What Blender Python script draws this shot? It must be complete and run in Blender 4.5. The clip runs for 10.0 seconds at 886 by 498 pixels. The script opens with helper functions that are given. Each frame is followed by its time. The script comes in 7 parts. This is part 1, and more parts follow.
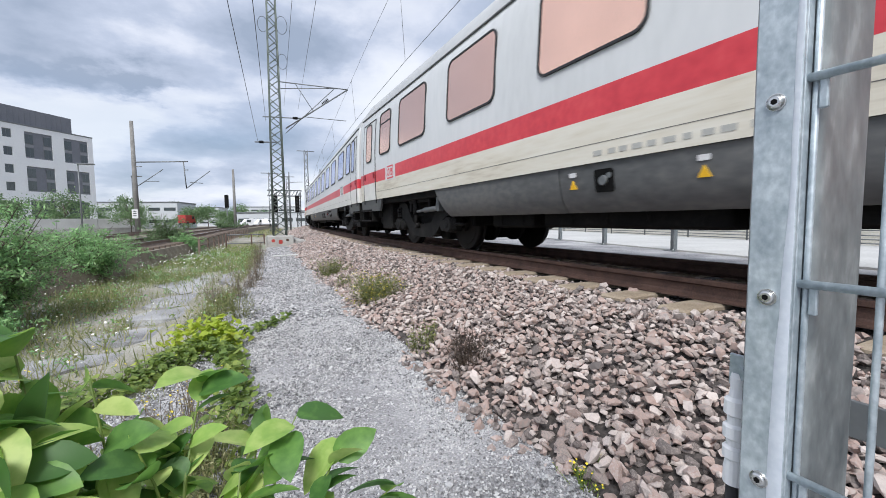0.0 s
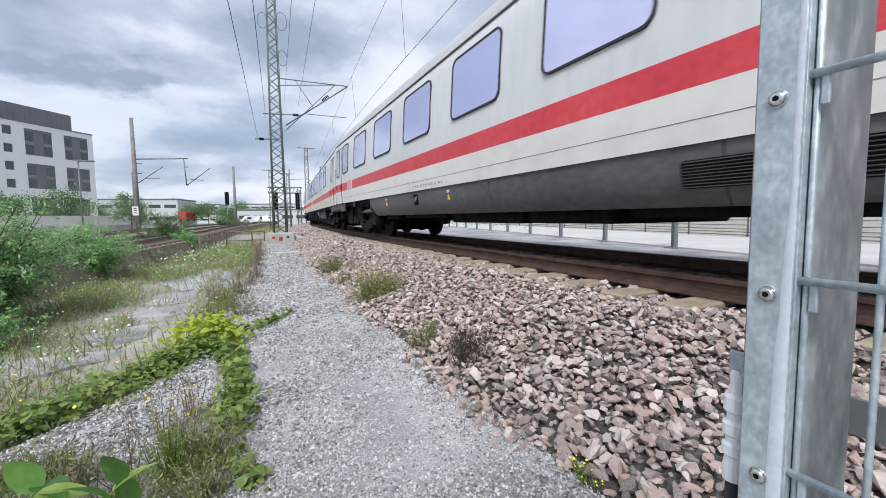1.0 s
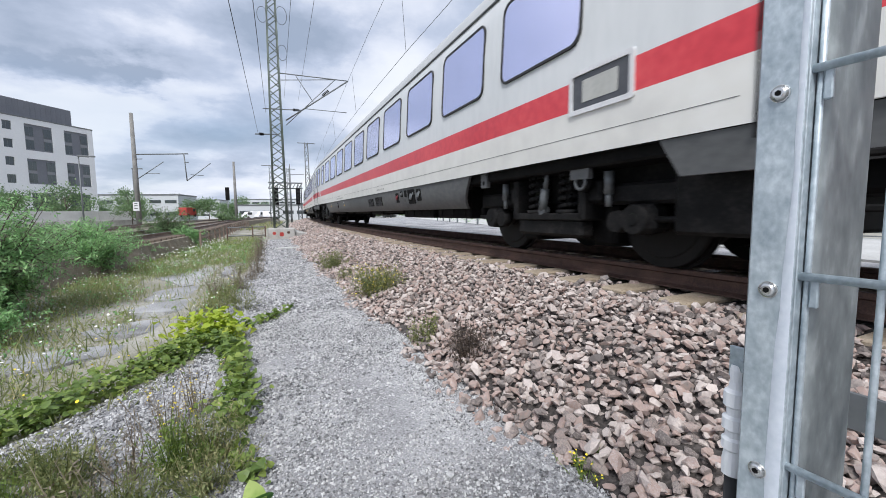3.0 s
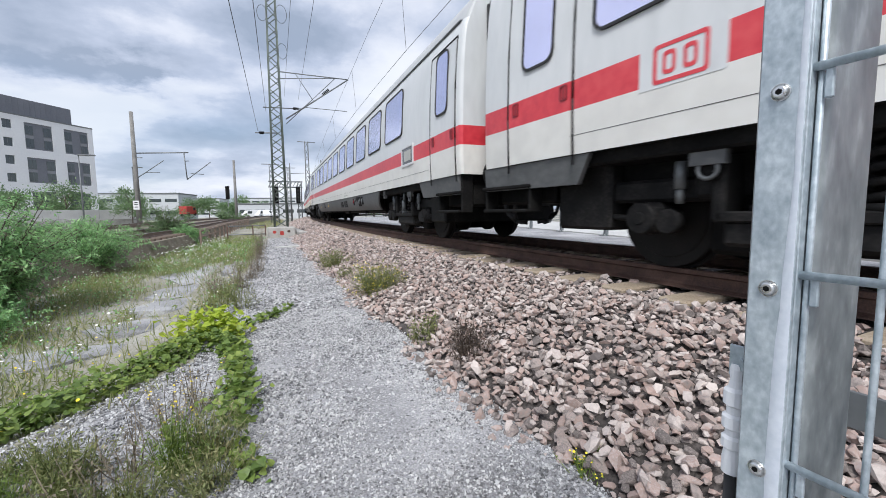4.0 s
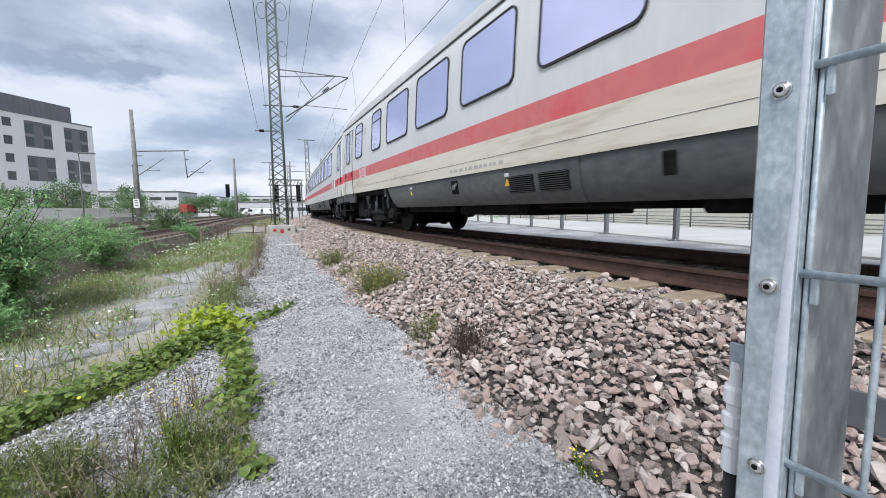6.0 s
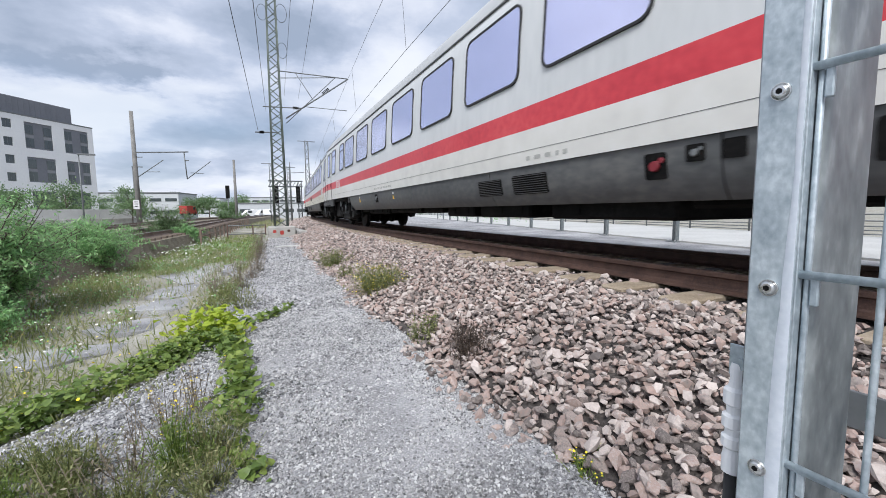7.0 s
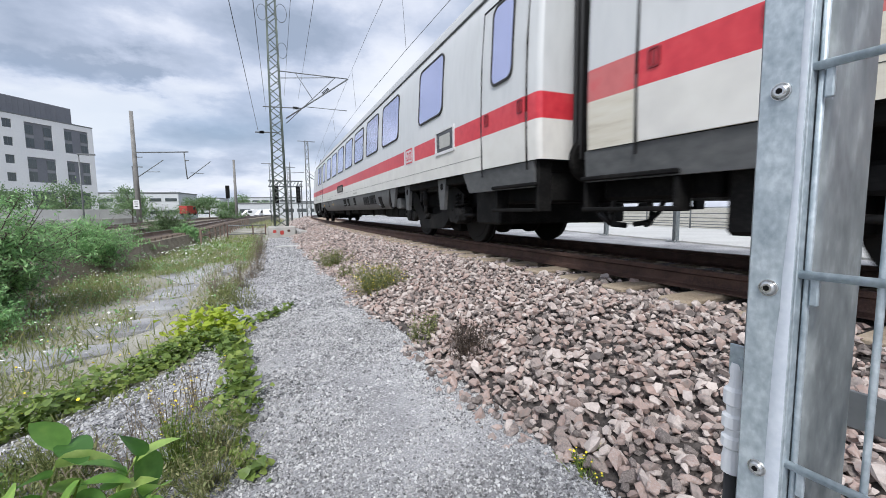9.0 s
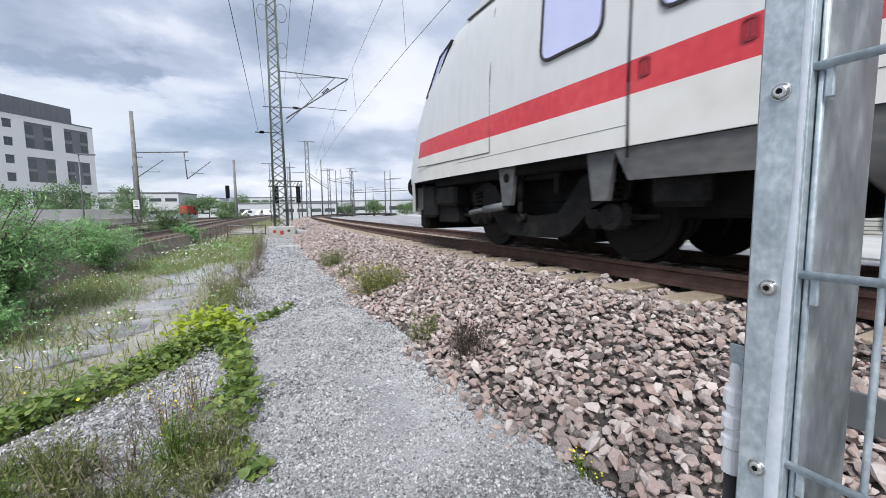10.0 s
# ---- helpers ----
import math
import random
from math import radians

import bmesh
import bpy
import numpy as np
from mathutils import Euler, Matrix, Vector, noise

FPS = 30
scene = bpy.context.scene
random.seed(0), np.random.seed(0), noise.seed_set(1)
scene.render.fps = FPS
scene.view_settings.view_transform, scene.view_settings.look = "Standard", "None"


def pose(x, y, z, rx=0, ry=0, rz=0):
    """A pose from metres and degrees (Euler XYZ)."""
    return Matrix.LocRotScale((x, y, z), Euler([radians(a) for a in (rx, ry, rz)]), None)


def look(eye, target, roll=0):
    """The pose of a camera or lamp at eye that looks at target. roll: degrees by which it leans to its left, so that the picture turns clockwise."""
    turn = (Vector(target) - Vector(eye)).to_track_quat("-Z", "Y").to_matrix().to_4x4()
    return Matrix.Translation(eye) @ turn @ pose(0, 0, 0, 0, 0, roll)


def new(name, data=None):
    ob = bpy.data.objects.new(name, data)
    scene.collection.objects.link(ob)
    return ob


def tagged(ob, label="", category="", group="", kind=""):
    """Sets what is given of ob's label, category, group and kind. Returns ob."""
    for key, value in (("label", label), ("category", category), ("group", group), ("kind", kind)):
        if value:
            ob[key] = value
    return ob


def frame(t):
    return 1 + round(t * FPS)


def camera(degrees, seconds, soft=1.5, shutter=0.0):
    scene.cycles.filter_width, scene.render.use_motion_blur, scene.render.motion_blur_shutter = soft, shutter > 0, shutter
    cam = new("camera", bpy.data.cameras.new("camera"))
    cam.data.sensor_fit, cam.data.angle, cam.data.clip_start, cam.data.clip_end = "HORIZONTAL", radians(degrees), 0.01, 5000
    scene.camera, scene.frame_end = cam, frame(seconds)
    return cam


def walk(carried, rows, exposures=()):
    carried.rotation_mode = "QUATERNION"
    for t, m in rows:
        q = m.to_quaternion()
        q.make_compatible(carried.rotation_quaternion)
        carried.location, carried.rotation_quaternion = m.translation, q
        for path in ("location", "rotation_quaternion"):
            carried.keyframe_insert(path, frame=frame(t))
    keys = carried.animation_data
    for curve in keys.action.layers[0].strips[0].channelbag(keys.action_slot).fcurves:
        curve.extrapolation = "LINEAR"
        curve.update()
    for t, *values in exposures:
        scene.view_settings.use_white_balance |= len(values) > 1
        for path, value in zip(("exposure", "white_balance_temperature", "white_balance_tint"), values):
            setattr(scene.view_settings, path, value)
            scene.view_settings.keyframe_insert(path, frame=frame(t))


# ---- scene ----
# The camera rests behind a fence and only nods down a little at first.
cam = camera(95.1, 10.0, soft=0.9, shutter=0.05)
EYE = Vector((0.0, 0.0, 1.2))


def aim(pitch, yaw, roll=-0.657):
    """A pose at the fence: degrees below level and to the right of the track's near tangent."""
    p, a = radians(pitch), radians(yaw)
    way = Vector((math.sin(a) * math.cos(p), math.cos(a) * math.cos(p), -math.sin(p)))
    return look(EYE, EYE + way, roll)


NOD = [(0.0, 3.93), (0.5, 4.14), (1.0, 4.33), (1.5, 4.52), (2.0, 4.63), (2.5, 4.79), (3.2, 5.0), (4.0, 5.12),
       (4.5, 5.34), (5.0, 5.44), (5.5, 5.44), (6.2, 5.32), (7.0, 5.2), (8.5, 5.2), (10.0, 5.2)]
walk(cam, [(t, aim(5.415 + 1.027 * (p - 5.2), 26.11 + 0.153 * (5.2 - p))) for t, p in NOD], [(0.0, 0.0, 6130, 9.8), (10.0, 0.0, 6130, 9.8)])

# ---- light ----
world = bpy.data.worlds.new("overcast_sky")
scene.world = world
world.use_nodes = True
wn, wl = world.node_tree.nodes, world.node_tree.links
wn.clear()
sky = wn.new("ShaderNodeTexSky")
sky.sky_type, sky.sun_disc = "NISHITA", False
sky.sun_elevation, sky.sun_rotation = radians(50), radians(215)
blue = wn.new("ShaderNodeBackground")
blue.inputs["Strength"].default_value = 0.12
wl.new(sky.outputs[0], blue.inputs["Color"])
# layered cloud on a flat deck overhead: direction over height
geo = wn.new("ShaderNodeTexCoord")
sep = wn.new("ShaderNodeSeparateXYZ")
wl.new(geo.outputs["Generated"], sep.inputs[0])


def wmath(op, a, b=None):
    n = wn.new("ShaderNodeMath")
    n.operation = op
    for i, v in enumerate((a, b)):
        if v is None:
            continue
        if isinstance(v, (int, float)):
            n.inputs[i].default_value = v
        else:
            wl.new(v, n.inputs[i])
    return n.outputs[0]


rise = wmath("ADD", wmath("MAXIMUM", sep.outputs["Z"], 0.0), 0.26)
deck = wn.new("ShaderNodeCombineXYZ")
wl.new(wmath("DIVIDE", sep.outputs["X"], rise), deck.inputs[0])
wl.new(wmath("DIVIDE", sep.outputs["Y"], rise), deck.inputs[1])


def wnoise(scale, detail, rough, shift=0.0):
    n = wn.new("ShaderNodeTexNoise")
    n.inputs["Scale"].default_value, n.inputs["Detail"].default_value = scale, detail
    n.inputs["Roughness"].default_value = rough
    add = wn.new("ShaderNodeVectorMath")
    add.operation = "ADD"
    add.inputs[1].default_value = (shift, shift * 0.7, 0)
    wl.new(deck.outputs[0], add.inputs[0])
    wl.new(add.outputs[0], n.inputs["Vector"])
    return n.outputs["Fac"]


def wramp(fac, stops):
    n = wn.new("ShaderNodeValToRGB")
    r = n.color_ramp
    while len(r.elements) < len(stops):
        r.elements.new(0.5)
    for e, (p, c) in zip(r.elements, stops):
        e.position, e.color = p, (*c, 1)
    wl.new(fac, n.inputs[0])
    return n.outputs[0]


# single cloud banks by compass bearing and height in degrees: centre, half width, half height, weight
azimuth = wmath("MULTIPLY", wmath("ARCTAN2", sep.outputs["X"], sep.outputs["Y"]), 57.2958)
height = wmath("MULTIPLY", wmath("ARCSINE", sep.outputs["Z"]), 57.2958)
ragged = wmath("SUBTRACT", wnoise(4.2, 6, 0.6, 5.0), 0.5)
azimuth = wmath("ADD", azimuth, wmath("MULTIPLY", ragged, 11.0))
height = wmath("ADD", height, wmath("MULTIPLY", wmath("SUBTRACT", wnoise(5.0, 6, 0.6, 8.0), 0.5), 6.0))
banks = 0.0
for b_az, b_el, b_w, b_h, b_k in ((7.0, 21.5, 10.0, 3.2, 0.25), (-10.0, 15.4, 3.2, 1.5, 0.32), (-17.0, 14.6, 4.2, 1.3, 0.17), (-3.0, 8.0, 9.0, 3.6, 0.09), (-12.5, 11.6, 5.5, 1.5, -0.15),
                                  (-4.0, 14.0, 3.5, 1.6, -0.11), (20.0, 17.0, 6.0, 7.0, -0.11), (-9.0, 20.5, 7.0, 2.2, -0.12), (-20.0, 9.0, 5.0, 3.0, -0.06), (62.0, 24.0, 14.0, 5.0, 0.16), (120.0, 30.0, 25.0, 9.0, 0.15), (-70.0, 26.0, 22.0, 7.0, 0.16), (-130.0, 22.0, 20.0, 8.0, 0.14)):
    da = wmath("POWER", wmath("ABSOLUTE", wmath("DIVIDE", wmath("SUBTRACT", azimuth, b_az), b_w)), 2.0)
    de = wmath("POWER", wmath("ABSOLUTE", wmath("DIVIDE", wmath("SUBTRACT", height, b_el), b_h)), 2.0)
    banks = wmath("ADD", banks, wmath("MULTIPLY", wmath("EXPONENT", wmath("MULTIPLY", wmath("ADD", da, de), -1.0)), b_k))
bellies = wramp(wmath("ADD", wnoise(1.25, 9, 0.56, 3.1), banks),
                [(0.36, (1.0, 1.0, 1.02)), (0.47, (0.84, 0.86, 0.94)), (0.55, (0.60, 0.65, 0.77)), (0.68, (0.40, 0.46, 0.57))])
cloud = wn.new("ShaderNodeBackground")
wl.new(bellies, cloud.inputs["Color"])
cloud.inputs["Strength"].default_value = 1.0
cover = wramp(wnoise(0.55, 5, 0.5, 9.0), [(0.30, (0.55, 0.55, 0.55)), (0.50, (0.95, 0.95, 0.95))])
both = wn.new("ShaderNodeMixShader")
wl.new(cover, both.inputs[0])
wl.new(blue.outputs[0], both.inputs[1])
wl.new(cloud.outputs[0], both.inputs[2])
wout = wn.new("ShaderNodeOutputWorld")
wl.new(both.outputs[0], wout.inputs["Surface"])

sun = new("sun", bpy.data.lights.new("sun", "SUN"))
sun.data.energy, sun.data.angle, sun.data.color = 3.9, radians(20), (1.0, 0.96, 0.9)
sun.matrix_world = look((-29, -42, 60), (0, 0, 0))
scene.view_settings.exposure = 0.0

# ---- materials ----
def surface(name, colors, scale=8.0, fine=60.0, rough=(0.6, 0.9), metal=0.0, bump=0.3, depth=0.01, per_object=0.0, per_island=0.0, stretch=(1, 1, 1), spec=0.5):
    """A worn surface: colours blended by broad and fine noise, with grain in the relief."""
    m = bpy.data.materials.new(name)
    m.use_nodes = True
    n, l = m.node_tree.nodes, m.node_tree.links
    bsdf = n["Principled BSDF"]
    tc = n.new("ShaderNodeTexCoord")
    mp = n.new("ShaderNodeMapping")
    mp.inputs["Scale"].default_value = stretch
    l.new(tc.outputs["Object"], mp.inputs[0])

    def noisy(s, d):
        t = n.new("ShaderNodeTexNoise")
        t.inputs["Scale"].default_value, t.inputs["Detail"].default_value = s, d
        l.new(mp.outputs[0], t.inputs["Vector"])
        return t.outputs["Fac"]

    broad, grain = noisy(scale, 4), noisy(fine, 6)
    mix = n.new("ShaderNodeMath")
    mix.operation = "MULTIPLY_ADD"
    l.new(grain, mix.inputs[0])
    mix.inputs[1].default_value = 0.5
    half = n.new("ShaderNodeMath")
    half.operation = "MULTIPLY"
    l.new(broad, half.inputs[0])
    half.inputs[1].default_value = 0.5
    l.new(half.outputs[0], mix.inputs[2])
    fac = mix.outputs[0]
    if per_object or per_island:
        src = n.new("ShaderNodeObjectInfo").outputs["Random"] if per_object else n.new("ShaderNodeNewGeometry").outputs["Random Per Island"]
        sh = n.new("ShaderNodeMath")
        sh.operation = "MULTIPLY_ADD"
        l.new(src, sh.inputs[0])
        amount = per_object or per_island
        sh.inputs[1].default_value = amount
        off = n.new("ShaderNodeMath")
        off.operation = "SUBTRACT"
        l.new(fac, off.inputs[0])
        off.inputs[1].default_value = amount / 2
        l.new(off.outputs[0], sh.inputs[2])
        fac = sh.outputs[0]
    ramp = n.new("ShaderNodeValToRGB")
    r = ramp.color_ramp
    while len(r.elements) < len(colors):
        r.elements.new(0.5)
    lo, hi = (0.34, 0.66) if not (per_object or per_island) else (0.15, 0.85)
    for i, (e, c) in enumerate(zip(r.elements, colors)):
        e.position = lo + (hi - lo) * i / max(1, len(colors) - 1)
        e.color = (*c, 1)
    l.new(fac, ramp.inputs[0])
    l.new(ramp.outputs[0], bsdf.inputs["Base Color"])
    mr = n.new("ShaderNodeMapRange")
    mr.inputs["To Min"].default_value, mr.inputs["To Max"].default_value = rough
    l.new(grain, mr.inputs["Value"])
    l.new(mr.outputs[0], bsdf.inputs["Roughness"])
    bsdf.inputs["Metallic"].default_value = metal
    bsdf.inputs["Specular IOR Level"].default_value = spec
    if bump:
        b = n.new("ShaderNodeBump")
        b.inputs["Strength"].default_value, b.inputs["Distance"].default_value = bump, depth
        l.new(grain, b.inputs["Height"])
        l.new(b.outputs[0], bsdf.inputs["Normal"])
    return m


def leafy(name, colors, per_island=0.5, per_object=0.0):
    m = surface(name, colors, 3, 40, (0.4, 0.6), 0, 0.2, 0.002, per_object=per_object, per_island=per_island)
    n, l = m.node_tree.nodes, m.node_tree.links
    bsdf = n["Principled BSDF"]
    bsdf.inputs["Transmission Weight"].default_value = 0.0
    tr = n.new("ShaderNodeBsdfTranslucent")
    src = bsdf.inputs["Base Color"].links[0].from_socket
    l.new(src, tr.inputs[0])
    mx = n.new("ShaderNodeMixShader")
    mx.inputs[0].default_value = 0.42
    out = n["Material Output"]
    l.new(bsdf.outputs[0], mx.inputs[1])
    l.new(tr.outputs[0], mx.inputs[2])
    l.new(mx.outputs[0], out.inputs[0])
    return m


def mirror_glass(name, tint, rough=0.02, metal=0.75):
    m = surface(name, [tint, tuple(c * 0.93 for c in tint)], 0.6, 2.0, (rough, rough * 1.5), metal, 0.015, 0.02)
    return m


M_PATH = surface("grey_gravel", [(0.12, 0.12, 0.125), (0.31, 0.31, 0.32), (0.52, 0.52, 0.525)], 1.2, 90, (0.85, 1), 0, 0.8, 0.012)
M_PEBBLE = surface("pebble", [(0.11, 0.11, 0.115), (0.35, 0.35, 0.355), (0.56, 0.56, 0.56)], 6, 60, (0.8, 0.95), 0, 0.3, 0.003, per_island=0.7)
M_SOIL = surface("weedy_soil", [(0.17, 0.17, 0.12), (0.30, 0.285, 0.24), (0.45, 0.44, 0.41)], 0.7, 30, (0.9, 1), 0, 0.8, 0.02)
STONE_TONES = [(0.13, 0.112, 0.105), (0.30, 0.255, 0.235), (0.37, 0.27, 0.235), (0.42, 0.365, 0.34), (0.53, 0.465, 0.43)]
M_STONE = surface("ballast_stone", STONE_TONES, 9, 55, (0.75, 0.95), 0, 0.4, 0.004, per_island=0.7)
M_STONEOB = surface("ballast_stone_single", STONE_TONES, 9, 55, (0.75, 0.95), 0, 0.4, 0.004, per_object=0.7)
# Darker than the stones: shade in their gaps is put into this colour.
M_BED = surface("gap_shade_ballast_bed", [(0.03, 0.026, 0.024), (0.065, 0.056, 0.052), (0.12, 0.105, 0.10)], 14, 40, (0.85, 1), 0, 1.0, 0.03)
M_RUST = surface("rusty_rail_steel", [(0.05, 0.029, 0.023), (0.095, 0.054, 0.042), (0.15, 0.09, 0.068)], 6, 80, (0.65, 0.9), 0.2, 0.3, 0.002)
M_SIDEBED = surface("brown_weedy_ballast", [(0.11, 0.10, 0.07), (0.20, 0.175, 0.13), (0.30, 0.26, 0.20)], 3, 30, (0.85, 1), 0, 0.8, 0.02)
M_TIMBER = surface("weathered_sleeper_timber", [(0.09, 0.07, 0.055), (0.16, 0.125, 0.10)], 6, 60, (0.8, 0.95), 0, 0.3, 0.003)
M_RUSTPALE = surface("dry_rusty_steel", [(0.12, 0.085, 0.065), (0.19, 0.14, 0.11), (0.26, 0.20, 0.165)], 4, 60, (0.7, 0.9), 0.0, 0.2, 0.002)
M_RAILTOP = surface("polished_rail_head", [(0.30, 0.29, 0.28), (0.5, 0.5, 0.49)], 20, 90, (0.2, 0.4), 0.9, 0.05, 0.001)
M_SLEEPER = surface("stained_sleeper_concrete", [(0.21, 0.16, 0.115), (0.32, 0.26, 0.19), (0.40, 0.34, 0.27)], 5, 60, (0.8, 0.95), 0, 0.4, 0.004)
M_ZINC = surface("galvanised_steel", [(0.31, 0.365, 0.405), (0.43, 0.49, 0.53), (0.60, 0.66, 0.695)], 34, 150, (0.36, 0.6), 0.5, 0.12, 0.001, stretch=(1, 1, 0.8))
# Blotched, darker M_ZINC: the fence post's shade is put into its colour.
M_ZINCDARK = surface("shade_darkened_zinc", [(0.085, 0.10, 0.105), (0.135, 0.152, 0.16), (0.18, 0.20, 0.205), (0.27, 0.295, 0.30)], 22, 70, (0.45, 0.6), 0.35, 0.06, 0.001, stretch=(1, 1, 0.5))
M_ZINCRUN = surface("white_zinc_run", [(0.58, 0.63, 0.70), (0.72, 0.76, 0.82)], 30, 150, (0.5, 0.7), 0.1, 0.1, 0.0005)
M_REDFADE = surface("sun_faded_red_stripe", [(0.52, 0.13, 0.13), (0.60, 0.17, 0.165), (0.62, 0.10, 0.11)], 0.7, 6, (0.4, 0.55), 0, 0.02, 0.002)
M_DUSTY = surface("yellowed_lower_coach_paint", [(0.53, 0.48, 0.39), (0.65, 0.61, 0.51), (0.69, 0.66, 0.57), (0.72, 0.70, 0.62)], 1.3, 9, (0.4, 0.55), 0, 0.03, 0.002, stretch=(1, 0.25, 2.2))
M_BOLT = surface("stainless_bolt", [(0.55, 0.55, 0.54), (0.75, 0.75, 0.74)], 30, 200, (0.22, 0.35), 0.95, 0.03, 0.0005)
M_WHITE = surface("light_grey_coach_paint", [(0.57, 0.585, 0.59), (0.62, 0.635, 0.64), (0.66, 0.67, 0.675)], 0.9, 9, (0.28, 0.42), 0, 0.02, 0.002, stretch=(1, 1, 0.3))
M_CREAM = surface("dusty_lower_coach_paint", [(0.62, 0.61, 0.58), (0.70, 0.69, 0.65), (0.75, 0.745, 0.715)], 0.7, 7, (0.35, 0.5), 0, 0.03, 0.002, stretch=(1, 0.5, 0.6))
M_RED = surface("traffic_red_stripe", [(0.50, 0.028, 0.045), (0.60, 0.045, 0.06), (0.66, 0.075, 0.085)], 0.8, 10, (0.3, 0.42), 0, 0.02, 0.002)
M_SKIRT = surface("dusty_grey_skirt", [(0.065, 0.068, 0.07), (0.10, 0.103, 0.105), (0.15, 0.149, 0.144)], 0.8, 14, (0.45, 0.65), 0, 0.05, 0.002, stretch=(1, 0.5, 1))
M_ROOF = surface("grey_coach_roof", [(0.38, 0.39, 0.40), (0.48, 0.49, 0.49)], 0.8, 10, (0.4, 0.6), 0, 0.03, 0.002)
# Near-black tones; M_UNDER also stands in for shade in gaps and holes.
M_UNDER = surface("underframe_and_shade_black", [(0.004, 0.004, 0.0045), (0.008, 0.0078, 0.0078), (0.018, 0.017, 0.016)], 3, 30, (0.6, 0.85), 0, 0.2, 0.004, spec=0.12)
M_BOGIE = surface("near_black_bogie_steel", [(0.005, 0.005, 0.0055), (0.011, 0.0107, 0.0107), (0.028, 0.026, 0.025)], 5, 40, (0.5, 0.8), 0.0, 0.2, 0.003, spec=0.16)
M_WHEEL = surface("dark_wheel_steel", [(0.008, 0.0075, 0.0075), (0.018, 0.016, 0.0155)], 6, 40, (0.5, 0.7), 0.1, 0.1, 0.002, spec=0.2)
M_RUBBER = surface("black_rubber", [(0.012, 0.012, 0.013), (0.026, 0.026, 0.027)], 10, 60, (0.55, 0.75), 0, 0.1, 0.002)
M_GLASS = mirror_glass("blue_coated_coach_glass", (0.74, 0.75, 0.99), 0.16, 0.9)
M_GLASSO = mirror_glass("bronze_coated_coach_glass", (1.0, 0.64, 0.50), 0.16, 1.0)
M_LINE = surface("dark_panel_joint", [(0.10, 0.10, 0.10), (0.16, 0.16, 0.155)], 3, 20, (0.6, 0.8), 0, 0, 0)
M_YELLOW = surface("warning_yellow", [(0.75, 0.42, 0.01), (0.85, 0.52, 0.02)], 10, 50, (0.4, 0.6), 0, 0, 0)
M_PALE = surface("pale_panel", [(0.55, 0.55, 0.56), (0.7, 0.7, 0.71)], 4, 30, (0.3, 0.5), 0, 0.02, 0.002)
M_CONC = surface("weathered_concrete", [(0.26, 0.255, 0.24), (0.38, 0.37, 0.35), (0.5, 0.49, 0.47)], 2, 30, (0.8, 0.95), 0, 0.4, 0.006)
M_PALECONC = surface("pale_new_concrete", [(0.40, 0.40, 0.39), (0.48, 0.48, 0.465), (0.55, 0.55, 0.535)], 1, 20, (0.8, 0.95), 0, 0.15, 0.004)
M_MAST = surface("green_grey_mast_paint", [(0.07, 0.09, 0.078), (0.115, 0.14, 0.12), (0.18, 0.205, 0.18)], 3, 30, (0.5, 0.7), 0.2, 0.1, 0.002)
M_WIRE = surface("dark_copper_wire", [(0.06, 0.065, 0.065), (0.10, 0.10, 0.10)], 5, 20, (0.5, 0.7), 0.5, 0, 0)
M_STEEL = surface("painted_grey_steel", [(0.12, 0.13, 0.135), (0.2, 0.21, 0.215)], 3, 30, (0.45, 0.65), 0.4, 0.05, 0.002)
M_POLE = surface("spun_concrete_pole", [(0.13, 0.125, 0.12), (0.20, 0.195, 0.185), (0.27, 0.26, 0.25)], 2, 20, (0.8, 0.95), 0, 0.2, 0.004)
M_PLASTER = surface("white_render_facade", [(0.72, 0.73, 0.75), (0.80, 0.81, 0.82)], 0.3, 4, (0.8, 0.95), 0, 0.05, 0.01)
M_FARWALL = surface("grey_white_far_facade", [(0.44, 0.46, 0.49), (0.54, 0.56, 0.58)], 0.1, 2, (0.8, 0.95), 0, 0.05, 0.01)
M_DARKPANEL = surface("anthracite_facade_panel", [(0.14, 0.148, 0.172), (0.19, 0.198, 0.225)], 0.4, 5, (0.5, 0.7), 0, 0.03, 0.01)
M_MIDPANEL = surface("mid_grey_facade_panel", [(0.2, 0.21, 0.23), (0.26, 0.27, 0.29)], 0.4, 5, (0.5, 0.7), 0, 0.03, 0.01)
M_WINDOW = mirror_glass("dark_window_glass", (0.10, 0.115, 0.12), 0.05, 0.4)
M_LEAF = leafy("bush_leaf", [(0.14, 0.29, 0.12), (0.27, 0.48, 0.195), (0.42, 0.64, 0.28)])
M_LEAFDARK = leafy("dark_tree_leaf", [(0.085, 0.15, 0.07), (0.165, 0.26, 0.12), (0.26, 0.36, 0.175)])
M_VINE = leafy("vine_leaf", [(0.09, 0.155, 0.035), (0.19, 0.275, 0.065), (0.34, 0.42, 0.10)])
M_LIME = leafy("lime_leaf", [(0.28, 0.40, 0.035), (0.40, 0.50, 0.05), (0.50, 0.56, 0.08)])
M_FRONT = leafy("fresh_front_leaf", [(0.07, 0.17, 0.04), (0.17, 0.34, 0.075), (0.32, 0.50, 0.11), (0.58, 0.70, 0.24)], 0.0, 0.75)
M_GRASS = leafy("meadow_grass", [(0.15, 0.19, 0.07), (0.28, 0.31, 0.13), (0.46, 0.42, 0.23)], 0.7)
M_DRY = leafy("dry_weed", [(0.15, 0.12, 0.09), (0.27, 0.23, 0.17), (0.42, 0.36, 0.27)], 0.7)
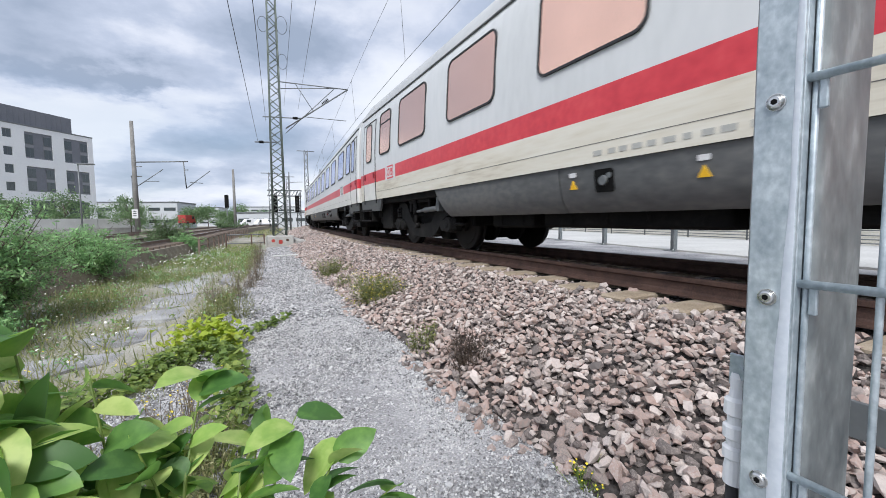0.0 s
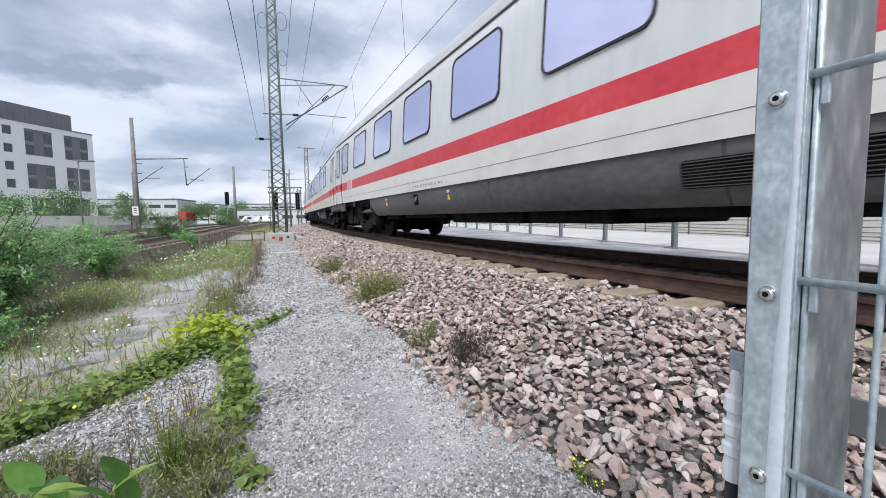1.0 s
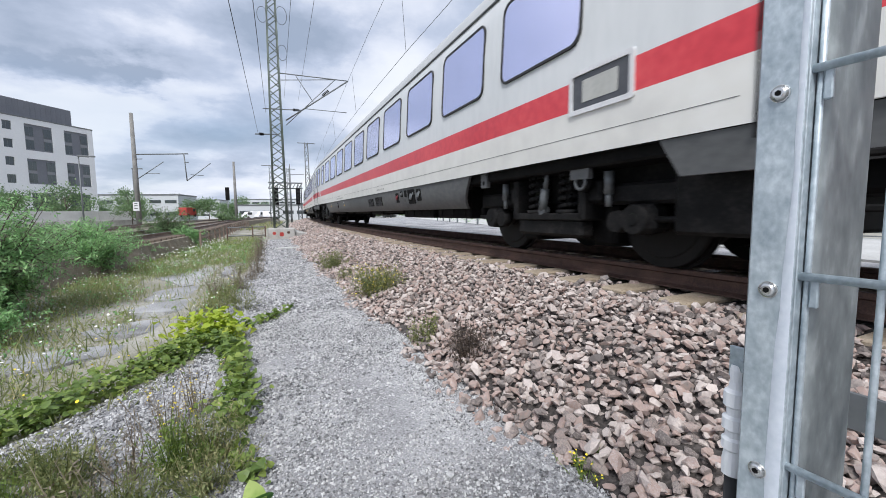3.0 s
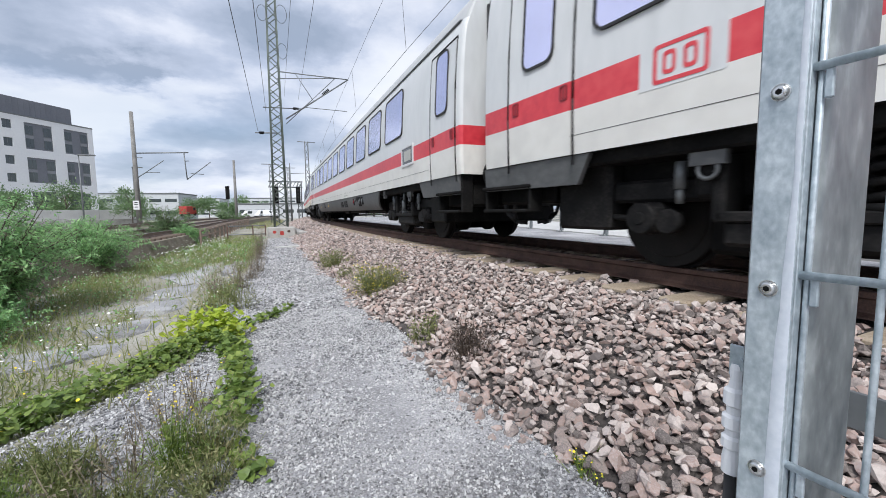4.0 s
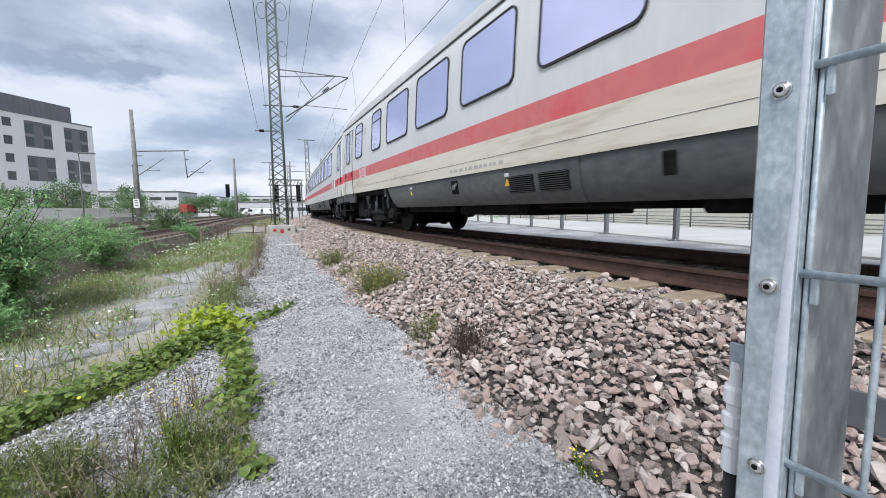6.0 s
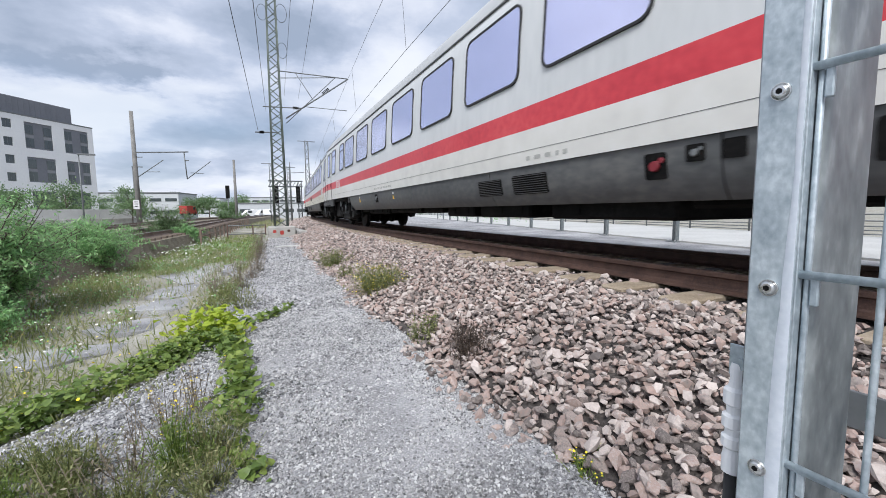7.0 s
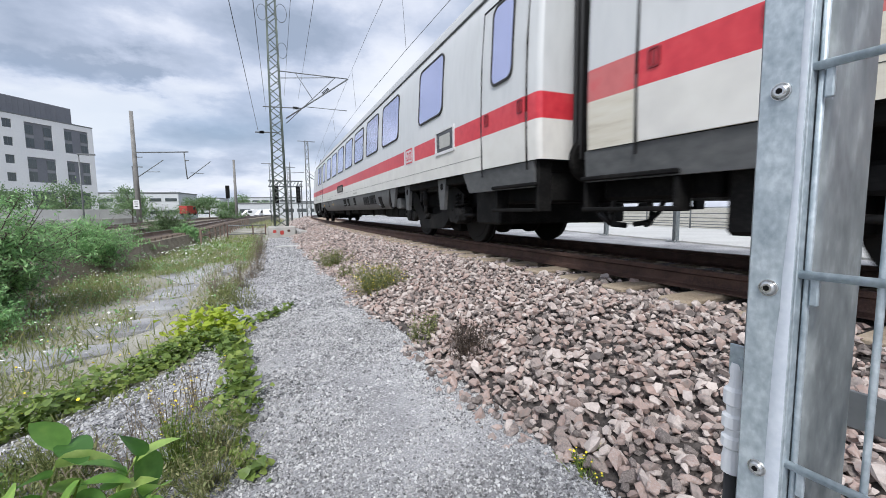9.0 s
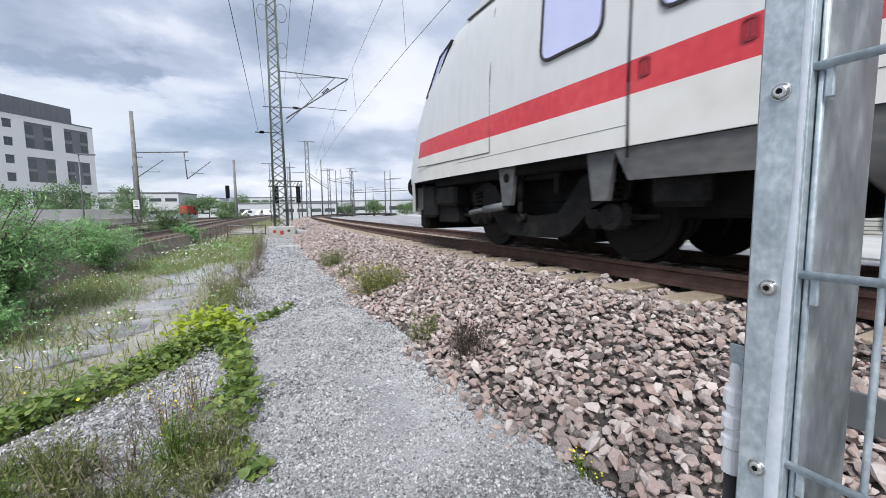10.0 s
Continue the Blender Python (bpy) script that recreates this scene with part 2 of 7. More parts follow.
M_BROWNWEED = leafy("withered_brown_weed", [(0.055, 0.042, 0.034), (0.11, 0.085, 0.068), (0.17, 0.13, 0.10)], 0.7)
M_OLIVE = leafy("olive_weed", [(0.11, 0.15, 0.05), (0.22, 0.25, 0.09), (0.34, 0.34, 0.15)], 0.7)
M_BARK = surface("bark", [(0.06, 0.045, 0.035), (0.13, 0.10, 0.08)], 8, 40, (0.8, 0.95), 0, 0.5, 0.006)
M_FLOWER = surface("white_flower", [(0.75, 0.75, 0.68), (0.85, 0.85, 0.8)], 8, 40, (0.7, 0.9), 0, 0, 0)
M_FLOWERY = surface("yellow_flower", [(0.75, 0.6, 0.03), (0.85, 0.72, 0.06)], 8, 40, (0.7, 0.9), 0, 0, 0)
M_ORANGE = surface("red_truck_paint", [(0.33, 0.035, 0.03), (0.42, 0.06, 0.05)], 2, 10, (0.3, 0.5), 0, 0, 0)


# ---- mesh helpers ----
def mesh_object(name, bm, material, parent=None):
    me = bpy.data.meshes.new(name)
    bm.normal_update()
    bm.to_mesh(me)
    bm.free()
    for mat in material if isinstance(material, (list, tuple)) else [material]:
        me.materials.append(mat)
    ob = new(name, me)
    if parent:
        ob.parent = parent
    return ob


def part(name, bm, material, parent, label=""):
    ob = mesh_object(name, bm, material, parent)
    return tagged(ob, label) if label else ob


def thing(name, label, category, at=None, group="", kind=""):
    ob = new(name)
    ob.empty_display_size = 0.2
    if at is not None:
        ob.matrix_basis = at
    return tagged(ob, label, category, group, kind)


def box(bm, lo, hi, m=None, bevel=0.0, mat=0):
    """A box between two corners, in a frame of its own, with softened edges."""
    size = [max(1e-4, b - a) for a, b in zip(lo, hi)]
    mid = [(a + b) / 2 for a, b in zip(lo, hi)]
    t = Matrix.Translation(mid) @ Matrix.Diagonal((*size, 1))
    made = bmesh.ops.create_cube(bm, size=1, matrix=(m or Matrix()) @ t)
    faces = {f for v in made["verts"] for f in v.link_faces}
    if bevel:
        out = bmesh.ops.bevel(bm, geom=list({e for f in faces for e in f.edges}), offset=bevel, segments=1, affect="EDGES")
        faces = set(out["faces"]) | {f for f in faces if f.is_valid}
    for f in faces:
        f.material_index = mat
    return bm


def rod(bm, a, b, r, r2=None, seg=10, mat=0):
    a, b = Vector(a), Vector(b)
    d = b - a
    m = Matrix.Translation((a + b) / 2) @ d.to_track_quat("Z", "Y").to_matrix().to_4x4()
    made = bmesh.ops.create_cone(bm, cap_ends=True, segments=seg, radius1=r, radius2=r if r2 is None else r2, depth=d.length, matrix=m)
    for v in made["verts"]:
        for f in v.link_faces:
            f.smooth, f.material_index = len(f.verts) == 4, mat
    return bm


def raw(name, verts, faces, material, parent=None, smooth=False):
    me = bpy.data.meshes.new(name)
    me.from_pydata([tuple(v) for v in verts] if not isinstance(verts, np.ndarray) else verts.tolist(), [], faces if isinstance(faces, list) else faces.tolist())
    for mat in material if isinstance(material, (list, tuple)) else [material]:
        me.materials.append(mat)
    if smooth:
        me.polygons.foreach_set("use_smooth", [True] * len(me.polygons))
    ob = new(name, me)
    if parent:
        ob.parent = parent
    return ob


def rounded(w, h, r, seg=4):
    """Corners of a rounded rectangle about the origin, anticlockwise."""
    pts = []
    for cx, cy, a0 in ((w / 2 - r, h / 2 - r, 0), (r - w / 2, h / 2 - r, 90), (r - w / 2, r - h / 2, 180), (w / 2 - r, r - h / 2, 270)):
        for i in range(seg + 1):
            a = radians(a0 + 90 * i / seg)
            pts.append((cx + r * math.cos(a), cy + r * math.sin(a)))
    return pts


# ---- the track's line ----
# distance along the track from abreast of the camera, and the bend there (1/m), to the right
BEND_S = [-80, -8, 8, 25, 45, 75, 400]
BEND_K = [0.0019, 0.0019, 0.0045, 0.0013, 0.0021, 0.0065, 0.0065]
STEP = 0.5
LINE_S = np.arange(-80, 330, STEP)
_k = np.interp(LINE_S, BEND_S, BEND_K)
_k[LINE_S > 190] = 0.0
LINE_H = np.concatenate([[0], np.cumsum((_k[1:] + _k[:-1]) / 2) * STEP])
LINE_H -= np.interp(0, LINE_S, LINE_H)
LINE_X = np.concatenate([[0], np.cumsum(np.sin((LINE_H[1:] + LINE_H[:-1]) / 2)) * STEP])
LINE_Y = np.concatenate([[0], np.cumsum(np.cos((LINE_H[1:] + LINE_H[:-1]) / 2)) * STEP])
NEAR_RAIL = 3.583
GAUGE = 1.5
CENTRE = NEAR_RAIL + GAUGE / 2
LINE_X += CENTRE - np.interp(0, LINE_S, LINE_X)
LINE_Y -= np.interp(0, LINE_S, LINE_Y)
RAIL_Z = 0.656


def on_line(s, off=0.0, z=0.0):
    """A place beside the track: metres along it, to the right of its centre, and up."""
    h = np.interp(s, LINE_S, LINE_H)
    return Vector((np.interp(s, LINE_S, LINE_X) + off * math.cos(h), np.interp(s, LINE_S, LINE_Y) - off * math.sin(h), z))


def heading(s):
    return float(np.interp(s, LINE_S, LINE_H))


def sweep(bm, profile, stations, closed=False, mat=0, smooth=False):
    """Faces between copies of a profile (offset, height) at stations along the track."""
    rows = [[bm.verts.new(on_line(s, o, z)) for o, z in profile] for s in stations]
    n = len(profile)
    for a, b in zip(rows, rows[1:]):
        for i in range(n if closed else n - 1):
            j = (i + 1) % n
            f = bm.faces.new((a[i], a[j], b[j], b[i]))
            f.material_index, f.smooth = mat, smooth
    return bm

# ---- the ground ----
def stations(a, b, near=1.0, far=4.0):
    out, s = [], a
    while s < b:
        out.append(s)
        s += near if -5 < s < 40 else far
    return out + [b]


def ground_height(x, y):
    """The level path, and lower weedy land to its left and beyond."""
    n = noise.noise(Vector((x * 0.8, y * 0.8, 0))) * 0.02
    edge = -0.5 + (y - 3.7) * 0.085 if y > 3.7 else -1.2 + (y - 2.76) * 0.8
    left = edge - x
    drop = 0.0
    if y > 1.2 and left > 0:
        drop = min(0.25, left * 0.25)
    if y > 30:
        drop = max(drop, min(0.35, (y - 30) * 0.02))
    return n - drop


def build_ground():
    xs = sorted(set([round(v, 3) for v in list(np.arange(-6, 8, 0.25)) + list(np.arange(-40, -6, 2.0)) + list(np.arange(8, 60, 3.0)) + [-2500, -900, -400, -200, -120, -80, -60, 80, 120, 200, 400, 900, 2500]]))
    ys = sorted(set([round(v, 3) for v in list(np.arange(-2, 14, 0.25)) + list(np.arange(14, 40, 1.0)) + list(np.arange(40, 120, 5.0)) + [-2500, -600, -150, -40, -12, -5, 150, 200, 300, 500, 900, 2500]]))
    verts = [(x, y, ground_height(x, y)) for y in ys for x in xs]
    w = len(xs)
    faces = [(j * w + i, j * w + i + 1, (j + 1) * w + i + 1, (j + 1) * w + i) for j in range(len(ys) - 1) for i in range(w - 1)]
    ob = raw("ground", verts, faces, M_SOIL, smooth=True)
    return tagged(ob, "weedy grey-brown soil with grit reaching the horizon", "ground", kind="structure")


def build_path():
    """Grey gravel path along the foot of the ballast, over the ground."""
    bm = bmesh.new()
    rows = []
    ys = list(np.arange(-9.0, 21.0, 0.25))
    for y in ys:
        left = (-3.2 if y < 1.6 else min(-0.42, -1.18 + (y - 2.76) * 0.80 - (0.9 if y < 1.8 else 0))) if y < 3.7 else -0.42 + (y - 3.7) * 0.085
        left += 0.10 * noise.noise(Vector((0, y * 1.3, 4))) if y > 3.7 else 0
        right = float(on_line(y, -2.6).x)
        cols = [left + (right - left) * u / 14 for u in range(15)]
        rows.append([bm.verts.new((x, y, 0.022 + 0.012 * noise.noise(Vector((x * 2, y * 2, 1))) - (0.06 if i == 0 else 0))) for i, x in enumerate(cols)])
    for a, b in zip(rows, rows[1:]):
        for i in range(14):
            bm.faces.new((a[i], a[i + 1], b[i + 1], b[i])).smooth = True
    ob = mesh_object("gravel_path", bm, M_PATH)
    return tagged(ob, "fine grey gravel path beside the ballast", "path", kind="structure")


def build_bed():
    """The trackbed: ballast shoulder towards the camera, level top, and a shallow far side."""
    bm = bmesh.new()
    top = RAIL_Z - 0.20
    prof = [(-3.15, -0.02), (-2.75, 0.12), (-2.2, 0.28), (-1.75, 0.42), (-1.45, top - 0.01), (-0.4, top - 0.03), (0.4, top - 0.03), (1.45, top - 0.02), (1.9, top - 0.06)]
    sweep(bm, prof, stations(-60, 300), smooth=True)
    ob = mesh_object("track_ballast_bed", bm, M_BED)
    return tagged(ob, "ballast bed of the railway track, darkened as shade between red-grey stones", "trackbed", kind="structure")


def build_walkway():
    """Grey walkway beyond the track, and the pale deck behind it."""
    z = RAIL_Z - 0.2
    e0, ed = Vector((8.52, 5.74, z)), Vector((0.257, 0.966, 0))
    side = Vector((ed.y, -ed.x, 0))
    bm = bmesh.new()
    rows = []
    for k in range(-18, 60, 2):
        e = e0 + ed * k
        a = on_line(max(-25, e.y), 1.85, z)
        rows.append([bm.verts.new(v) for v in (a - Vector((0.1, 0, 0.3)), a, e, e - Vector((0, 0, 0.3)))])
    for p, q in zip(rows, rows[1:]):
        for i in range(3):
            bm.faces.new((p[i], p[i + 1], q[i + 1], q[i]))
    tagged(mesh_object("walkway", bm, M_PATH), "grey gravel walkway beyond the track", "walkway", kind="structure")
    bm = bmesh.new()
    rows = []
    for k in range(-40, 62, 2):
        e = e0 + ed * k + Vector((0, 0, 0.004))
        rows.append([bm.verts.new(v) for v in (e - Vector((0, 0, 0.4)), e + Vector((0, 0, 0.03)), e + side * 4.6 + Vector((0, 0, 0.04)), e + side * 4.6 - Vector((0, 0, 0.7)))])
    for p, q in zip(rows, rows[1:]):
        for i in range(3):
            bm.faces.new((p[i], p[i + 1], q[i + 1], q[i]))
    tagged(mesh_object("pale_deck", bm, M_PALECONC), "bright pale concrete deck beyond the track", "deck", kind="structure")


def build_rails():
    foot = RAIL_Z - 0.172
    prof = [(-0.075, foot), (-0.075, foot + 0.012), (-0.02, foot + 0.032), (-0.009, foot + 0.05), (-0.009, foot + 0.118),
            (-0.036, foot + 0.132), (-0.036, RAIL_Z - 0.008), (-0.030, RAIL_Z), (0.030, RAIL_Z), (0.036, RAIL_Z - 0.008),
            (0.036, foot + 0.132), (0.009, foot + 0.118), (0.009, foot + 0.05), (0.02, foot + 0.032), (0.075, foot + 0.012), (0.075, foot)]
    for off in (-GAUGE / 2, GAUGE / 2):
        bm = bmesh.new()
        sweep(bm, [(o + off, z) for o, z in prof], stations(-60, 300), closed=True)
        for f in bm.faces:
            if abs(f.normal.z) > 0.9 and f.calc_center_median().z > RAIL_Z - 0.004:
                f.material_index = 1
        tagged(mesh_object("rail", bm, [M_RUST, M_RAILTOP]), "rust-brown steel rail with a polished running face", "rail", "rails of the track", "structure")


def build_sleepers():
    bm = bmesh.new()
    for x0, x1, z1 in ((-1.3, -0.5, 0), (-0.5, 0.5, -0.03), (0.5, 1.3, 0)):
        box(bm, (x0, -0.13, -0.2), (x1, 0.13, z1), bevel=0.018)
    me = bpy.data.meshes.new("sleeper")
    bm.to_mesh(me)
    bm.free()
    me.materials.append(M_SLEEPER)
    root = tagged(new("sleepers"), "stained concrete sleepers under the track", "sleepers", kind="structure")
    for i in range(-14, 95):
        s = i * 0.6 + 0.25
        ob = new("sleeper", me)
        ob.parent = root
        p = on_line(s, 0, RAIL_Z - 0.176)
        ob.matrix_basis = Matrix.Translation(p) @ Matrix.Rotation(-heading(s), 4, "Z")


build_ground()
build_path()
build_bed()
build_walkway()
build_rails()
build_sleepers()

# ---- the train ----
M_PRINT = surface("grey_small_print", [(0.36, 0.36, 0.34), (0.46, 0.46, 0.43)], 4, 30, (0.4, 0.6), 0, 0, 0)
M_HANDLE = surface("dark_red_grip", [(0.16, 0.012, 0.02), (0.24, 0.02, 0.03)], 8, 40, (0.4, 0.6), 0, 0, 0)
M_DISPLAY = surface("dark_display_glass", [(0.05, 0.052, 0.058), (0.08, 0.082, 0.09)], 3, 20, (0.08, 0.14), 0, 0, 0)
M_VENT = surface("dusty_vent_louvre", [(0.13, 0.125, 0.115), (0.22, 0.21, 0.195)], 6, 60, (0.6, 0.8), 0, 0.3, 0.004, stretch=(1, 1, 6))
M_CASE = surface("painted_equipment_case", [(0.028, 0.028, 0.03), (0.045, 0.044, 0.045), (0.065, 0.062, 0.06)], 3, 30, (0.5, 0.7), 0, 0.08, 0.002)
HALF = 13.2
BODY = 13.03
FAR_END = 12.90
NOSE = 13.18
SKIRT_Z = [0.60, 0.64, 0.70, 0.78, 0.88, 0.98, 1.075]
SKIRT_X = [1.225, 1.262, 1.302, 1.336, 1.358, 1.368, 1.374]
FLOOR_Z, RED_LO, RED_HI = 1.075, 1.497, 1.77
PROFILE = [(1.398, FLOOR_Z), (1.408, 1.28), (1.412, RED_LO), (1.412, RED_HI), (1.408, 2.1), (1.39, 2.6), (1.355, 3.0), (1.33, 3.16), (1.295, 3.26),
           (1.21, 3.46), (1.06, 3.68), (0.82, 3.86), (0.5, 3.98), (0.0, 4.04)]


def side_x(z):
    return float(np.interp(z, [p[1] for p in PROFILE[:9]], [p[0] for p in PROFILE[:9]]))


def side_pose(y, z, side=-1, out=0.0):
    """A pose on the coach's side at y, z: its local x runs along the coach, y up the side, z outwards."""
    x = side_x(z)
    lean = math.atan2(side_x(z - 0.2) - side_x(z + 0.2), 0.4)
    m = Matrix(((0, 0, -1, 0), (-1, 0, 0, 0), (0, 1, 0, 0), (0, 0, 0, 1))) if side < 0 else Matrix(((0, 0, 1, 0), (1, 0, 0, 0), (0, 1, 0, 0), (0, 0, 0, 1)))
    return Matrix.Translation((side * (x + out), y, z)) @ m @ Matrix.Rotation(-lean, 4, "X")


def slab(bm, pts, z0, z1, m, mat=0, hole=None):
    """A prism over the outline pts between two heights, or a ring where hole gives the inner outline."""
    n = len(pts)
    lo = [bm.verts.new(m @ Vector((x, y, z0))) for x, y in pts]
    hi = [bm.verts.new(m @ Vector((x, y, z1))) for x, y in pts]
    faces = [bm.faces.new((lo[i], lo[(i + 1) % n], hi[(i + 1) % n], hi[i])) for i in range(n)]
    if hole:
        lo2 = [bm.verts.new(m @ Vector((x, y, z0))) for x, y in hole]
        hi2 = [bm.verts.new(m @ Vector((x, y, z1))) for x, y in hole]
        faces += [bm.faces.new((hi[i], hi[(i + 1) % n], hi2[(i + 1) % n], hi2[i])) for i in range(n)]
        faces += [bm.faces.new((hi2[i], hi2[(i + 1) % n], lo2[(i + 1) % n], lo2[i])) for i in range(n)]
    else:
        faces.append(bm.faces.new(hi))
    for f in faces:
        f.material_index = mat
    return bm


def body_shell(bm, y0, y1, cab=None):
    """The coach body between two ends; a cab end narrows and slopes."""
    ring = [(-x, z) for x, z in PROFILE] + [(x, z) for x, z in reversed(PROFILE[:-1])]
    stations_y = [(y0, 0.965), (y0 + 0.01, 0.982), (y0 + 0.035, 0.995), (y0 + 0.07, 1.0)]
    stations_y += [(y0 + 0.16 + (y1 - y0 - 0.32) * i / 12, 1.0) for i in range(1, 12)]
    stations_y += [(y1 - 0.07, 1.0), (y1 - 0.035, 0.995), (y1 - 0.01, 0.982), (y1, 0.965)]
    if cab is not None:
        stations_y = [s for s in stations_y if s[0] < y1 - 3.5] + [(y1 - 3.4, 1.0), (y1 - 2.8, 1.0), (y1 - 2.2, 1.0), (y1 - 1.5, 0.995), (y1 - 0.9, 0.97), (y1 - 0.45, 0.92), (y1 - 0.15, 0.84), (y1, 0.74)]
    rows = []
    for y, k in stations_y:
        row = []
        for x, z in ring:
            yy = y
            if cab is not None and y > y1 - 3.4:
                f = min(1.0, (y - (y1 - 3.4)) / 3.1)
                yy = y - f * (max(0.0, z - 1.2) * 0.50 + max(0.0, z - 2.4) * 0.78 + max(0.0, 1.4 - z) * 0.15)
                z = z - (f ** 3) * max(0, z - 3.0) * 0.35
            row.append(bm.verts.new((x * k, yy, z)))
        rows.append(row)
    n = len(ring)
    for (a, b), (y, _) in zip(zip(rows, rows[1:]), stations_y):
        for i in range(n - 1):
            f = bm.faces.new((a[i], a[i + 1], b[i + 1], b[i]))
            z = sum(ring[j][1] for j in (i, i + 1)) / 2
            if cab is not None and y > y1 - 1.15 and z < RED_HI:
                z = 1.9
            f.material_index = 0 if z < RED_LO else 1 if z < RED_HI else 2 if z < 3.26 else 3
            f.smooth = True
        f = bm.faces.new((a[n - 1], a[0], b[0], b[n - 1]))
        f.material_index = 4
        for e in f.edges:
            e.smooth = False
    for row, flip in ((rows[0], False), (rows[-1], True)):
        for i in range(n // 2):
            q = [row[i], row[i + 1], row[n - 2 - i], row[n - 1 - i]]
            q = q if i < n // 2 - 1 else [row[i], row[i + 1], row[n - 1 - i]]
            f = bm.faces.new(q if flip else q[::-1])
            z = (ring[i][1] + ring[i + 1][1]) / 2
            f.material_index = 2 if z > RED_HI or (cab is not None and flip) else 0 if z < RED_LO else 1
    return bm


def add_window(car, y, z, w, h, glass, vent=False, r=0.12, side=-1):
    m = side_pose(y, z, side)
    bm = bmesh.new()
    slab(bm, rounded(w + 0.055, h + 0.055, r + 0.02), -0.01, 0.012, m, 0, rounded(w, h, r))
    if vent:
        box(bm, (-w / 2, h * 0.24, 0), (w / 2, h * 0.27, 0.011), m)
    win = part("window", bm, M_RUBBER, car)
    bm = bmesh.new()
    slab(bm, rounded(w, h, r), -0.01, 0.004, m)
    part("glass", bm, glass, win)
    return win


def add_door(car, y, glass, side=-1):
    """A plug door with a tall window, a dark seam round it, and a grab handle."""
    bm = bmesh.new()
    for z0, z1, mat in ((1.078, RED_LO, 0), (RED_LO, RED_HI, 1), (RED_HI, 2.45, 2), (2.45, 3.02, 2)):
        m0, m1 = side_pose(y, z0, side), side_pose(y, z1, side)
        for a, b in ((-0.49, 0.49),):
            q = [m0 @ Vector((a, 0, 0.012)), m0 @ Vector((b, 0, 0.012)), m1 @ Vector((b, 0, 0.012)), m1 @ Vector((a, 0, 0.012))]
            f = bm.faces.new([bm.verts.new(p) for p in q])
            f.material_index = mat
    door = part("door", bm, [M_CREAM, M_RED, M_WHITE], car)
    runs = [(x, z0, x, z1) for x in (-0.515, 0.515) for z0, z1 in ((0.98, 1.6), (1.6, 2.3), (2.3, 3.05))] + [(-0.515, 3.05, 0.515, 3.05)]
    for x0, z0, x1, z1 in runs:
        bm = bmesh.new()
        rod(bm, side_pose(y, z0, side) @ Vector((x0, 0, 0.006)), side_pose(y, z1, side) @ Vector((x1, 0, 0.006)), 0.011, seg=6)
        part("door_seal", bm, M_RUBBER, door)
    m = side_pose(y, 2.52, side, 0.012)
    bm = bmesh.new()
    slab(bm, rounded(0.5, 0.96, 0.12), -0.002, 0.008, m, 0, rounded(0.44, 0.90, 0.1))
    part("door_window_frame", bm, M_RUBBER, door)
    bm = bmesh.new()
    slab(bm, rounded(0.44, 0.90, 0.1), -0.002, 0.004, m)
    part("door_window", bm, glass, door)
    m = side_pose(y, 1.68, side, 0.012)
    for x in (-0.36, 0.40):
        bm = bmesh.new()
        slab(bm, rounded(0.10, 0.15, 0.02), -0.004, 0.010, m @ Matrix.Translation((x, 0, 0)), 0, rounded(0.07, 0.12, 0.015))
        box(bm, (x - 0.012, -0.055, 0.0), (x + 0.012, 0.055, 0.012), m, 0.004)
        part("door_handle", bm, M_HANDLE, door, "dark red recessed door grip")


def swan_arm(bm, sx):
    """The sweeping side plate of a swan-neck bogie, high over the axles and low in the middle."""
    low = [(1.42, 0.66), (1.15, 0.62), (0.98, 0.56), (0.82, 0.42), (0.66, 0.28), (0.45, 0.21), (0.0, 0.20)]
    top = [(1.45, 0.80), (1.18, 0.92), (0.98, 0.95), (0.80, 0.88), (0.64, 0.68), (0.46, 0.50), (0.0, 0.46)]
    low, top = [low + [(-y, z) for y, z in low[-2::-1]], top + [(-y, z) for y, z in top[-2::-1]]]
    rows = []
    for x in (sx * 1.0, sx * 1.12):
        rows.append([[bm.verts.new((x, y, z)) for y, z in line] for line in (low, top)])
    for k in range(len(low) - 1):
        for (l0, t0) in rows:
            bm.faces.new((l0[k], l0[k + 1], t0[k + 1], t0[k]))
        for e in (0, 1):
            bm.faces.new((rows[0][e][k], rows[0][e][k + 1], rows[1][e][k + 1], rows[1][e][k]))
    bmesh.ops.recalc_face_normals(bm, faces=bm.faces)


def coil(bm, c, r, z0, z1, turns, wire):
    pts = []
    for i in range(turns * 12 + 1):
        a = i / 12 * 2 * math.pi
        pts.append((c[0] + r * math.cos(a), c[1] + r * math.sin(a), z0 + (z1 - z0) * i / (turns * 12)))
    for a, b in zip(pts, pts[1:]):
        rod(bm, a, b, wire, seg=6)


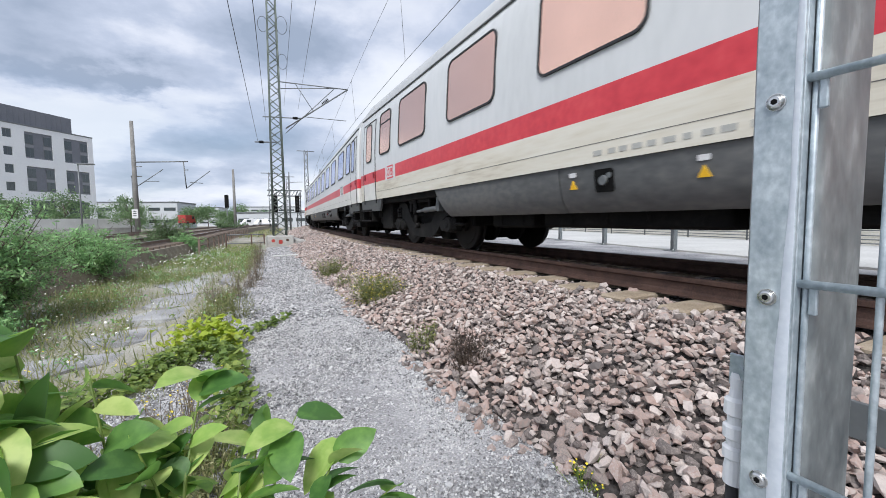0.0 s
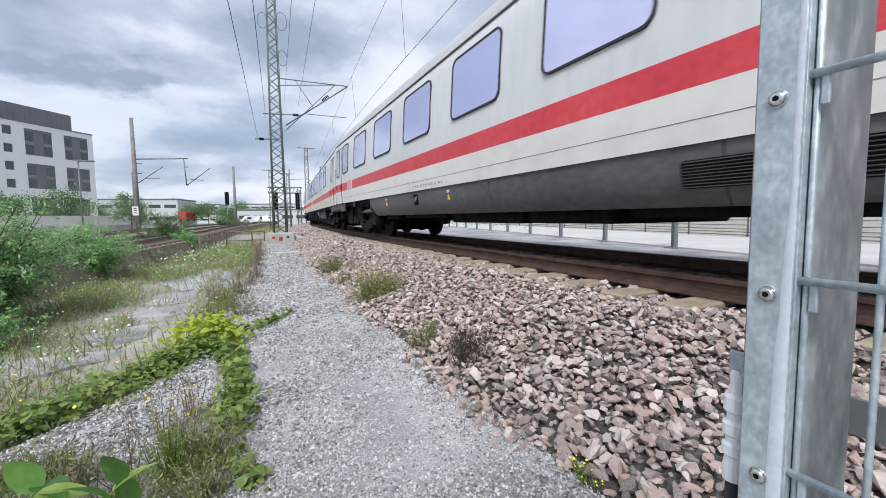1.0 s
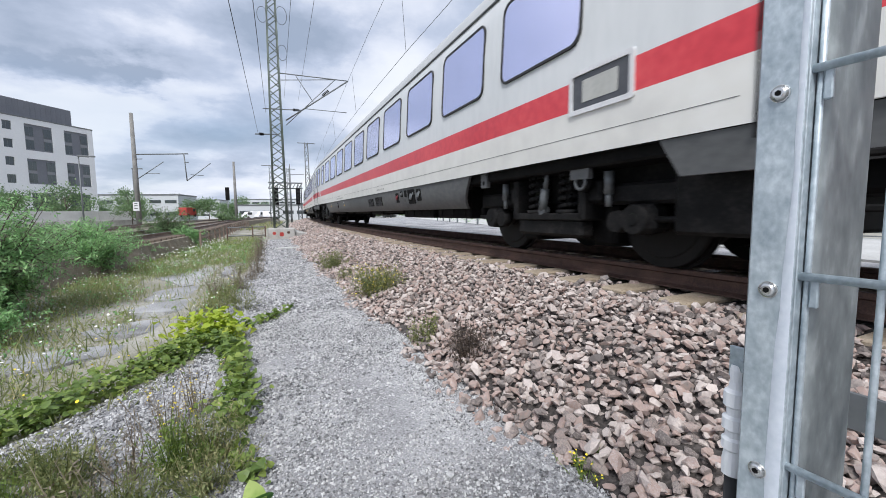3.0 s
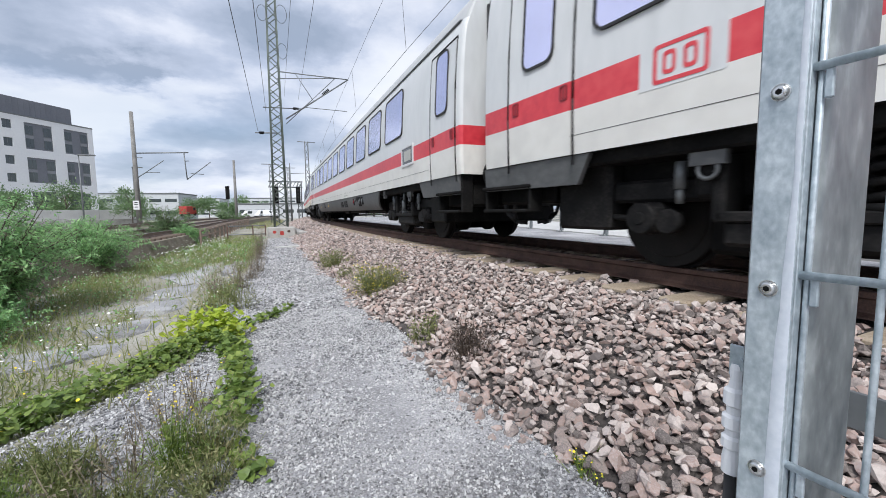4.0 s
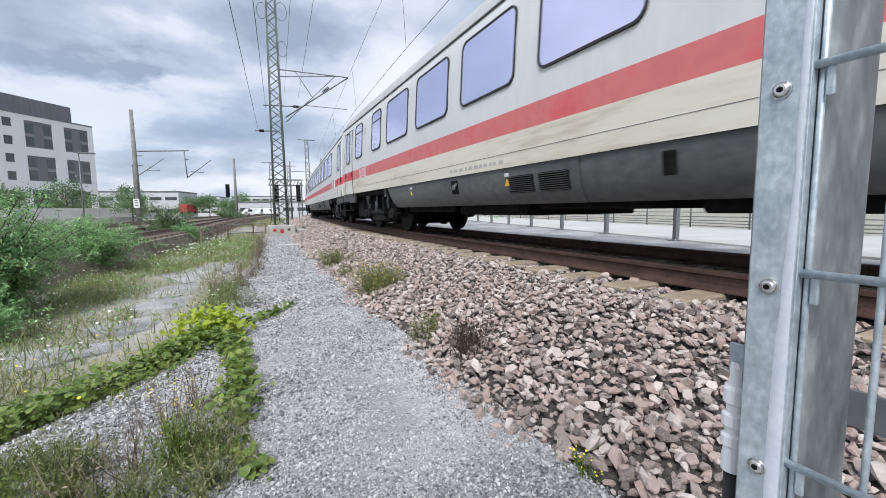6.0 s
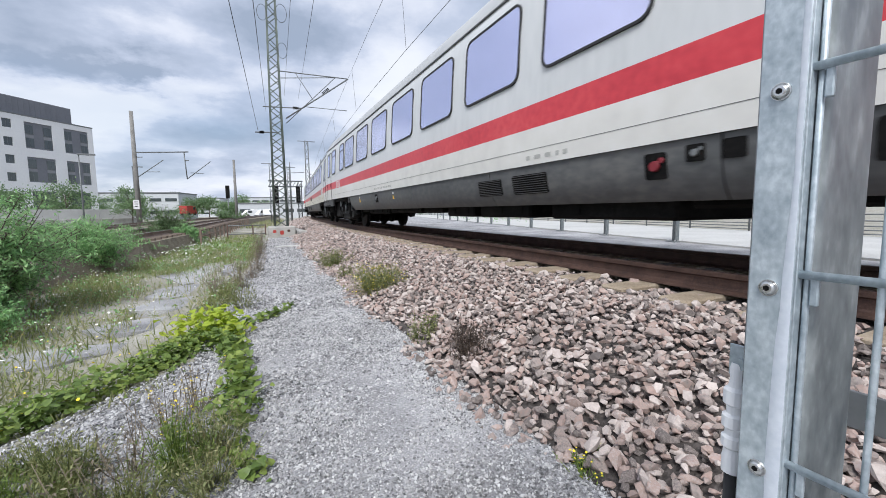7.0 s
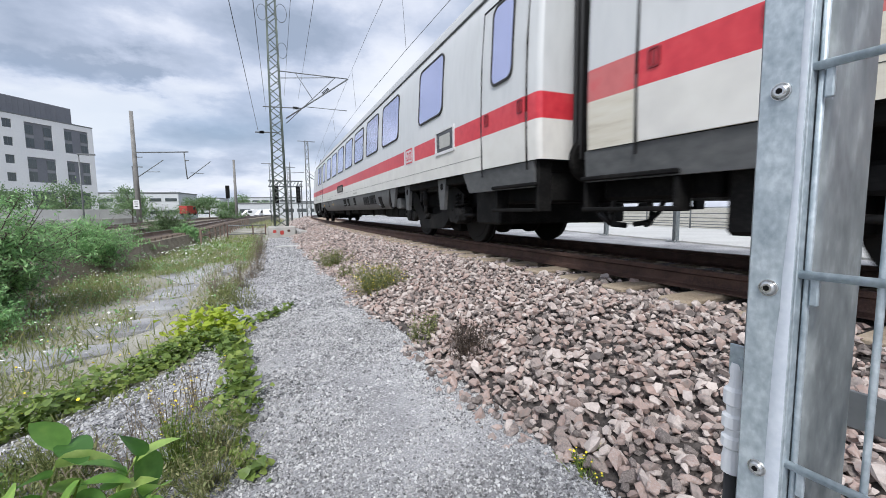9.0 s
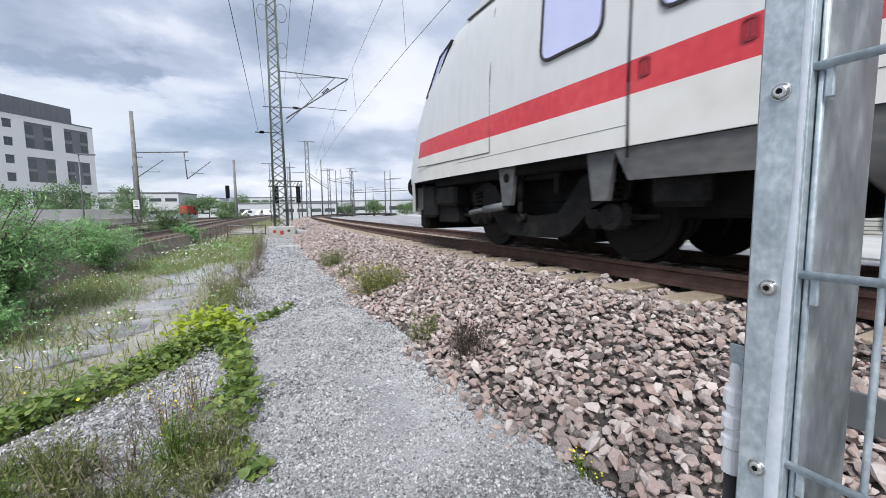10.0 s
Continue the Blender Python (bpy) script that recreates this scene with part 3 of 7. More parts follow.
def build_bogie(car, yc, springs=True, yaw=True):
    """A two-axle bogie: side frames with springs, dampers and axle boxes, brake gear swollen into dark shade fill, and
    two wheelsets.
    """
    bogie = new("bogie")
    bogie.parent = car
    bogie.matrix_basis = pose(0, yc, 0)
    for sx in (-1, 1):
        bm = bmesh.new()
        if springs:
            x0, x1 = (sx * 1.0 - 0.08, sx * 1.0 + 0.08)
            box(bm, (x0, -1.72, 0.60), (x1, -0.60, 0.80), bevel=0.03)
            box(bm, (x0, 0.60, 0.60), (x1, 1.72, 0.80), bevel=0.03)
            box(bm, (sx * 1.04 - 0.16, -0.62, 0.44), (sx * 1.04 + 0.16, 0.62, 0.52), bevel=0.012)
            box(bm, (sx * 1.04 - 0.12, -0.58, 0.26), (sx * 1.04 + 0.06, 0.58, 0.46), bevel=0.03)
            for sy in (-1, 1):
                box(bm, (sx * 1.04 - 0.16, sy * 0.60 - 0.05, 0.44), (sx * 1.04 + 0.16, sy * 0.60 + 0.05, 0.94), bevel=0.02)
                box(bm, (sx * 1.04 - 0.10, sy * 0.72 - 0.09, 0.62), (sx * 1.04 + 0.12, sy * 0.72 + 0.09, 0.86), bevel=0.03)
        else:
            swan_arm(bm, sx)
            box(bm, (sx * 1.10 - 0.09, -0.55, 0.90), (sx * 1.10 + 0.09, 0.55, 1.0), bevel=0.02)
            for sy in (-1, 1):
                box(bm, (sx * 1.12 - 0.06, sy * 0.48 - 0.04, 0.72), (sx * 1.12 + 0.06, sy * 0.48 + 0.04, 0.96), bevel=0.015)
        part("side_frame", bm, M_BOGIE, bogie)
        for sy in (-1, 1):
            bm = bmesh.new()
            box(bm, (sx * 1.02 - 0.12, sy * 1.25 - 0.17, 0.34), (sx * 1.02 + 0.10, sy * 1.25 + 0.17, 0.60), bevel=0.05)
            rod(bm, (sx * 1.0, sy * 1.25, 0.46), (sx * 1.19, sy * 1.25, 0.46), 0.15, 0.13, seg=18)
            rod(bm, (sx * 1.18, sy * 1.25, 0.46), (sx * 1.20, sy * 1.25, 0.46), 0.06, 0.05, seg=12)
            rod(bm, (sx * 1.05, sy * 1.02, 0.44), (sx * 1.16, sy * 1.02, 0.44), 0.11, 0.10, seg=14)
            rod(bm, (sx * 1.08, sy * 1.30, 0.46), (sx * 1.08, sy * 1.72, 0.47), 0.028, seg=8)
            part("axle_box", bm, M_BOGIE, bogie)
            bm = bmesh.new()
            if springs:
                rod(bm, (sx * 1.14, sy * 0.92, 0.58), (sx * 1.14, sy * 0.92, 0.74), 0.03, seg=10)
                rod(bm, (sx * 1.14, sy * 0.92, 0.70), (sx * 1.14, sy * 0.92, 0.92), 0.045, seg=10)
                part("axle_damper", bm, M_STEEL, bogie, "pale upright axle damper")
            else:
                coil(bm, (sx * 1.05, sy * 1.25), 0.11, 0.60, 0.84, 4, 0.024)
                part("coil_spring", bm, M_BOGIE, bogie, "dark coil spring over the axle")
        if springs:
            for sy in (-0.28, 0.28):
                bm = bmesh.new()
                coil(bm, (sx * 1.04, sy), 0.12, 0.56, 0.99, 5, 0.027)
                rod(bm, (sx * 1.04, sy, 0.51), (sx * 1.04, sy, 0.56), 0.16, seg=16)
                rod(bm, (sx * 1.04, sy, 0.98), (sx * 1.04, sy, 1.03), 0.16, seg=16)
                rod(bm, (sx * 1.04, sy, 0.55), (sx * 1.04, sy, 1.0), 0.07, seg=10)
                part("coil_spring", bm, M_BOGIE, bogie, "dark coil spring between steel cups")
            bm = bmesh.new()
            rod(bm, (sx * 1.17, 0.06, 0.55), (sx * 1.17, 0.02, 0.80), 0.05, seg=12)
            rod(bm, (sx * 1.17, 0.02, 0.78), (sx * 1.17, -0.03, 1.0), 0.028, seg=10)
            rod(bm, (sx * 1.10, 0.06, 0.55), (sx * 1.20, 0.06, 0.55), 0.05, seg=10)
            part("damper", bm, M_STEEL, bogie, "silvery slanting damper between the springs")
        else:
            bm = bmesh.new()
            rod(bm, (sx * 1.19, 0.14, 0.46), (sx * 1.19, 0.14, 0.70), 0.038, seg=10)
            rod(bm, (sx * 1.19, 0.14, 0.66), (sx * 1.19, 0.14, 0.94), 0.052, seg=12)
            rod(bm, (sx * 1.10, 0.14, 0.44), (sx * 1.22, 0.14, 0.44), 0.06, seg=10)
            box(bm, (sx * 1.16 - 0.07, 0.04, 0.93), (sx * 1.16 + 0.07, 0.26, 0.97), bevel=0.01)
            part("damper", bm, M_BOGIE, bogie, "dark upright damper")
            if not yaw:
                continue
            bm = bmesh.new()
            rod(bm, (sx * 1.21, -0.95, 0.76), (sx * 1.21, -0.35, 0.74), 0.05, seg=12)
            rod(bm, (sx * 1.21, -0.37, 0.74), (sx * 1.21, 0.0, 0.72), 0.03, seg=10)
            box(bm, (sx * 1.18 - 0.06, -1.02, 0.70), (sx * 1.18 + 0.06, -0.92, 1.0), bevel=0.015)
            part("yaw_damper", bm, M_STEEL, bogie, "silvery yaw damper")
    # Outsized black blocks fill the bogie, standing in for its shaded hollows.
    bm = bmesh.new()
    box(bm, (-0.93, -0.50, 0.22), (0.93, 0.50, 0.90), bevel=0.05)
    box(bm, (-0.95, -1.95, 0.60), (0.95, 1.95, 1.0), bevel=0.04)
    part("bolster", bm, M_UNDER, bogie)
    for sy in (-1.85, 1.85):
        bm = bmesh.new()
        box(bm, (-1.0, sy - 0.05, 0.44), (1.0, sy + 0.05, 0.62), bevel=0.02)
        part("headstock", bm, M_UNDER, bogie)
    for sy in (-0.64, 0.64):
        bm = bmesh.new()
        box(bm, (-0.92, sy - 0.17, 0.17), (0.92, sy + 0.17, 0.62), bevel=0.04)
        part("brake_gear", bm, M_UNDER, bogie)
    for sy in (-1.25, 1.25):
        bm = bmesh.new()
        for sx in (-1, 1):
            rod(bm, (sx * 0.685, 0, 0), (sx * 0.785, 0, 0), 0.46, 0.452, seg=36)
            rod(bm, (sx * 0.655, 0, 0), (sx * 0.69, 0, 0), 0.488, seg=36)
            rod(bm, (sx * 0.78, 0, 0), (sx * 0.795, 0, 0), 0.37, 0.36, seg=30)
            rod(bm, (sx * 0.78, 0, 0), (sx * 0.86, 0, 0), 0.12, seg=16)
        rod(bm, (-0.8, 0, 0), (0.8, 0, 0), 0.08, seg=14)
        for x in (-0.28, 0.28):
            rod(bm, (x - 0.05, 0, 0), (x + 0.05, 0, 0), 0.31, seg=24)
        ws = part("wheelset", bm, M_WHEEL, bogie, "dark steel wheelset with brake discs")
        ws.matrix_basis = pose(0, sy, 0.46)
    return bogie


def filler_ring(car, y, z=0.99, x=1.33, r=0.075):
    """An open pale ring round a black disc for the filler mouth's shade."""
    bm = bmesh.new()
    n, m = 20, 8
    grid = [[bm.verts.new((-x - 0.015 * math.cos(b * 2 * math.pi / m) - 0.01, y + (r + 0.015 * math.sin(b * 2 * math.pi / m)) * math.cos(a * 2 * math.pi / n), z + (r + 0.015 * math.sin(b * 2 * math.pi / m)) * math.sin(a * 2 * math.pi / n)))
             for b in range(m)] for a in range(n)]
    for a in range(n):
        for b in range(m):
            f = bm.faces.new((grid[a][b], grid[(a + 1) % n][b], grid[(a + 1) % n][(b + 1) % m], grid[a][(b + 1) % m]))
            f.smooth = True
    bmesh.ops.recalc_face_normals(bm, faces=bm.faces)
    ring = part("filler_ring", bm, M_STEEL, car, "pale filler ring round a dark mouth")
    bm = bmesh.new()
    rod(bm, (-x + 0.08, y, z), (-x + 0.004, y, z), r * 1.35, seg=18)
    part("filler_mouth", bm, M_UNDER, ring)


def hung_plate(car, y, z0, z1, w0, w1, x=1.30, material=None, hole=0.0, ring=False):
    """A grey plate hanging below the sill, tapering downwards, with a black disc as a hole's shade or a lifting ring.
    """
    m = Matrix.Translation((-x, y, 0)) @ Matrix(((0, 0, -1, 0), (-1, 0, 0, 0), (0, 1, 0, 0), (0, 0, 0, 1)))
    bm = bmesh.new()
    slab(bm, [(-w1 / 2, z0), (w1 / 2, z0), (w0 / 2, z1), (-w0 / 2, z1)], -0.03, 0.03, m)
    plate = part("hung_plate", bm, material or M_SKIRT, car)
    if hole:
        bm = bmesh.new()
        rod(bm, (-x - 0.02, y, z1 - 0.13), (-x - 0.034, y, z1 - 0.13), hole, seg=16)
        part("plate_hole", bm, M_UNDER, plate)
    if ring:
        filler_ring(car, y, z0 - 0.03, x, 0.07)


def add_skirt(car, y0, y1, z0=0.60, side=-1, slope0=0.35, slope1=0.35):
    """Grey side skirt panels below the body, their ends cut aslant over the bogies."""
    n = max(1, round((y1 - y0) / 2.9))
    cuts = [y0 + (y1 - y0) * i / n for i in range(n + 1)]
    for i in range(n):
        a, b = cuts[i] + 0.008, cuts[i + 1] - 0.008
        a2, b2 = a + (slope0 if i == 0 else 0), b - (slope1 if i == n - 1 else 0)
        bm = bmesh.new()
        rows = []
        for z, x in zip(SKIRT_Z, SKIRT_X):
            f = (FLOOR_Z - z) / (FLOOR_Z - SKIRT_Z[0])
            z = FLOOR_Z - (FLOOR_Z - z) * (FLOOR_Z - z0) / (FLOOR_Z - SKIRT_Z[0])
            ya, yb = a + (a2 - a) * f, b - (b - b2) * f
            rows.append([bm.verts.new((side * xx, y, z)) for y, xx in ((ya, x - 0.04), (ya, x), (yb, x), (yb, x - 0.04))])
        for r0, r1 in zip(rows, rows[1:]):
            for k in range(3):
                q = bm.faces.new((r0[k], r0[k + 1], r1[k + 1], r1[k]))
                q.smooth = k == 1
                if k == 1:
                    for e in (q.edges[1], q.edges[3]):
                        e.smooth = False
        bm.faces.new(rows[0])
        bmesh.ops.recalc_face_normals(bm, faces=bm.faces)
        part("skirt_panel", bm, M_SKIRT, car)


def add_apron(car, y0, y1, c0, c1, side=-1):
    """A short grey apron under an end door, one lower corner cut off."""
    bm = bmesh.new()
    outer = [(y0, FLOOR_Z - 0.004), (y1, FLOOR_Z - 0.004), (y1 - c1, 0.79), (y0 + c0, 0.79)]
    o = [bm.verts.new((side * (1.385 if z > 1 else 1.36), y, z)) for y, z in outer]
    q = [bm.verts.new((side * (1.33 if z > 1 else 1.31), y, z)) for y, z in outer]
    bm.faces.new(o)
    for j in range(4):
        bm.faces.new([o[j], q[j], q[(j + 1) % 4], o[(j + 1) % 4]])
    bmesh.ops.recalc_face_normals(bm, faces=bm.faces)
    part("end_apron", bm, M_SKIRT, car)


def emblem(car, y, z=1.635):
    """The operator's square mark: a red frame with two plain bars on a pale field."""
    m = side_pose(y, z)
    bm = bmesh.new()
    slab(bm, rounded(0.66, 0.34, 0.02), -0.01, 0.003, m)
    field = part("emblem", bm, M_WHITE, car, "pale field with the operator's red mark")
    bm = bmesh.new()
    slab(bm, rounded(0.42, 0.29, 0.03), -0.01, 0.006, m, 0, rounded(0.36, 0.23, 0.02))
    for x in (-0.08, 0.08):
        slab(bm, rounded(0.10, 0.17, 0.03), -0.01, 0.006, Matrix(m) @ Matrix.Translation((x, 0, 0)), 0, rounded(0.05, 0.11, 0.02))
    part("mark", bm, M_RED, field)


def lettering(car, text, y, z, size, material):
    cu = bpy.data.curves.new("lettering", "FONT")
    cu.body, cu.size, cu.align_x, cu.extrude = text, size, "CENTER", 0.001
    cu.materials.append(material)
    ob = new("lettering", cu)
    ob.parent = car
    ob.matrix_basis = side_pose(y, z, -1, 0.005)


def small_print(car, y, n, seed):
    """Rows of unreadable small print as plain grey bars along the lower side."""
    rnd = random.Random(seed)
    x = 0.0
    for k in range(n):
        bm = bmesh.new()
        w = rnd.uniform(0.05, 0.11)
        box(bm, (x, -0.024, 0), (x + w, 0.024, 0.003), side_pose(y, 1.16))
        part("print_bar", bm, M_PRINT, car)
        x += w + rnd.uniform(0.03, 0.09)


def side_box(car, name, y, z, w, h, material, label="", out=0.004, side=-1, frame_mat=None, r=0.03):
    m = side_pose(y, z, side)
    bm = bmesh.new()
    if frame_mat is not None:
        slab(bm, rounded(w, h, r), -0.01, out + 0.014, m, 0, rounded(w - 0.09, h - 0.09, r * 0.6))
        fr = part(name, bm, frame_mat, car, label)
        bm = bmesh.new()
        slab(bm, rounded(w - 0.09, h - 0.09, r * 0.6), -0.01, out, m)
        part("panel", bm, material, fr)
        return fr
    slab(bm, rounded(w, h, r), -0.01, out, m)
    return part(name, bm, material, car, label)


def skirt_pose(y, z, side=-1):
    """A pose on the skirt's curve, local z outwards."""
    x = float(np.interp(z, SKIRT_Z, SKIRT_X)) + 0.003
    lean = math.atan2(float(np.interp(z + 0.09, SKIRT_Z, SKIRT_X)) - float(np.interp(z - 0.09, SKIRT_Z, SKIRT_X)), 0.18)
    return Matrix.Translation((side * x, y, z)) @ Matrix(((0, 0, -1, 0), (-1, 0, 0, 0), (0, 1, 0, 0), (0, 0, 0, 1))) @ Matrix.Rotation(lean, 4, "X")


def skirt_mark(car, name, y, z, w, h, material, label="", side=-1):
    """A plate, hatch or mark on the skirt."""
    m = skirt_pose(y, z, side)
    bm = bmesh.new()
    if name == "warning_triangle":
        slab(bm, [(-w / 2, -h / 2), (w / 2, -h / 2), (0, h / 2)], -0.01, 0.005, m)
    else:
        slab(bm, rounded(w, h, min(w, h) * 0.12, 2), -0.02, 0.006, m)
    return part(name, bm, material, car, label)


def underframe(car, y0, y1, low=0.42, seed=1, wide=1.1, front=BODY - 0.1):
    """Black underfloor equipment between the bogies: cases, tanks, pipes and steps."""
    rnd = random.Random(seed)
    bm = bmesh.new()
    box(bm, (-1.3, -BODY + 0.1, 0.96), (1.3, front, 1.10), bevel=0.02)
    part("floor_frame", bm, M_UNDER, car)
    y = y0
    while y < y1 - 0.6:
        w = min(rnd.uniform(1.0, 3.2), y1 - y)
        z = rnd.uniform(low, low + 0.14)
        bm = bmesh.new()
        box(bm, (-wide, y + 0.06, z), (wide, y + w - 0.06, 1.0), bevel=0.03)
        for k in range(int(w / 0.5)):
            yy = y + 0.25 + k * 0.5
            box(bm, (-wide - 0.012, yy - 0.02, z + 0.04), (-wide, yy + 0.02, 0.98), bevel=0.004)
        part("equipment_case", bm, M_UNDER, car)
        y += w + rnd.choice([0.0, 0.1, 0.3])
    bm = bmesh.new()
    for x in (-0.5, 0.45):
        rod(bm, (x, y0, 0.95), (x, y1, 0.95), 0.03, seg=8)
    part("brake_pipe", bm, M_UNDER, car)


def end_fittings(car, y, d):
    """Buffers, gangway bellows, coupling and hoses at one end."""
    for x in (-0.875, 0.875):
        bm = bmesh.new()
        rod(bm, (x, y, 1.06), (x, y + d * 0.12, 1.06), 0.09, seg=12)
        rod(bm, (x, y + d * 0.12, 1.06), (x, y + d * 0.155, 1.06), 0.24, 0.2, seg=20)
        part("buffer", bm, M_UNDER, car)
    bm = bmesh.new()
    for k in range(4):
        box(bm, (-0.98 - 0.03 * (k % 2), min(y + d * 0.042 * k, y + d * 0.042 * (k + 1)), 1.05), (0.98 + 0.03 * (k % 2), max(y + d * 0.042 * k, y + d * 0.042 * (k + 1)), 3.45), bevel=0.02)
    part("gangway_bellows", bm, M_RUBBER, car)
    bm = bmesh.new()
    box(bm, (-0.12, min(y, y + d * 0.15), 0.93), (0.12, max(y, y + d * 0.15), 1.1), bevel=0.02)
    pts = [(0.35, 1.0), (0.42, 0.7), (0.40, 0.5), (0.3, 0.38), (0.15, 0.36)]
    for x in (-1, 1):
        for (x0, z0), (x1, z1), k in zip(pts, pts[1:], range(4)):
            rod(bm, (x * x0 - 0.3, y + d * 0.07 * k, z0), (x * x1 - 0.3, y + d * 0.07 * (k + 1), z1), 0.03, seg=8)
    part("coupling_and_hoses", bm, M_RUBBER, car)
    for sx in (-1, 1):
        bm = bmesh.new()
        box(bm, (sx * 1.30 - 0.1, min(y - d * 0.1, y - d * 1.0), 0.52), (sx * 1.30 + 0.06, max(y - d * 0.1, y - d * 1.0), 0.56), bevel=0.01)
        box(bm, (sx * 1.30 - 0.1, min(y - d * 0.08, y - d * 1.02), 0.80), (sx * 1.30 + 0.06, max(y - d * 0.08, y - d * 1.02), 0.84), bevel=0.01)
        for k in (0.1, 0.98):
            box(bm, (sx * 1.25 - 0.1, y - d * k - 0.025, 0.52), (sx * 1.25 + 0.08, y - d * k + 0.025, 1.08), bevel=0.01)
        part("boarding_step", bm, M_UNDER, car)


def build_coach(spec):
    label = spec["label"]
    car = thing("control_coach" if spec.get("cab") else "coach", label, "railway coach", group="coaches of the train")
    glass = spec.get("glass", M_GLASS)
    bm = bmesh.new()
    body_shell(bm, -BODY, NOSE if spec.get("cab") else FAR_END, cab=1 if spec.get("cab") else None)
    part("body", bm, [M_DUSTY if spec.get("faded") or spec.get("yellowed") else M_CREAM, M_REDFADE if spec.get("faded") else M_RED, M_WHITE, M_ROOF, M_UNDER], car)
    bm = bmesh.new()
    for sx in (-1, 1):
        y1 = BODY - (2.6 if spec.get("cab") else 0.15)
        box(bm, (sx * 1.295 - 0.03, -BODY + 0.15, 3.255), (sx * 1.295 + 0.03, y1, 3.28), bevel=0.006)
    part("gutter", bm, M_STEEL, car)
    bm = bmesh.new()
    rod(bm, (-1.408, -BODY + 1.3, 1.255), (-1.408, BODY - (2.4 if spec.get("cab") else 1.3), 1.255), 0.0025, seg=4)
    part("panel_joint", bm, M_LINE, car)
    for side in (-1, 1):
        for y, w, kind in spec["windows"]:
            zc, h = spec.get("win_z", (2.58, 0.92))
            add_window(car, y, zc, w, h, glass, kind == "vent", side=side)
        for y in spec["doors"]:
            add_door(car, y, glass, side=side)
        if spec.get("skirt"):
            for a, b in spec["skirt"]:
                add_skirt(car, a, b, spec.get("skirt_low", 0.60), side)
    if spec.get("aprons", True):
        for y0, y1, c0, c1 in ((-BODY + 0.12, -11.15, 0, 0.16), (11.15, BODY - 0.12, 0.16, 0)):
            if spec.get("cab") and y0 > 0:
                continue
            for side in (-1, 1):
                add_apron(car, y0, y1, c0, c1, side)
    for args in spec.get("marks", ()):
        skirt_mark(car, *args)
    for args in spec.get("boxes", ()):
        side_box(car, *args)
    underframe(car, -7.4, 7.4, spec.get("low", 0.42), spec["seed"], 1.18 if not spec.get("skirt") else 1.05, 11.6 if spec.get("cab") else BODY - 0.1)
    # Outer boxes are added black fill under the doors; inner ones are cases.
    for y0, y1, z0 in ((-12.9, -11.85, 0.62), (-11.8, -11.1, 0.34), (11.1, 11.8, 0.34), (11.85, 12.9 if not spec.get("cab") else 11.95, 0.62)):
        bm = bmesh.new()
        box(bm, (-1.14, y0, z0), (1.14, y1, 1.0), bevel=0.03)
        part("end_case", bm, M_UNDER if z0 > 0.5 else M_BOGIE, car)
    if spec.get("springs", True):
        for k in (-1, 1):
            hung_plate(car, k * 10.15, 0.86, FLOOR_Z, 0.26, 0.26, 1.24, ring=True)
            hung_plate(car, k * 8.3, 0.88, FLOOR_Z, 0.16, 0.15, 1.30, hole=0.03)
    pivot = spec.get("pivot", 9.5)
    for yc in (-pivot, pivot):
        build_bogie(car, yc, spec.get("springs", True), not spec.get("cab"))
    end_fittings(car, -BODY, -1)
    if not spec.get("cab"):
        end_fittings(car, BODY, 1)
    else:
        finish_cab(car)
    for y in spec.get("flange", (-7.75, 7.75)):
        filler_ring(car, y)
    return car


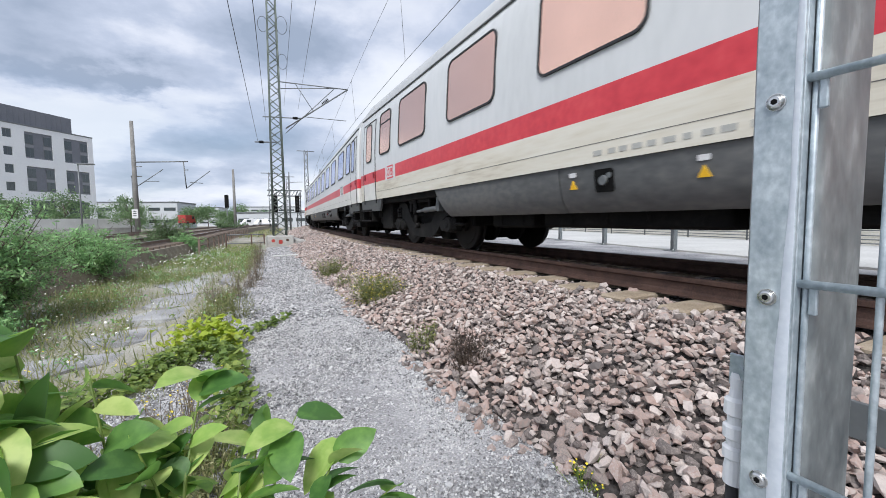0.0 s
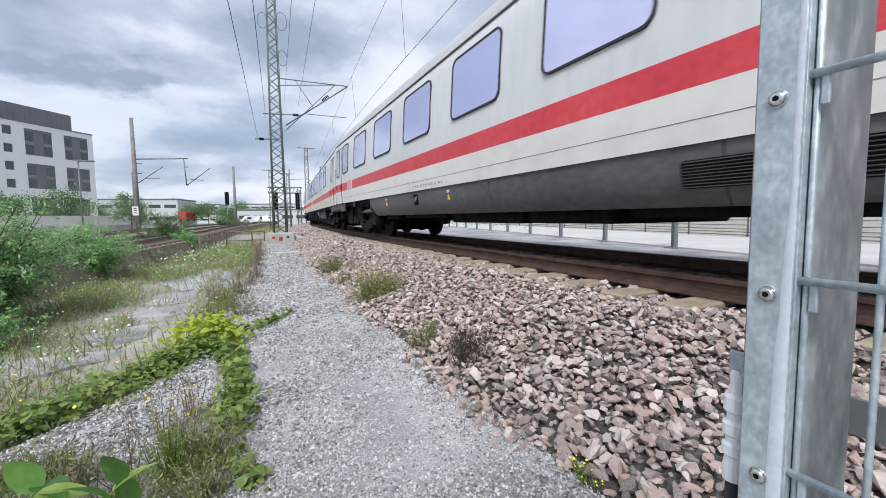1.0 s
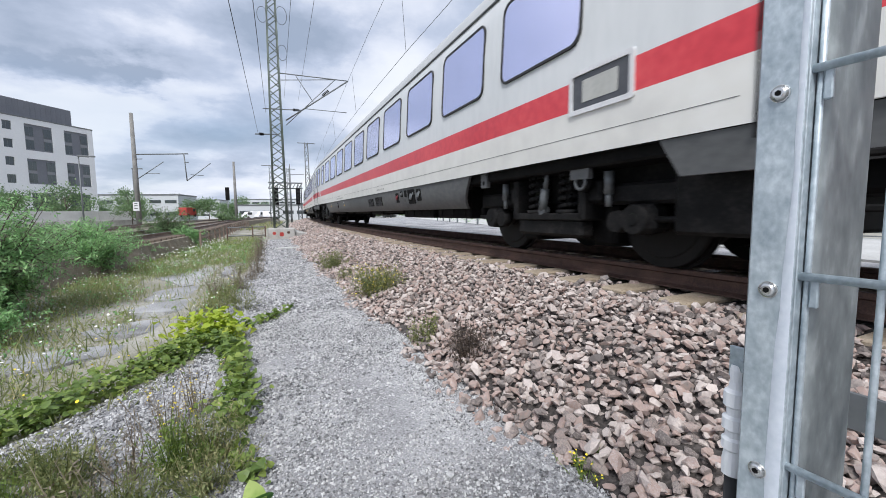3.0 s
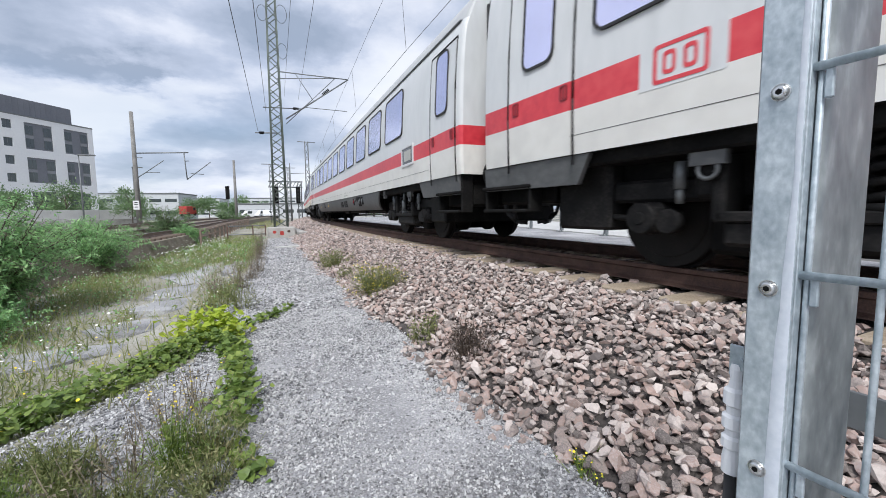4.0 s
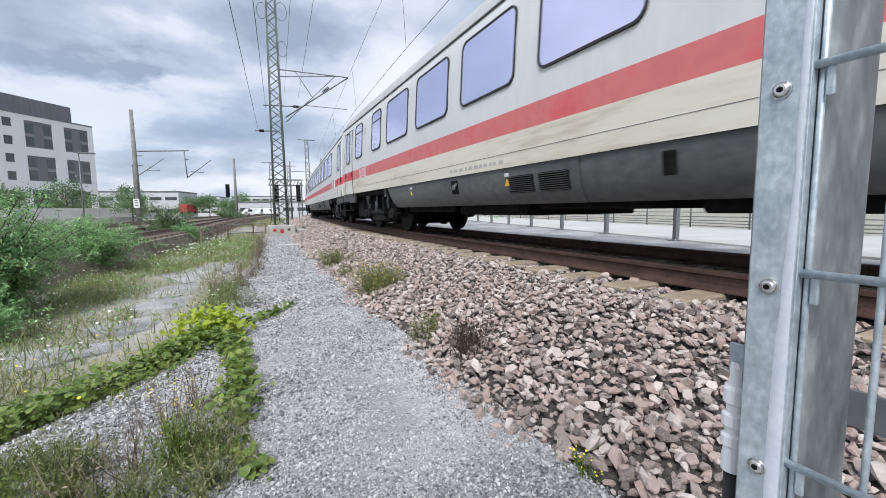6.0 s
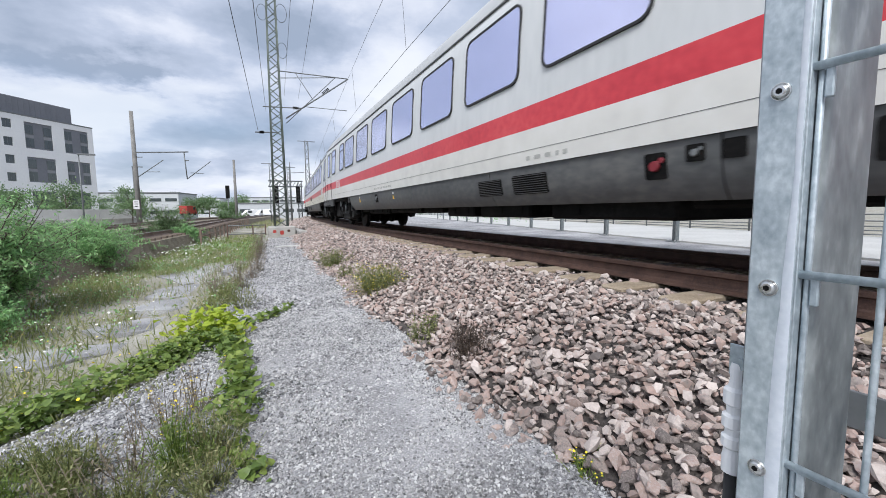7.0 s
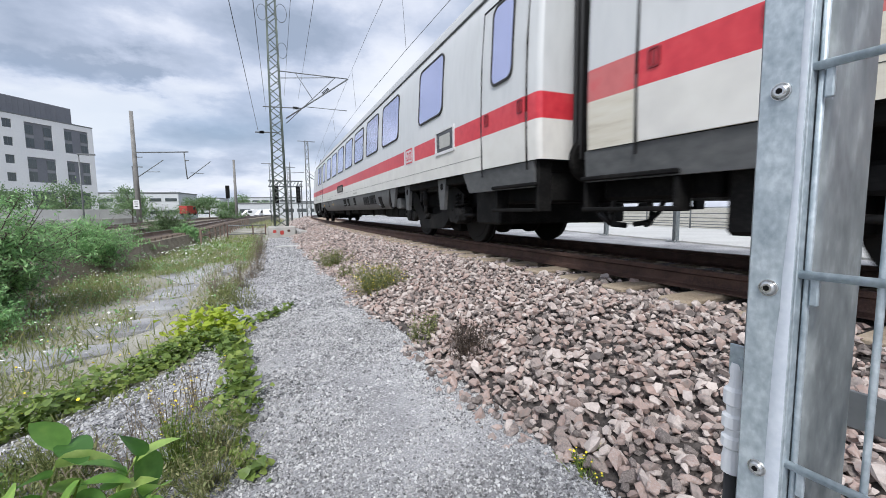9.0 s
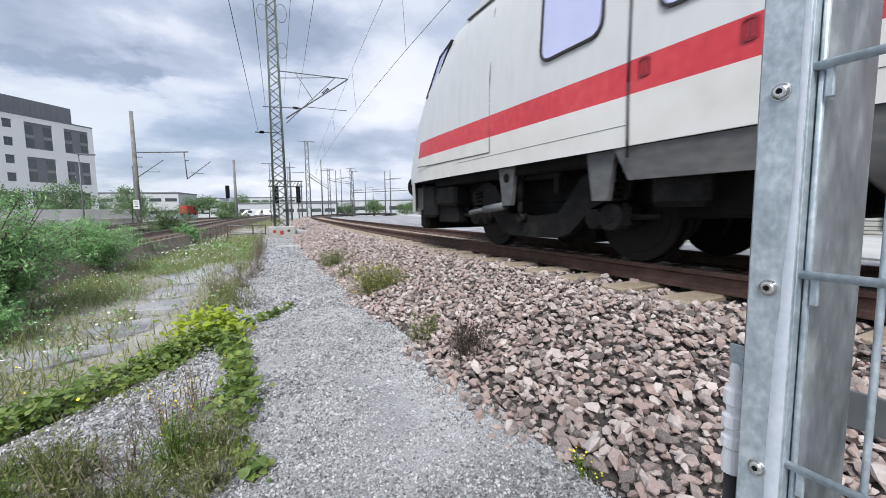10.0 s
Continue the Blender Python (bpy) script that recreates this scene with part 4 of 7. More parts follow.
def finish_cab(car):
    """The driving end: windscreen corner, cab side door and window, apron, buffers and snow plough."""
    for side in (-1, 1):
        k = -1 if side < 0 else 1
        m = side_pose(11.28, 2.82, side, -0.045) @ Matrix.Rotation(radians(5.5 * k), 4, "Y")
        rim = [(k * -0.42, 0.33), (k * 0.08, 0.25), (k * 0.66, -0.28), (k * 0.36, -0.33)]
        hole = [(k * -0.33, 0.285), (k * 0.055, 0.215), (k * 0.575, -0.255), (k * 0.36, -0.285)]
        bm = bmesh.new()
        slab(bm, rim, -0.05, 0.014, m, 0, hole)
        bmesh.ops.recalc_face_normals(bm, faces=bm.faces)
        w = part("windscreen_corner", bm, M_RUBBER, car, "slanting dark-framed side window of the cab")
        bm = bmesh.new()
        slab(bm, hole, -0.05, 0.006, m)
        bmesh.ops.recalc_face_normals(bm, faces=bm.faces)
        part("glass", bm, M_GLASS, w)
        bm = bmesh.new()
        for p, q in (((9.72, 1.3), (9.72, 2.2)), ((9.72, 2.2), (9.68, 3.1)), ((9.72, 1.3), (11.4, 1.32)), ((11.4, 1.32), (12.1, 1.34))):
            rod(bm, side_pose(*p, side) @ Vector((0, 0, 0.002)), side_pose(*q, side) @ Vector((0, 0, 0.002)), 0.008, seg=5)
        part("cab_seam", bm, M_LINE, car)
        bm = bmesh.new()
        for z0, z1, y0, y1 in ((0.52, 1.09, 12.5, 13.08),):
            pts = [(y0, z1), (y1, z1), (y1 - 0.02, z0), (y0 + 0.12, z0)]
            o = [bm.verts.new((side * (1.36 - (y - 12.5) * 0.46), y, z)) for y, z in pts]
            q = [bm.verts.new((side * (1.30 - (y - 12.5) * 0.46), y, z)) for y, z in pts]
            bm.faces.new(o)
            bm.faces.new(q)
            for e in range(4):
                bm.faces.new((o[e], o[(e + 1) % 4], q[(e + 1) % 4], q[e]))
        bmesh.ops.recalc_face_normals(bm, faces=bm.faces)
        part("corner_apron", bm, M_WHITE, car)
    for y_, z_, r_ in ((9.45, 0.60, 0.06), (7.95, 0.62, 0.0)):
        hung_plate(car, y_, z_, FLOOR_Z, 0.34, 0.18, 1.30, hole=r_)
    bm = bmesh.new()
    rod(bm, (-1.27, 9.55, 0.60), (-1.27, 10.05, 0.55), 0.055, seg=12)
    rod(bm, (-1.27, 10.0, 0.555), (-1.27, 10.45, 0.51), 0.035, seg=10)
    part("slanting_damper", bm, M_STEEL, car, "grey slanting damper beside the front axle")
    for y0, y1, z0, z1 in ((11.0, 11.7, 0.62, 0.98), (11.75, 12.3, 0.42, 1.0), (7.0, 7.5, 0.55, 0.95)):
        bm = bmesh.new()
        box(bm, (-1.24, y0, z0), (1.24, y1, z1), bevel=0.05)
        part("cab_end_case", bm, M_BOGIE, car)
    bm = bmesh.new()
    for x in (-0.875, 0.875):
        rod(bm, (x, NOSE - 0.1, 1.06), (x, NOSE + 0.16, 1.06), 0.1, seg=12)
        rod(bm, (x, NOSE + 0.16, 1.06), (x, NOSE + 0.2, 1.06), 0.24, 0.2, seg=20)
    part("buffer", bm, M_UNDER, car)
    bm = bmesh.new()
    box(bm, (-1.08, NOSE - 0.40, 0.52), (1.08, NOSE - 0.06, 1.08), bevel=0.08)
    part("front_apron", bm, M_WHITE, car)
    bm = bmesh.new()
    box(bm, (-1.15, NOSE - 0.9, 0.2), (1.15, NOSE - 0.55, 0.6), bevel=0.06)
    part("rail_guard", bm, M_UNDER, car)


def even(y0, y1, n, w):
    return [(y0 + (y1 - y0) * i / (n - 1), w, "") for i in range(n)]


def grille(car, y, z, w, h):
    """A louvred grille in the skirt: slanting slats before a black plate for shade."""
    mouth = skirt_mark(car, "grille", y, z, w, h, M_UNDER, "black louvred grille")
    m = skirt_pose(y, z)
    for k in range(9):
        bm = bmesh.new()
        zz = -h / 2 + h * (k + 0.5) / 9
        box(bm, (-w * 0.48, -0.0025, -0.004), (w * 0.48, 0.0025, 0.006), m @ Matrix.Translation((0, zz, 0.010)) @ Matrix.Rotation(radians(35), 4, "X"))
        part("slat", bm, M_CASE, mouth)


def hatch(car, y, z, w, h, inside=None):
    """An open service hatch, a black plate for its shaded hole, with its fittings."""
    skirt_mark(car, "hatch", y, z, w, h, M_UNDER)
    if inside:
        x = 1.365
        bm = bmesh.new()
        rod(bm, (-x - 0.006, y, z), (-x - 0.03, y, z), min(w, h) * 0.24, min(w, h) * 0.2, seg=16)
        rod(bm, (-x - 0.006, y - w * 0.3, z + h * 0.2), (-x - 0.02, y - w * 0.3, z + h * 0.2), min(w, h) * 0.12, seg=12)
        part("hatch_fitting", bm, M_STEEL if inside is M_PALE else inside, car)


def open_hatch(car, y, z, w, h):
    """An open service hatch: a black plate for its shaded hole, a pale sill and a small valve."""
    skirt_mark(car, "hatch", y, z, w, h, M_UNDER)
    skirt_mark(car, "hatch_sill", y, z - h / 2 - 0.008, w, 0.016, M_SKIRT)
    if w > 0.2:
        bm = bmesh.new()
        rod(bm, (-1.37, y - w * 0.2, z - h * 0.28), (-1.385, y + w * 0.05, z - h * 0.22), 0.02, seg=8)
        part("valve", bm, M_STEEL, car)


def fit_service(car):
    """The row of open hatches, louvres and caps found on the skirts."""
    hatch(car, -4.24, 0.89, 0.20, 0.22, M_HANDLE)
    hatch(car, -4.58, 0.96, 0.15, 0.13, M_PALE)
    hatch(car, -4.86, 0.96, 0.16, 0.14)
    hatch(car, -5.24, 0.88, 0.42, 0.30, M_PALE)
    hatch(car, -5.69, 0.90, 0.24, 0.24, M_PALE)
    grille(car, -1.58, 0.85, 0.62, 0.22)
    grille(car, -2.5, 0.855, 0.68, 0.24)


def triangles(car, ys):
    for y in ys:
        skirt_mark(car, "warning_triangle", y, 0.885, 0.10, 0.09, M_YELLOW)
        skirt_mark(car, "warning_plate", y, 0.985, 0.09, 0.045, M_PALE)


def display(car, y, z=1.65, w=0.76, h=0.40):
    side_box(car, "destination_display", y, z, w, h, M_DISPLAY, "dark destination display in a pale frame", 0.004, -1, M_PALE, 0.03)
    m = side_pose(y, z)
    bm = bmesh.new()
    slab(bm, rounded(w * 0.55, h * 0.5, 0.01), -0.01, 0.009, m)
    part("screen", bm, M_PRINT, car)


def vent_panel(car, y, z=1.5, w=1.35, h=0.27):
    side_box(car, "vent_panel", y, z, w, h, M_VENT, "grey louvred vent panel in a dark frame", 0.006, -1, M_RUBBER, 0.06)


def underbox(car, y0, y1, z0, z1, material, label=""):
    bm = bmesh.new()
    box(bm, (-1.24, y0, z0), (-0.6, y1, z1), bevel=0.02)
    for z in (z1 - 0.08, z1 - 0.15):
        box(bm, (-1.256, y0 + 0.04, z - 0.02), (-1.24, y1 - 0.04, z), bevel=0.006)
    box(bm, (-1.15, y0 + 0.02, z0 - 0.05), (-0.7, y1 - 0.02, z0 + 0.01), bevel=0.01)
    part("equipment_box", bm, material, car, label)


BLUE = "light grey railway coach with blue-coated glass and a red stripe"
SPAN = [(-7.95, 7.95)]


def saloon(first, last, n, small):
    return even(first, last, n, 1.36) + [(y, 0.76, "vent") for y in small]


SPECS = [
    dict(label="light grey railway coach with bronze glass and a red stripe", glass=M_GLASSO, yellowed=True, seed=1, skirt=[(-7.6, 8.15)], doors=[-12.3, 12.0],
         windows=even(-8.9, 9.13, 9, 1.34) + [(10.74, 0.72, "vent")], springs=False, pivot=9.3),
    dict(label=BLUE, seed=2, skirt=SPAN, doors=[-12.3, 12.0], windows=even(-9.5, 8.84, 9, 1.38) + [(10.84, 0.8, ""), (-11.25, 0.8, "")], springs=False, pivot=9.3, flange=(-9.9, 9.9)),
    dict(label="light grey bistro coach with few windows and no skirts", yellowed=True, seed=3, doors=[-12.3, 12.0], low=0.28,
         windows=[(-8.9, 1.14, "vent"), (-6.4, 1.14, "vent"), (-3.43, 1.14, ""), (-1.35, 1.14, ""), (0.62, 1.14, ""), (2.28, 1.14, ""), (3.96, 1.14, ""), (5.83, 1.2, ""), (10.3, 0.75, "vent")], springs=False, pivot=9.3),
    dict(label=BLUE, seed=4, skirt=SPAN, doors=[-12.35, 11.85], windows=saloon(-9.6, 7.2, 10, (8.95, 10.7))),
    dict(label=BLUE, seed=5, skirt=SPAN, doors=[-12.35, 11.85], windows=saloon(-9.52, 7.09, 10, (8.9, 10.65))),
    dict(label="light grey railway coach with a sun-faded red stripe", faded=True, seed=6, skirt=SPAN, doors=[-12.35, 11.85], windows=saloon(-9.67, 7.12, 10, (8.7, 10.5))),
    dict(label=BLUE, seed=7, skirt=SPAN, doors=[-12.35, 11.85], windows=saloon(-9.08, 7.66, 10, (9.0, 10.7))),
    dict(label="light grey railway coach with a sun-faded red stripe", faded=True, seed=8, skirt=SPAN, doors=[-12.35, 11.85], windows=saloon(-9.67, -2.28, 5, (8.95, 10.7)) + even(2.0, 7.5, 4, 1.36) + [(-0.14, 1.36, "")]),
    dict(label="light grey control coach with a sloping driving cab", seed=9, cab=True, skirt=[(-7.05, 6.4)], doors=[-12.3, 7.08], pivot=9.2, flange=(-7.13,), low=0.34,
         windows=[(y, w, "vent" if i == 2 else k) for i, (y, w, k) in enumerate(even(-7.3, 3.74, 7, 1.36))] + [(-9.9, 1.1, ""), (5.68, 0.8, ""), (8.3, 0.8, "vent")], springs=False),
]
COACHES = [build_coach(sp) for sp in SPECS]
for n_, car_ in enumerate(COACHES):
    if n_ == 7:
        grille(car_, 2.45, 0.845, 0.62, 0.22)
        grille(car_, 1.57, 0.85, 0.68, 0.26)
        for y_, w_ in ((5.7, 0.14), (5.3, 0.3), (4.95, 0.14), (4.65, 0.16), (4.2, 0.24)):
            open_hatch(car_, y_, 0.88, w_, 0.2)
    elif n_ == 5:
        grille(car_, 2.6, 0.85, 0.5, 0.22)
        grille(car_, 2.0, 0.85, 0.5, 0.22)
        hatch(car_, 0.6, 0.9, 0.12, 0.2)
        hatch(car_, -0.5, 0.9, 0.12, 0.2)
    elif n_ == 8:
        for y_, w_ in ((-0.27, 0.09), (-0.57, 0.34), (-1.26, 0.36), (-2.48, 0.32)):
            open_hatch(car_, y_, 0.89, w_, 0.27)
        grille(car_, -4.3, 0.86, 0.70, 0.24)
        grille(car_, -5.15, 0.87, 0.72, 0.25)
        open_hatch(car_, -6.08, 0.78, 0.30, 0.30)
        hung_plate(car_, -7.28, 0.64, FLOOR_Z, 0.50, 0.14, 1.33)
        hung_plate(car_, -8.24, 0.56, FLOOR_Z, 0.36, 0.16, 1.28, hole=0.06)
        hung_plate(car_, -10.16, 0.56, FLOOR_Z, 0.36, 0.16, 1.28, hole=0.06)
        bm_ = bmesh.new()
        box(bm_, (-1.29, -7.62, 0.60), (-0.9, -7.36, 0.84), bevel=0.02)
        part("sand_box", bm_, M_SKIRT, car_, "grey box beside the wheel")
    elif n_ in (1, 3, 4, 6):
        fit_service(car_)
    small_print(car_, 4.5, 11, n_)
    small_print(car_, -2.5, 5, n_ + 30)
    if n_ < 8:
        emblem(car_, (10.38, 10.17, 9.77, 10.29, 10.11, 10.1, 9.8, 9.9)[n_])
    else:
        emblem(car_, -8.72)
    if n_ not in (0, 2):
        display(car_, -9.75 if n_ == 1 else -10.55)
    if n_ in (5, 7, 8):
        vent_panel(car_, {8: 0.3, 7: 0.03, 5: -1.9}[n_], 1.46 if n_ == 8 else 1.52)
    if n_ not in (2, 7):
        triangles(car_, (6.38, 2.9) if n_ else (4.8, 3.47))
        hatch(car_, 4.4, 0.9, 0.22, 0.22, M_PALE)
    if 3 <= n_ < 8:
        lettering(car_, "2", 9.78, 2.66, 0.26, M_PRINT)
for args in ((-3.55, -2.4, 0.53, 0.93, M_CASE, "grey equipment box with a yellow mark"), (-3.96, -3.6, 0.62, 0.92, M_CASE), (-5.03, -4.14, 0.52, 0.95, M_CASE), (-6.03, -5.12, 0.52, 0.95, M_CASE), (-7.1, -6.1, 0.52, 0.95, M_CASE),
             (2.0, 3.9, 0.5, 0.95, M_UNDER), (4.3, 5.2, 0.55, 0.95, M_UNDER), (-1.2, 0.3, 0.5, 0.95, M_UNDER), (-1.9, -1.6, 0.75, 0.98, M_PALE)):
    underbox(COACHES[2], *args)
for y_, w_ in ((-4.42, 0.24), (-5.35, 0.26), (-6.34, 0.30)):
    bm_ = bmesh.new()
    for k_ in range(4):
        box(bm_, (-1.246, y_ + w_ * k_ / 4, 0.665), (-1.24, y_ + w_ * (k_ + 0.8) / 4, 0.695))
    part("stencil_bar", bm_, M_PALE, COACHES[2])
side_box(COACHES[2], "name_field", 1.13, 1.64, 2.26, 0.29, M_WHITE)
lettering(COACHES[2], "BordBistro", 1.13, 1.555, 0.40, M_RED)
add_apron(COACHES[8], 6.42, 7.75, 0, 0.14)
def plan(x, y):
    """Turns and squeezes layout coordinates from an earlier camera fit to the refitted one."""
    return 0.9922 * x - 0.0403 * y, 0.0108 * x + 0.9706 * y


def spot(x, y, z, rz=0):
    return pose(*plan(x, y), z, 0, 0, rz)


# ---- the fence beside the camera ----
def build_fence():
    fence = thing("mesh_fence", "galvanised steel mesh fence with a bolted clamping strip", "fence", pose(-0.0119, -0.001, 0))
    bm = bmesh.new()
    for a, b in (((0.507, 0.193), (0.625, 0.255)),):
        ring = [(x + (a[0] + b[0]) / 2, y + (a[1] + b[1]) / 2) for x, y in rounded(b[0] - a[0], b[1] - a[1], 0.016, 6)]
        slab(bm, ring, -0.3, 2.2, Matrix())
        for f in bm.faces:
            f.smooth = len(f.verts) == 4
    part("post", bm, M_ZINCDARK, fence)
    bm = bmesh.new()
    box(bm, (0.4885, 0.2005, 0.02), (0.4945, 0.2395, 2.15), bevel=0.0012)
    box(bm, (0.4945, 0.2005, 0.02), (0.5065, 0.2045, 2.15), bevel=0.0008)
    part("clamping_strip", bm, M_ZINC, fence, "pale galvanised clamping strip with drip marks")
    # a white run of zinc down the strip's edge
    rnd = random.Random(4)
    bm = bmesh.new()
    run, n = [], 60
    for k in range(n + 1):
        z = 0.04 + 2.05 * k / n
        w = 0.004 + 0.010 * max(0.0, min(1.0, (1.22 - z) / 0.2)) * (0.75 + 0.35 * noise.noise(Vector((0, 0, z * 9)))) + rnd.uniform(0, 0.0015)
        run.append([bm.verts.new((0.4881, y, z)) for y in (0.2008, 0.2008 + w)] + [bm.verts.new((0.4885, 0.2008 + w + 0.0004, z))])
    for p, q in zip(run, run[1:]):
        for i in range(2):
            bm.faces.new((p[i], q[i], q[i + 1], p[i + 1])).smooth = True
    bmesh.ops.recalc_face_normals(bm, faces=bm.faces)
    part("zinc_run", bm, M_ZINCRUN, fence, "white run of zinc along the strip's edge")
    for k in range(-4, 5):
        z = 1.118 + 0.1935 * k
        bm = bmesh.new()
        rod(bm, (0.4885, 0.2205, z), (0.4865, 0.2205, z), 0.0085, 0.0085, seg=18)
        rod(bm, (0.4865, 0.2205, z), (0.4835, 0.2205, z), 0.0080, 0.0045, seg=18)
        bolt = part("bolt", bm, M_BOLT, fence, "stainless button-head socket bolt")
        # Black hexagon on the head in place of the socket's shade.
        bm = bmesh.new()
        rod(bm, (0.4834, 0.2205, z), (0.4831, 0.2205, z), 0.0030, seg=6)
        part("hex_socket", bm, M_UNDER, bolt)
    for k in range(-5, 6):
        z = 1.1335 + 0.197 * k
        bm = bmesh.new()
        rod(bm, (0.5005, 0.203, z), (0.5005, -1.9, z), 0.0042, seg=12)
        part("horizontal_wire", bm, M_ZINC, fence)
        bm = bmesh.new()
        box(bm, (0.5015, 0.186, z - 0.030), (0.5065, 0.193, z - 0.002), bevel=0.0012)
        part("wire_clip", bm, M_ZINC, fence)
    for k in range(0, 24):
        y = 0.1885 - 0.05 * k if k else 0.1965
        if k == 1:
            y = 0.1445
        bm = bmesh.new()
        rod(bm, (0.5065, y, 0.02), (0.5065, y, 2.1), 0.003, seg=8)
        part("vertical_wire", bm, M_ZINC, fence)
    bm = bmesh.new()
    box(bm, (0.80, -0.6, 0.875), (0.806, 0.30, 0.93), bevel=0.001)
    part("flat_rail", bm, M_STEEL, fence, "grey flat steel rail behind the mesh")
    # bracket with a ribbed insulator on the outer side of the post
    bm = bmesh.new()
    box(bm, (0.515, 0.245, 1.005), (0.519, 0.268, 1.042), bevel=0.001)
    rod(bm, (0.513, 0.256, 1.020), (0.523, 0.256, 1.020), 0.008, seg=6)
    part("bracket", bm, M_ZINC, fence, "small zinc bracket with a hexagon nut")
    bm = bmesh.new()
    turned = [(0.0, 1.022), (0.006, 1.020), (0.0075, 1.014), (0.0070, 1.000), (0.0085, 0.992), (0.0125, 0.988), (0.0128, 0.972), (0.0090, 0.969), (0.0092, 0.960), (0.0130, 0.957),
              (0.0130, 0.944), (0.0094, 0.941), (0.0094, 0.934), (0.0128, 0.931), (0.0128, 0.920), (0.0096, 0.917), (0.0112, 0.906), (0.0112, 0.888), (0.0, 0.886)]
    rings = [[bm.verts.new((0.518 + r * math.cos(a * math.pi / 9), 0.2595 + r * math.sin(a * math.pi / 9), z)) for a in range(18)] for r, z in turned]
    for p, q in zip(rings, rings[1:]):
        for a in range(18):
            bm.faces.new((p[a], q[a], q[(a + 1) % 18], p[(a + 1) % 18]))
    bmesh.ops.remove_doubles(bm, verts=bm.verts, dist=1e-6)
    part("insulator", bm, M_PLASTER, fence, "white ribbed plastic insulator")
    bm = bmesh.new()
    rod(bm, (0.518, 0.2595, 0.885), (0.518, 0.2595, 0.0), 0.008, seg=10)
    part("stake", bm, M_RUBBER, fence, "black stake below the insulator")


# ---- railway masts and wires ----
def lattice(bm, base, top, w0, w1, panels, leg=0.035, brace=0.016):
    """Four corner legs and zigzag bracing between two heights."""
    base, top = Vector(base), Vector(top)
    corners = [(-1, -1), (1, -1), (1, 1), (-1, 1)]

    def at(i, f):
        w = (w0 + (w1 - w0) * f) / 2
        c = base.lerp(top, f)
        return c + Vector((corners[i][0] * w, corners[i][1] * w, 0))

    for i in range(4):
        rod(bm, at(i, 0), at(i, 1), leg, leg * 0.8, seg=4)
        for k in range(panels):
            a, b = (i, (i + 1) % 4) if k % 2 == 0 else ((i + 1) % 4, i)
            rod(bm, at(a, k / panels), at(b, (k + 1) / panels), brace, seg=4)
    return bm


def strand(bm, pts, r, seg=6):
    for a, b in zip(pts, pts[1:]):
        rod(bm, a, b, r, seg=seg)
    return bm


FEEDERS = [((0.92, 23.49, 5.42), (-0.04, 9.41, 5.39)), ((1.34, 23.38, 6.41), (0.39, 9.20, 5.39)), ((3.18, 32.91, 9.79), (1.85, 15.53, 8.51)), ((4.38, 34.59, 10.13), (2.57, 15.17, 8.50))]
MAST = Vector((1.68, 21.77, 0.0))


